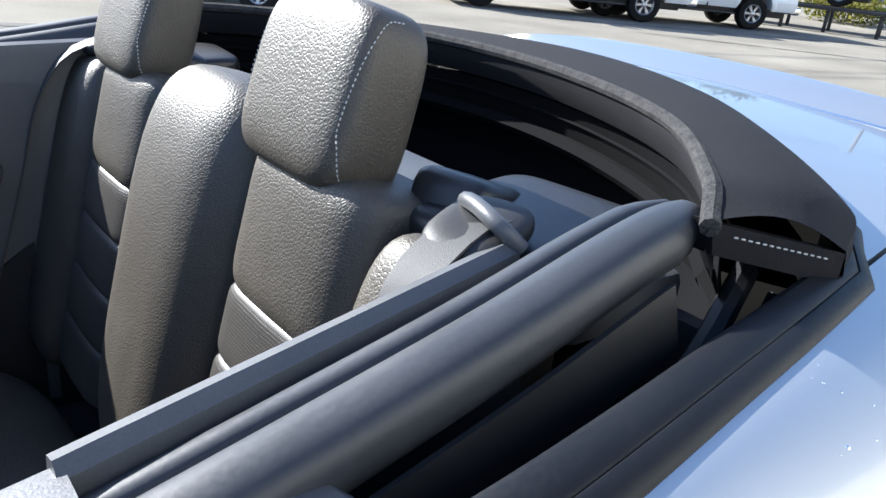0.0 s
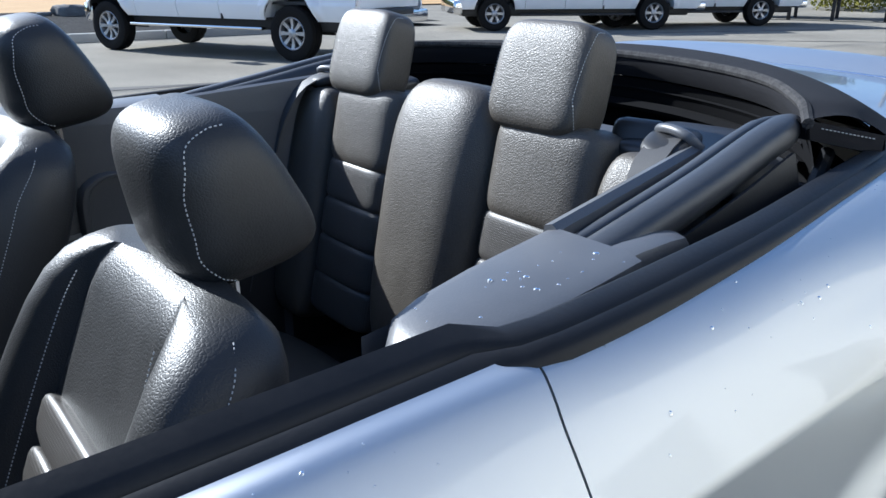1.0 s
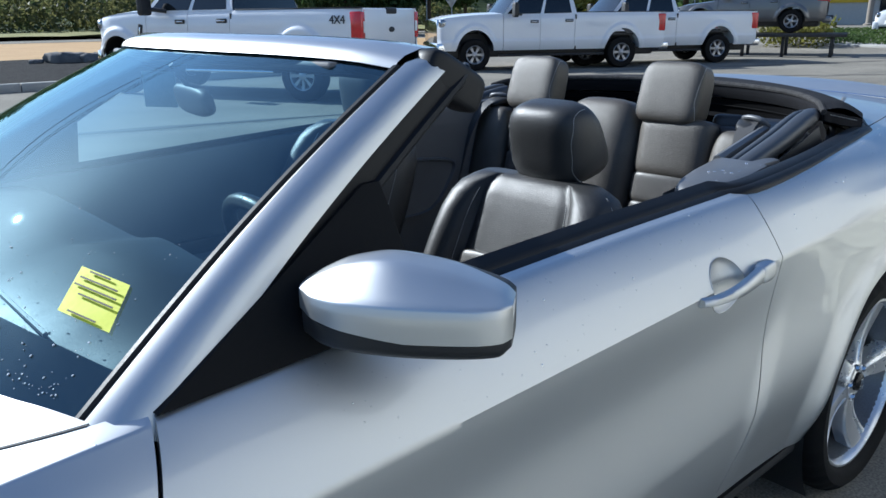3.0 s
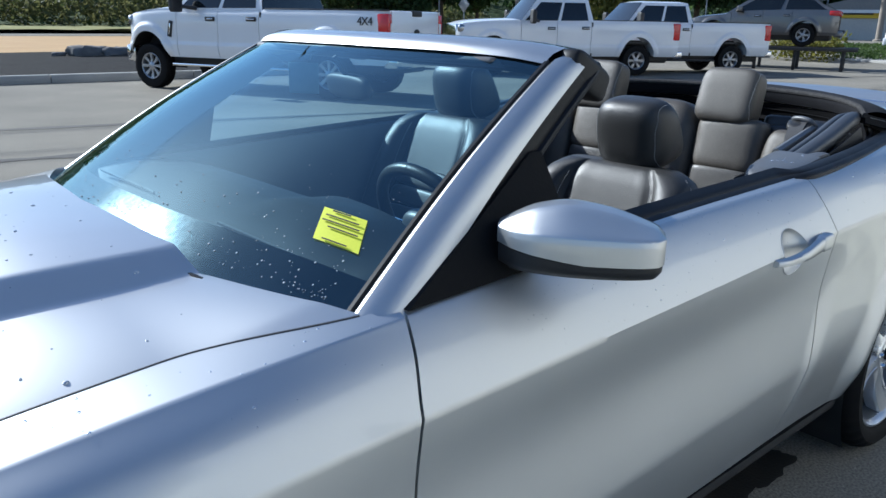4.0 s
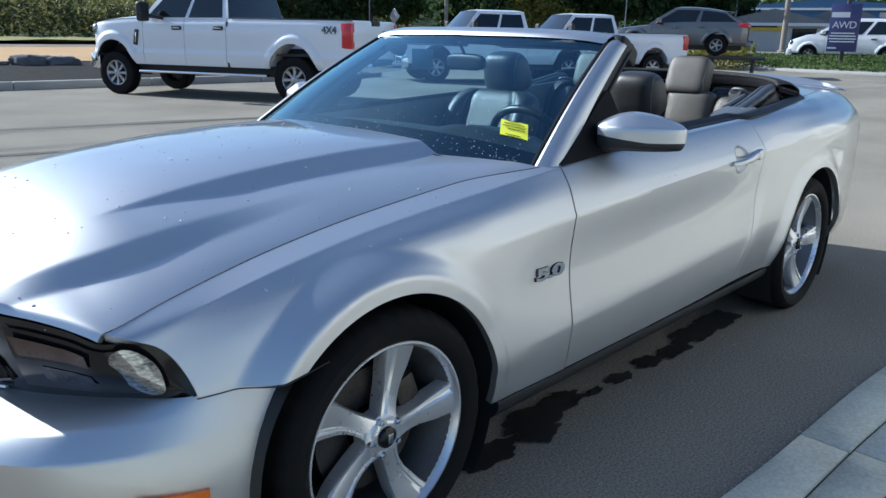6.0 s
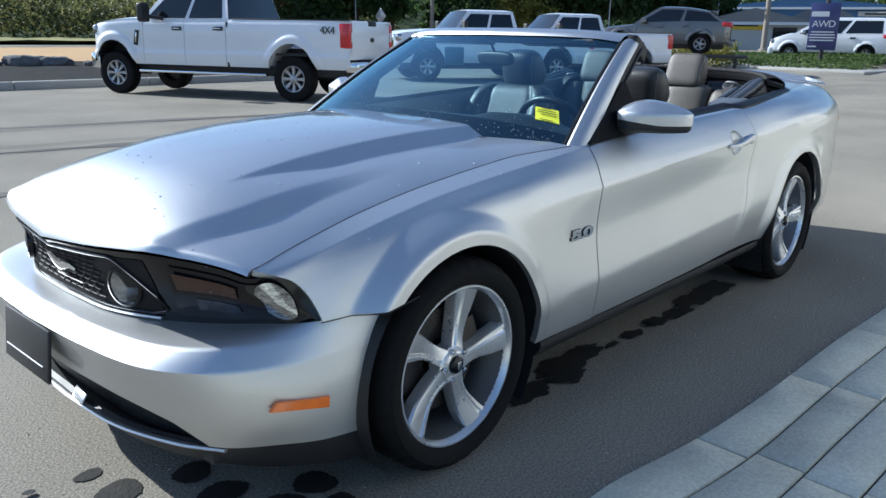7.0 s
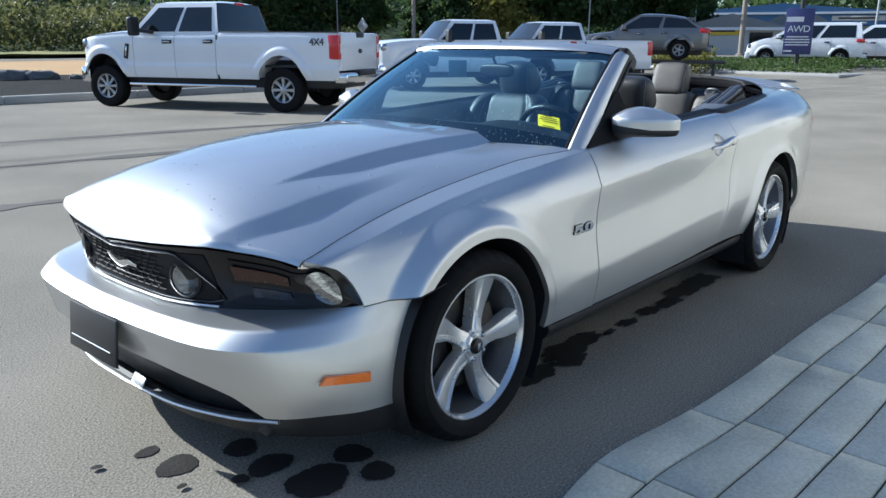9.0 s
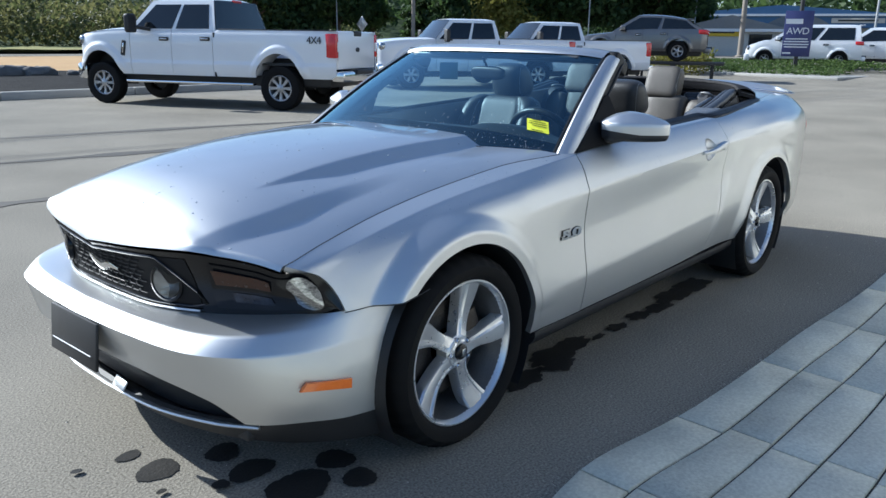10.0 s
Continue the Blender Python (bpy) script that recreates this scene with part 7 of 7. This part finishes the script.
for x, y, s, k in ((7.9, 24.1, 0.58, 1), (8.7, 23.8, 0.50, 2), (9.7, 23.5, 0.26, 3), (7.1, 24.3, 0.22, 4), (10.3, 23.4, 0.24, 5)):
    c = cushion(1.9 * s, 1.1 * s, 0.75 * s, 2.6, 14, 20)
    v = c[0].copy()
    for i in range(len(v)):
        v[i] *= 1 + 0.34 * noise.noise(Vector(v[i]) * 2.2 / s + Vector((k * 7, 0, 0))) + 0.14 * noise.noise(Vector(v[i]) * 7 / s + Vector((0, k * 5, 0)))
    tagged(link_mesh("boulder", (v + (x, y, 0.1 + 0.22 * s), c[1]), ROCK, sharp=25), "rough grey boulder on the gravel verge", "rock", "boulders on the verge")

# ---- foliage ----
def leaf_material(name, a, b, trans=0.45):
    m, n, l, bs = nodes_of(name)
    gi, mx = n.new("ShaderNodeNewGeometry"), n.new("ShaderNodeMix")
    mx.data_type = "RGBA"
    mx.inputs["A"].default_value, mx.inputs["B"].default_value = (*a, 1), (*b, 1)
    l.new(gi.outputs["Random Per Island"], mx.inputs["Factor"])
    l.new(mx.outputs["Result"], bs.inputs["Base Color"])
    bs.inputs["Roughness"].default_value = 0.6
    bs.inputs["Specular IOR Level"].default_value = 0.25
    tl, ms = n.new("ShaderNodeBsdfTranslucent"), n.new("ShaderNodeMixShader")
    l.new(mx.outputs["Result"], tl.inputs["Color"])
    ms.inputs["Fac"].default_value = trans
    l.new(bs.outputs["BSDF"], ms.inputs[1])
    l.new(tl.outputs["BSDF"], ms.inputs[2])
    l.new(ms.outputs["Shader"], n["Material Output"].inputs["Surface"])
    return m


LEAF_DARK = leaf_material("dark_foliage", (0.030, 0.055, 0.020), (0.075, 0.120, 0.038))
LEAF_MID = leaf_material("green_foliage", (0.045, 0.08, 0.022), (0.10, 0.15, 0.04))
LEAF_OLIVE = leaf_material("olive_foliage", (0.06, 0.08, 0.028), (0.20, 0.19, 0.075))
LEAF_YELLOW = leaf_material("yellow_green_foliage", (0.16, 0.17, 0.03), (0.22, 0.20, 0.05))
BARK = surface("brown_bark", (0.07, 0.05, 0.035), (0.12, 0.09, 0.06), 0.9, 1, 0, 6, 50, 0.8, 0.02, spec=0.2, stretch=(3, 3, 0.5))


def leaf_cloud(centres, size, rng):
    """Small leaf sprays at the given places, each a bent pair of blades."""
    n = len(centres)
    a = rng.normal(size=(n, 3))
    a /= np.linalg.norm(a, axis=1)[:, None]
    b = np.cross(a, rng.normal(size=(n, 3)))
    b /= np.linalg.norm(b, axis=1)[:, None]
    c = np.cross(a, b)
    s = (size * rng.uniform(0.55, 1.3, n))[:, None]
    v = np.stack([centres - a * s, centres + b * s * 0.5 + c * s * 0.2, centres + a * s, centres - b * s * 0.5 + c * s * 0.2], 1).reshape(-1, 3)
    f = [(4 * i, 4 * i + 1, 4 * i + 2, 4 * i + 3) for i in range(n)]
    return v, f


def tree(x, y, h, r, kind, seed, label, group):
    rng = np.random.RandomState(seed)
    gz = float(ground_z(x, y))
    ob = thing("tree", label, "tree", group, at=(x, y, gz))
    bend = rng.normal(size=2) * 0.02 * h
    pts = [(bend[0] * t ** 2, bend[1] * t ** 2, h * 0.92 * t) for t in np.linspace(0, 1, 8)]
    pieces = [tube(pts, np.linspace(0.028 * h, 0.006 * h, 8), 8)]
    clumps = []
    if kind == "conifer":
        for k in range(46):
            t = 0.10 + 0.88 * (k / 46)
            a = k * 2.4 + rng.uniform(-0.4, 0.4)
            ln = r * (1.02 - t) ** 0.85 * rng.uniform(0.7, 1.15)
            z = h * t
            tip = (ln * math.cos(a), ln * math.sin(a), z - 0.18 * ln)
            pieces.append(tube([(0, 0, z), tip], [0.02 * h * 0.3, 0.006], 4))
            for q in np.linspace(0.25, 1, max(3, int(ln * 4))):
                clumps.append((tip[0] * q, tip[1] * q, z - 0.18 * ln * q, 0.16 * r * (1.1 - 0.5 * q) + 0.1))
    else:
        for k in range(15):
            t = rng.uniform(0.28, 0.9)
            a, ln = rng.uniform(0, 6.28), r * rng.uniform(0.45, 0.95) * (1.15 - 0.5 * t)
            z0, z1 = h * t * 0.75, h * t + 0.12 * ln
            mid = (0.5 * ln * math.cos(a), 0.5 * ln * math.sin(a), (z0 + z1) / 2 + 0.1)
            tip = (ln * math.cos(a), ln * math.sin(a), z1)
            pieces.append(tube([(0, 0, z0), mid, tip], [0.012 * h, 0.008 * h, 0.004 * h], 5))
            for q in range(4):
                o = rng.normal(size=3) * (0.26 * r, 0.26 * r, 0.20 * r)
                clumps.append((tip[0] + o[0], tip[1] + o[1], tip[2] + o[2], 0.26 * r))
            clumps.append((*mid, 0.25 * r))
    cl = np.array(clumps)
    per = int(5200 / len(cl)) if kind != "conifer" else max(6, int(6500 / len(cl)))
    cen = np.repeat(cl[:, :3], per, 0) + rng.normal(size=(len(cl) * per, 3)) * np.repeat(cl[:, 3], per)[:, None] * (0.62, 0.62, 0.45)
    part("trunk", join(*pieces), BARK, ob)
    part("crown", leaf_cloud(cen, 0.030 * h if kind != "conifer" else 0.026 * h, rng), {"conifer": LEAF_DARK, "dark": LEAF_DARK, "green": LEAF_MID, "yellow": LEAF_YELLOW}[kind], ob)
    return ob


def scrub(name, x0, x1, y0, y1, zfun, n, size, material, label, seed):
    """A tangle of low growth over a stretch of land: no one could count it."""
    rng = np.random.RandomState(seed)
    x, y = rng.uniform(x0, x1, n), rng.uniform(y0, y1, n)
    lump = np.array([noise.noise(Vector((a * 0.16, b * 0.16, seed))) + 0.5 * noise.noise(Vector((a * 0.5, b * 0.5, seed + 3))) for a, b in zip(x, y)])
    hh = zfun(x, y) * (0.80 + 0.45 * lump)
    z = ground_z(x, y) + np.maximum(0.03, hh) * np.sqrt(rng.uniform(0.0, 1, n))
    return tagged(link_mesh(name, leaf_cloud(np.stack([x, y, z], -1), size, rng), material, smooth=False), label, "bushes", kind="stuff")


hx_, hy_ = np.linspace(-260, 330, 60), np.linspace(80, 330, 24)
gx, gy = np.meshgrid(hx_, hy_, indexing="ij")
hz_ = 0.10 * (gy - 80) + 2.5 * np.sin(gx * 0.021) * smooth01((gy - 90) / 60) + 1.0 * np.sin(gx * 0.06 + gy * 0.04)
hill = link_mesh("hill", (np.stack([gx, gy, np.maximum(hz_, 0.0)], -1).reshape(-1, 3), quads(60, 24)), surface("forest_floor", (0.03, 0.05, 0.018), (0.06, 0.08, 0.03), 0.95, 1, 0, 0.2, 3, 0.8, 0.3, spec=0.15))
tagged(hill, "green wooded hillside beyond the road", "hill", kind="structure")
scrub("hedge", -75, 75, 75, 88, lambda x, y: 3.4 + 2.4 * smooth01((y - 75) / 8) + 0 * x, 26000, 0.36, LEAF_OLIVE, "tangled green bushes along the road", 4)
scrub("low_bushes", -100, 80, 88, 118, lambda x, y: 5.0 + 0.10 * (y - 80) + 0 * x, 14000, 0.6, LEAF_OLIVE, "green brush on the slope", 5)
rng = np.random.RandomState(11)
n_far = 26000
fx, fy = rng.uniform(-170, 260, n_far), rng.uniform(112, 190, n_far)
fl = np.array([noise.noise(Vector((a * 0.09, b * 0.09, 2))) for a, b in zip(fx, fy)])
fz = 0.10 * (fy - 75) + (9 + 6 * fl) * np.sqrt(rng.uniform(0, 1, n_far))
tagged(link_mesh("far_woods", leaf_cloud(np.stack([fx, fy, fz], -1), 0.95, rng), LEAF_DARK, smooth=False), "dark far woods on the hillside", "forest", kind="stuff")

WOOD = "trees along the far side of the road"
for i, (x, y, h, r, k) in enumerate([
        (36.5, 50.5, 8.5, 2.9, "dark"), (39.5, 49.0, 9.5, 3.0, "conifer"), (42.5, 47.5, 8.5, 2.8, "dark"), (46.5, 47.5, 7.0, 1.5, "green"), (53.5, 48.0, 11.0, 2.6, "conifer"), (56.0, 44.0, 11.5, 2.8, "conifer"),
        (51.0, 36.0, 6.0, 2.6, "yellow"), (54.0, 35.5, 9.0, 3.2, "dark"), (56.5, 33.0, 9.5, 3.4, "dark"), (58.0, 30.0, 9.5, 3.3, "dark"), (60.0, 27.5, 10.0, 3.4, "dark"), (62.5, 26.0, 10.0, 2.6, "conifer"),
        (48.0, 40.5, 10.0, 2.6, "conifer"), (33.0, 55.0, 7.0, 2.4, "green")]):
    tree(x, y, h, r, k, 30 + i, {"conifer": "tall dark conifer", "dark": "dense dark green tree", "green": "slim light green tree hung with creeper", "yellow": "bushy yellow-green tree"}[k] + " beside the road", WOOD)

# ---- poles, signs, planted strip ----
POLE = surface("weathered_pole", (0.20, 0.17, 0.14), (0.28, 0.25, 0.21), 0.85, 0.95, 0, 3, 40, 0.4, 0.01, stretch=(4, 4, 0.4))
GALV = surface("galvanised_steel", (0.38, 0.39, 0.40), (0.30, 0.31, 0.32), 0.45, 0.6, 0.7, 4, 60, 0.05)
for x, y, r, h, m, lb in ((43.5, 40.0, 0.16, 13, POLE, "weathered wooden utility pole"), (24.0, 44.0, 0.06, 9, GALV, "thin grey steel lamp post"), (57.0, 19.5, 0.20, 14, POLE, "weathered wooden utility pole"),
                        (41.0, 46.0, 0.05, 9, GALV, "thin grey steel lamp post"), (52.0, 29.5, 0.05, 9, GALV, "thin grey steel lamp post"), (60.0, 24.5, 0.06, 10, GALV, "thin grey steel lamp post"), (47.5, 8.6, 0.07, 10, GALV, "thin grey steel lamp post")):
    pl = thing("pole", lb + " at the roadside", "pole", at=(x, y, float(ground_z(x, y))))
    part("shaft", tube([(0, 0, 0), (0, 0, h)], [r, r * 0.75], 10), m, pl)
    part("pole_foot", lathe([(r * 1.6, 0.0), (r * 1.6, 0.10), (r, 0.14)], 10, "z"), m, pl)
dsign = thing("road_sign", "grey back of a diamond road sign on a post", "sign", at=(40.0, 42.0, 0))
part("post", tube([(0, 0, 0), (0, 0, 2.2)], 0.04, 8), GALV, dsign)
part("plate", moved(rbox(0.02, 0.85, 0.85, 0.01), pose(-0.04, 0, 2.5, 45, 0, 0) @ Matrix.Identity(4)), GALV, dsign)

sx, sy = 33.3, 8.35
sz = float(ground_z(sx, sy))
BLUE_BOARD = surface("navy_board", (0.03, 0.035, 0.12), (0.04, 0.045, 0.15), 0.4, 0.5, 0, 2, 60, 0.02)
sign = thing("sign_board", "navy blue advertising board lettered AWD on a dark pole", "sign", at=(sx, sy, sz), turn=math.degrees(math.atan2(-10.7, -35.2)) + 90)
part("pole", tube([(0.05, 0.10, 0), (0.05, 0.10, 4.6)], 0.09, 10), TRIM_DARK, sign)
board = part("board", rbox(1.10, 0.05, 1.86, 0.01, at=(0.0, 0.0, 1.65)), BLUE_BOARD, sign)
part("letters", lettering("AWD", 0.38, 0.004, pose(0.0, -0.035, 1.75, 90, 0, 0)), WHITE_CARD, board)
part("print_line", rbox(0.66, 0.008, 0.20, 0.0, at=(-0.18, -0.03, 2.15)), WHITE_CARD, board)
for k, (w, z) in enumerate(((0.85, 1.44), (0.95, 1.33), (0.98, 1.22), (0.90, 1.11))):
    part("print_line", rbox(w, 0.008, 0.045, 0.0, at=(-0.02, -0.03, z)), WHITE_CARD, board)
part("print_line", rbox(0.32, 0.008, 0.06, 0.0, at=(-0.35, -0.03, 0.86)), WHITE_CARD, board)
part("foot", rbox(0.45, 0.45, 0.10, 0.02, at=(0.05, 0.10, 0.05)), TRIM_DARK, sign)

tagged(link_mesh("planted_island", moved(rbox(4.6, 6.5, 0.16, 0.05), pose(33.2, 8.6, float(ground_z(32.5, 8.5)) + 0.02, 0, 0, -10)), KERB), "low concrete island with ground cover", "kerb", kind="structure")
scrub("ground_cover", 31.4, 34.6, 6.2, 11.8, lambda x, y: 0.38 + 0 * x, 3000, 0.07, LEAF_MID, "low green ground cover on the island", 7)
scrub("ground_cover", 34.6, 36.0, 4.0, 13.5, lambda x, y: 0.40 + 0 * x, 3000, 0.07, LEAF_MID, "low green ground cover at the roadside", 8)
scrub("ornamental_grass", 30.0, 32.0, 11.2, 13.6, lambda x, y: 1.2 + 0 * x, 1600, 0.09, LEAF_YELLOW, "dry ornamental grass in a planted strip", 9)

# ---- far buildings ----
BLUE_WALL = surface("blue_cladding", (0.05, 0.12, 0.24), (0.06, 0.14, 0.27), 0.5, 0.65, 0, 0.3, 6, 0.2, 0.02, stretch=(1, 6, 1))
PALE_WALL = surface("pale_wall", (0.55, 0.53, 0.48), (0.46, 0.44, 0.40), 0.8, 0.9, 0, 0.5, 8, 0.1)
ROOF_GREY = surface("grey_roof", (0.17, 0.17, 0.17), (0.24, 0.24, 0.23), 0.7, 0.85, 0, 0.6, 10, 0.2)
YELLOW_BOARD = surface("yellow_board", (0.75, 0.52, 0.04), (0.7, 0.47, 0.03), 0.5, 0.6, 0, 3, 40, 0.02)


def house(name, label, x, y, turn, w, d, h, wall, roof_mat, pitch, windows, sign_of=None):
    b = thing(name, label, "building", "buildings beyond the road", at=(x, y, 0), turn=turn)
    part("wall", rbox(d, w, h, 0.0, at=(d / 2, 0, h / 2)), wall, b)
    part("roof", loft([[(-0.3, -w / 2 - 0.3, h), (-0.3, w / 2 + 0.3, h), (-0.3, 0, h + pitch)], [(d + 0.3, -w / 2 - 0.3, h), (d + 0.3, w / 2 + 0.3, h), (d + 0.3, 0, h + pitch)]]), roof_mat, b)
    part("fascia", rbox(0.06, w + 0.6, 0.22, 0.0, at=(-0.34, 0, h - 0.04)), WHITE_CARD, b)
    for q, z, ww, hh in windows:
        fr = part("window", rbox(0.08, ww + 0.16, hh + 0.16, 0.01, at=(-0.02, q, z)), TRIM_DARK, b)
        part("pane", rbox(0.02, ww, hh, 0.0, at=(-0.065, q, z)), DARK_GLASS, fr)
    if sign_of:
        q, z, ww, hh, mt = sign_of
        sg = part("wall_sign", rbox(0.08, ww, hh, 0.01, at=(-0.06, q, z)), mt, b)
        part("print_line", rbox(0.02, ww * 0.75, hh * 0.35, 0, at=(-0.11, q, z)), INK, sg)
    return b


house("warehouse", "long blue metal warehouse with a shallow roof", 88, 27.0, 16, 23.0, 14.0, 4.6, BLUE_WALL, BLUE_WALL, 1.0, [(-9, 2.4, 2.2, 1.6), (-6, 2.4, 2.2, 1.6), (-3, 2.2, 1.6, 2.4), (8.5, 3.4, 2.0, 1.0)], (-7.5, 4.0, 5.0, 0.5, PALE_WALL))
house("shop", "low pale shop with a yellow sign board", 60, 21.5, 16, 8.5, 6.0, 2.5, PALE_WALL, ROOF_GREY, 1.1, [(-2.2, 1.5, 1.5, 1.2)], (1.2, 2.35, 4.0, 0.7, YELLOW_BOARD))
hut = thing("quonset_hut", "grey metal hut with a round arched roof", "building", "buildings beyond the road", at=(63, 17.5, 0), turn=16)
a = np.linspace(0, math.pi, 20)
part("wall", loft([np.stack([np.full(20, x), 3.6 * np.cos(a), 3.4 * np.sin(a) + 0.3], -1) for x in (0, 8)]), ROOF_GREY, hut)
part("door", rbox(0.08, 1.6, 1.9, 0.02, at=(-0.02, -0.8, 1.0)), BLUE_WALL, hut)
rs = thing("roadside_sign", "white and red sign board on posts", "sign", at=(72, 8.5, 0), turn=8)
for q in (-1.6, 1.6):
    part("post", tube([(0, q, 0), (0, q, 2.6)], 0.10, 8), GALV, rs)
part("board", rbox(0.15, 4.6, 1.0, 0.02, at=(0, 0, 3.4)), WHITE_CARD, rs)
part("red_board", rbox(0.15, 4.6, 0.7, 0.02, at=(0, 0, 2.55)), RED_LENS, rs)

# ---- showroom behind the camera: it is seen in the paint alone ----
SHOWROOM_WALL = surface("showroom_render", (0.59, 0.58, 0.54), (0.52, 0.51, 0.475), 0.8, 0.9, 0, 0.5, 8, 0.1)
show = thing("showroom", "pale showroom building with tall windows facing the lot", "building", at=(18.5, -6.0, 0))
part("wall", rbox(34, 0.3, 3.2, 0.0, at=(0, -0.15, 4.6)), SHOWROOM_WALL, show)
part("base_wall", rbox(34, 0.3, 0.6, 0.0, at=(0, -0.15, 0.3)), PALE_WALL, show)
for i in range(12):
    x = -16.5 + 3.0 * i
    part("pier", rbox(1.7, 0.34, 2.4, 0.02, at=(x, -0.15, 1.8)), SHOWROOM_WALL, show)
    if i < 11:
        part("window", rbox(1.30, 0.03, 2.36, 0.0, at=(x + 1.5, -0.2, 1.8)), DARK_GLASS, show)
part("roof", rbox(34.4, 12, 0.2, 0.02, at=(0, -6.0, 6.3)), ROOF_GREY, show)
part("back_wall", rbox(34, 0.3, 6.2, 0.0, at=(0, -11.8, 3.1)), PALE_WALL, show)

# Overhead cables on the sunny side, seen in the windscreen alone.
for y0, z0, r in ((24.2, 10.0, 0.022), (22.0, 9.6, 0.016), (21.5, 9.6, 0.016)):
    run = [(x, y0 - 0.18 * x, z0 + 0.0009 * (x - 10) ** 2) for x in np.linspace(-60, 80, 40)]
    tagged(link_mesh("overhead_cable", tube(run, r, 6), TRIM_DARK), "thin black overhead cable strung across the lot", "cable", "overhead cables")

# Wooded slope behind the far buildings.
rng = np.random.RandomState(23)
n_far = 12000
fx, fy = rng.uniform(112, 190, n_far), rng.uniform(-90, 110, n_far)
fl = np.array([noise.noise(Vector((a * 0.09, b * 0.09, 5))) for a, b in zip(fx, fy)])
fz = 0.05 * (fx - 112) + (11 + 6 * fl) * np.sqrt(rng.uniform(0, 1, n_far))
tagged(link_mesh("far_woods", leaf_cloud(np.stack([fx, fy, fz], -1), 0.95, rng), LEAF_DARK, smooth=False), "dark far woods behind the buildings", "forest", kind="stuff")

# Black vents and arch liners that set the first pickup apart.
first = bpy.data.objects["pickup_truck"]
for s in (1, -1):
    vent = part("fender_vent", moved(rbox(0.10, 0.03, 0.30, 0.02), pose(0.58, -s * 1.005, 1.12, 0, 12, 0)), TRIM_DARK, first, "black fender vent")
    part("vent_bar", moved(rbox(0.03, 0.035, 0.20, 0.01), pose(0.58, -s * 1.009, 1.12, 0, 12, 0)), CHROME, vent)

# ---- water drops left by a shower ----
def dome(r, h):
    """A lying drop, uneven in outline."""
    k = 9
    a = np.linspace(0, 2 * np.pi, k, endpoint=False)
    rows = [(r, 0.0), (r * 0.92, 0.45 * h), (r * 0.62, 0.85 * h), (r * 0.2, h)]
    v = np.array([(q * math.cos(t), q * math.sin(t), z) for q, z in rows for t in a])
    return v, [tuple(reversed(f)) for f in quads(4, k, True)] + [tuple(range(3 * k, 4 * k))]


def drops(name, place, count, r0, r1, seed, label, material=WATER):
    """Drops over a surface; place(rng) gives a point and its normal."""
    rng = np.random.RandomState(seed)
    pieces = []
    for _ in range(count):
        p, n = place(rng)
        r = r0 + (r1 - r0) * rng.rand() ** 2.5
        q = Vector(n).to_track_quat("Z", "Y").to_matrix().to_4x4()
        m = Matrix.Translation(p) @ q @ Matrix.Rotation(rng.uniform(0, 6.28), 4, "Z") @ Matrix.Diagonal((1.0, rng.uniform(0.65, 1.0), 1.0, 1.0))
        pieces.append(moved(dome(r, r * rng.uniform(0.35, 0.55)), m))
    return tagged(link_mesh(name, join(*pieces), material), label, "water", kind="stuff")


def on_hood(rng):
    x, w = rng.uniform(-0.70, 0.50), rng.uniform(-0.66, 0.66)
    z = lambda a, b: float(hood_z(np.float64(a), np.float64(b)))
    n = Vector((z(x - 0.01, w) - z(x + 0.01, w), z(x, w - 0.01) - z(x, w + 0.01), 0.02)).normalized()
    return (x, w, z(x, w)), n


def on_flank(x0, x1, s0, s1):
    def place(rng):
        x, s = rng.uniform(x0, x1), rng.uniform(s0, s1)
        f = lambda a, b: Vector([float(c) for c in side_surface(np.array([a]), np.array([b]))][:3])
        p = f(x, s)
        n = (f(x + 0.01, s) - p).cross(f(x, s + 0.02) - p).normalized()
        return p, n
    return place


def on_trim(rng):
    x = rng.uniform(2.03, 2.27)
    return (x, rng.uniform(-0.745, -0.68), float(pch([1.985, 1.995, 2.02, 2.06, 2.29], [0.955, 0.972, 0.985, 0.991, 1.003])(x))), (0, 0, 1)


def on_screen(rng):
    u, v = rng.uniform(0.02, 0.42) * rng.rand(), -0.93 + 1.5 * rng.rand() ** 1.8
    n = Vector(sp(u, v, 0.01) - sp(u, v)).normalized()
    return sp(u, v, 0.001), n


drops("water_drops", on_hood, 300, 0.0010, 0.0048, 1, "scattered water drops on the silver hood", GLINT_BEAD)
drops("water_drops", on_flank(0.95, 1.98, 4.15, 6.3), 90, 0.0010, 0.0032, 2, "fine water drops on the door's upper side")
drops("water_drops", on_flank(2.1, 3.3, 4.4, 6.6), 70, 0.0010, 0.0030, 3, "fine water drops on the rear quarter panel")
drops("water_drops", on_flank(-0.4, 0.7, 5.0, 6.9), 60, 0.0010, 0.0040, 5, "fine water drops on the front fender")
drops("water_drops", on_trim, 22, 0.0012, 0.0042, 4, "water drops on the plastic trim behind the door")
drops("water_drops", on_screen, 280, 0.0008, 0.0025, 6, "fine water drops on the foot of the windscreen", GLINT_BEAD)
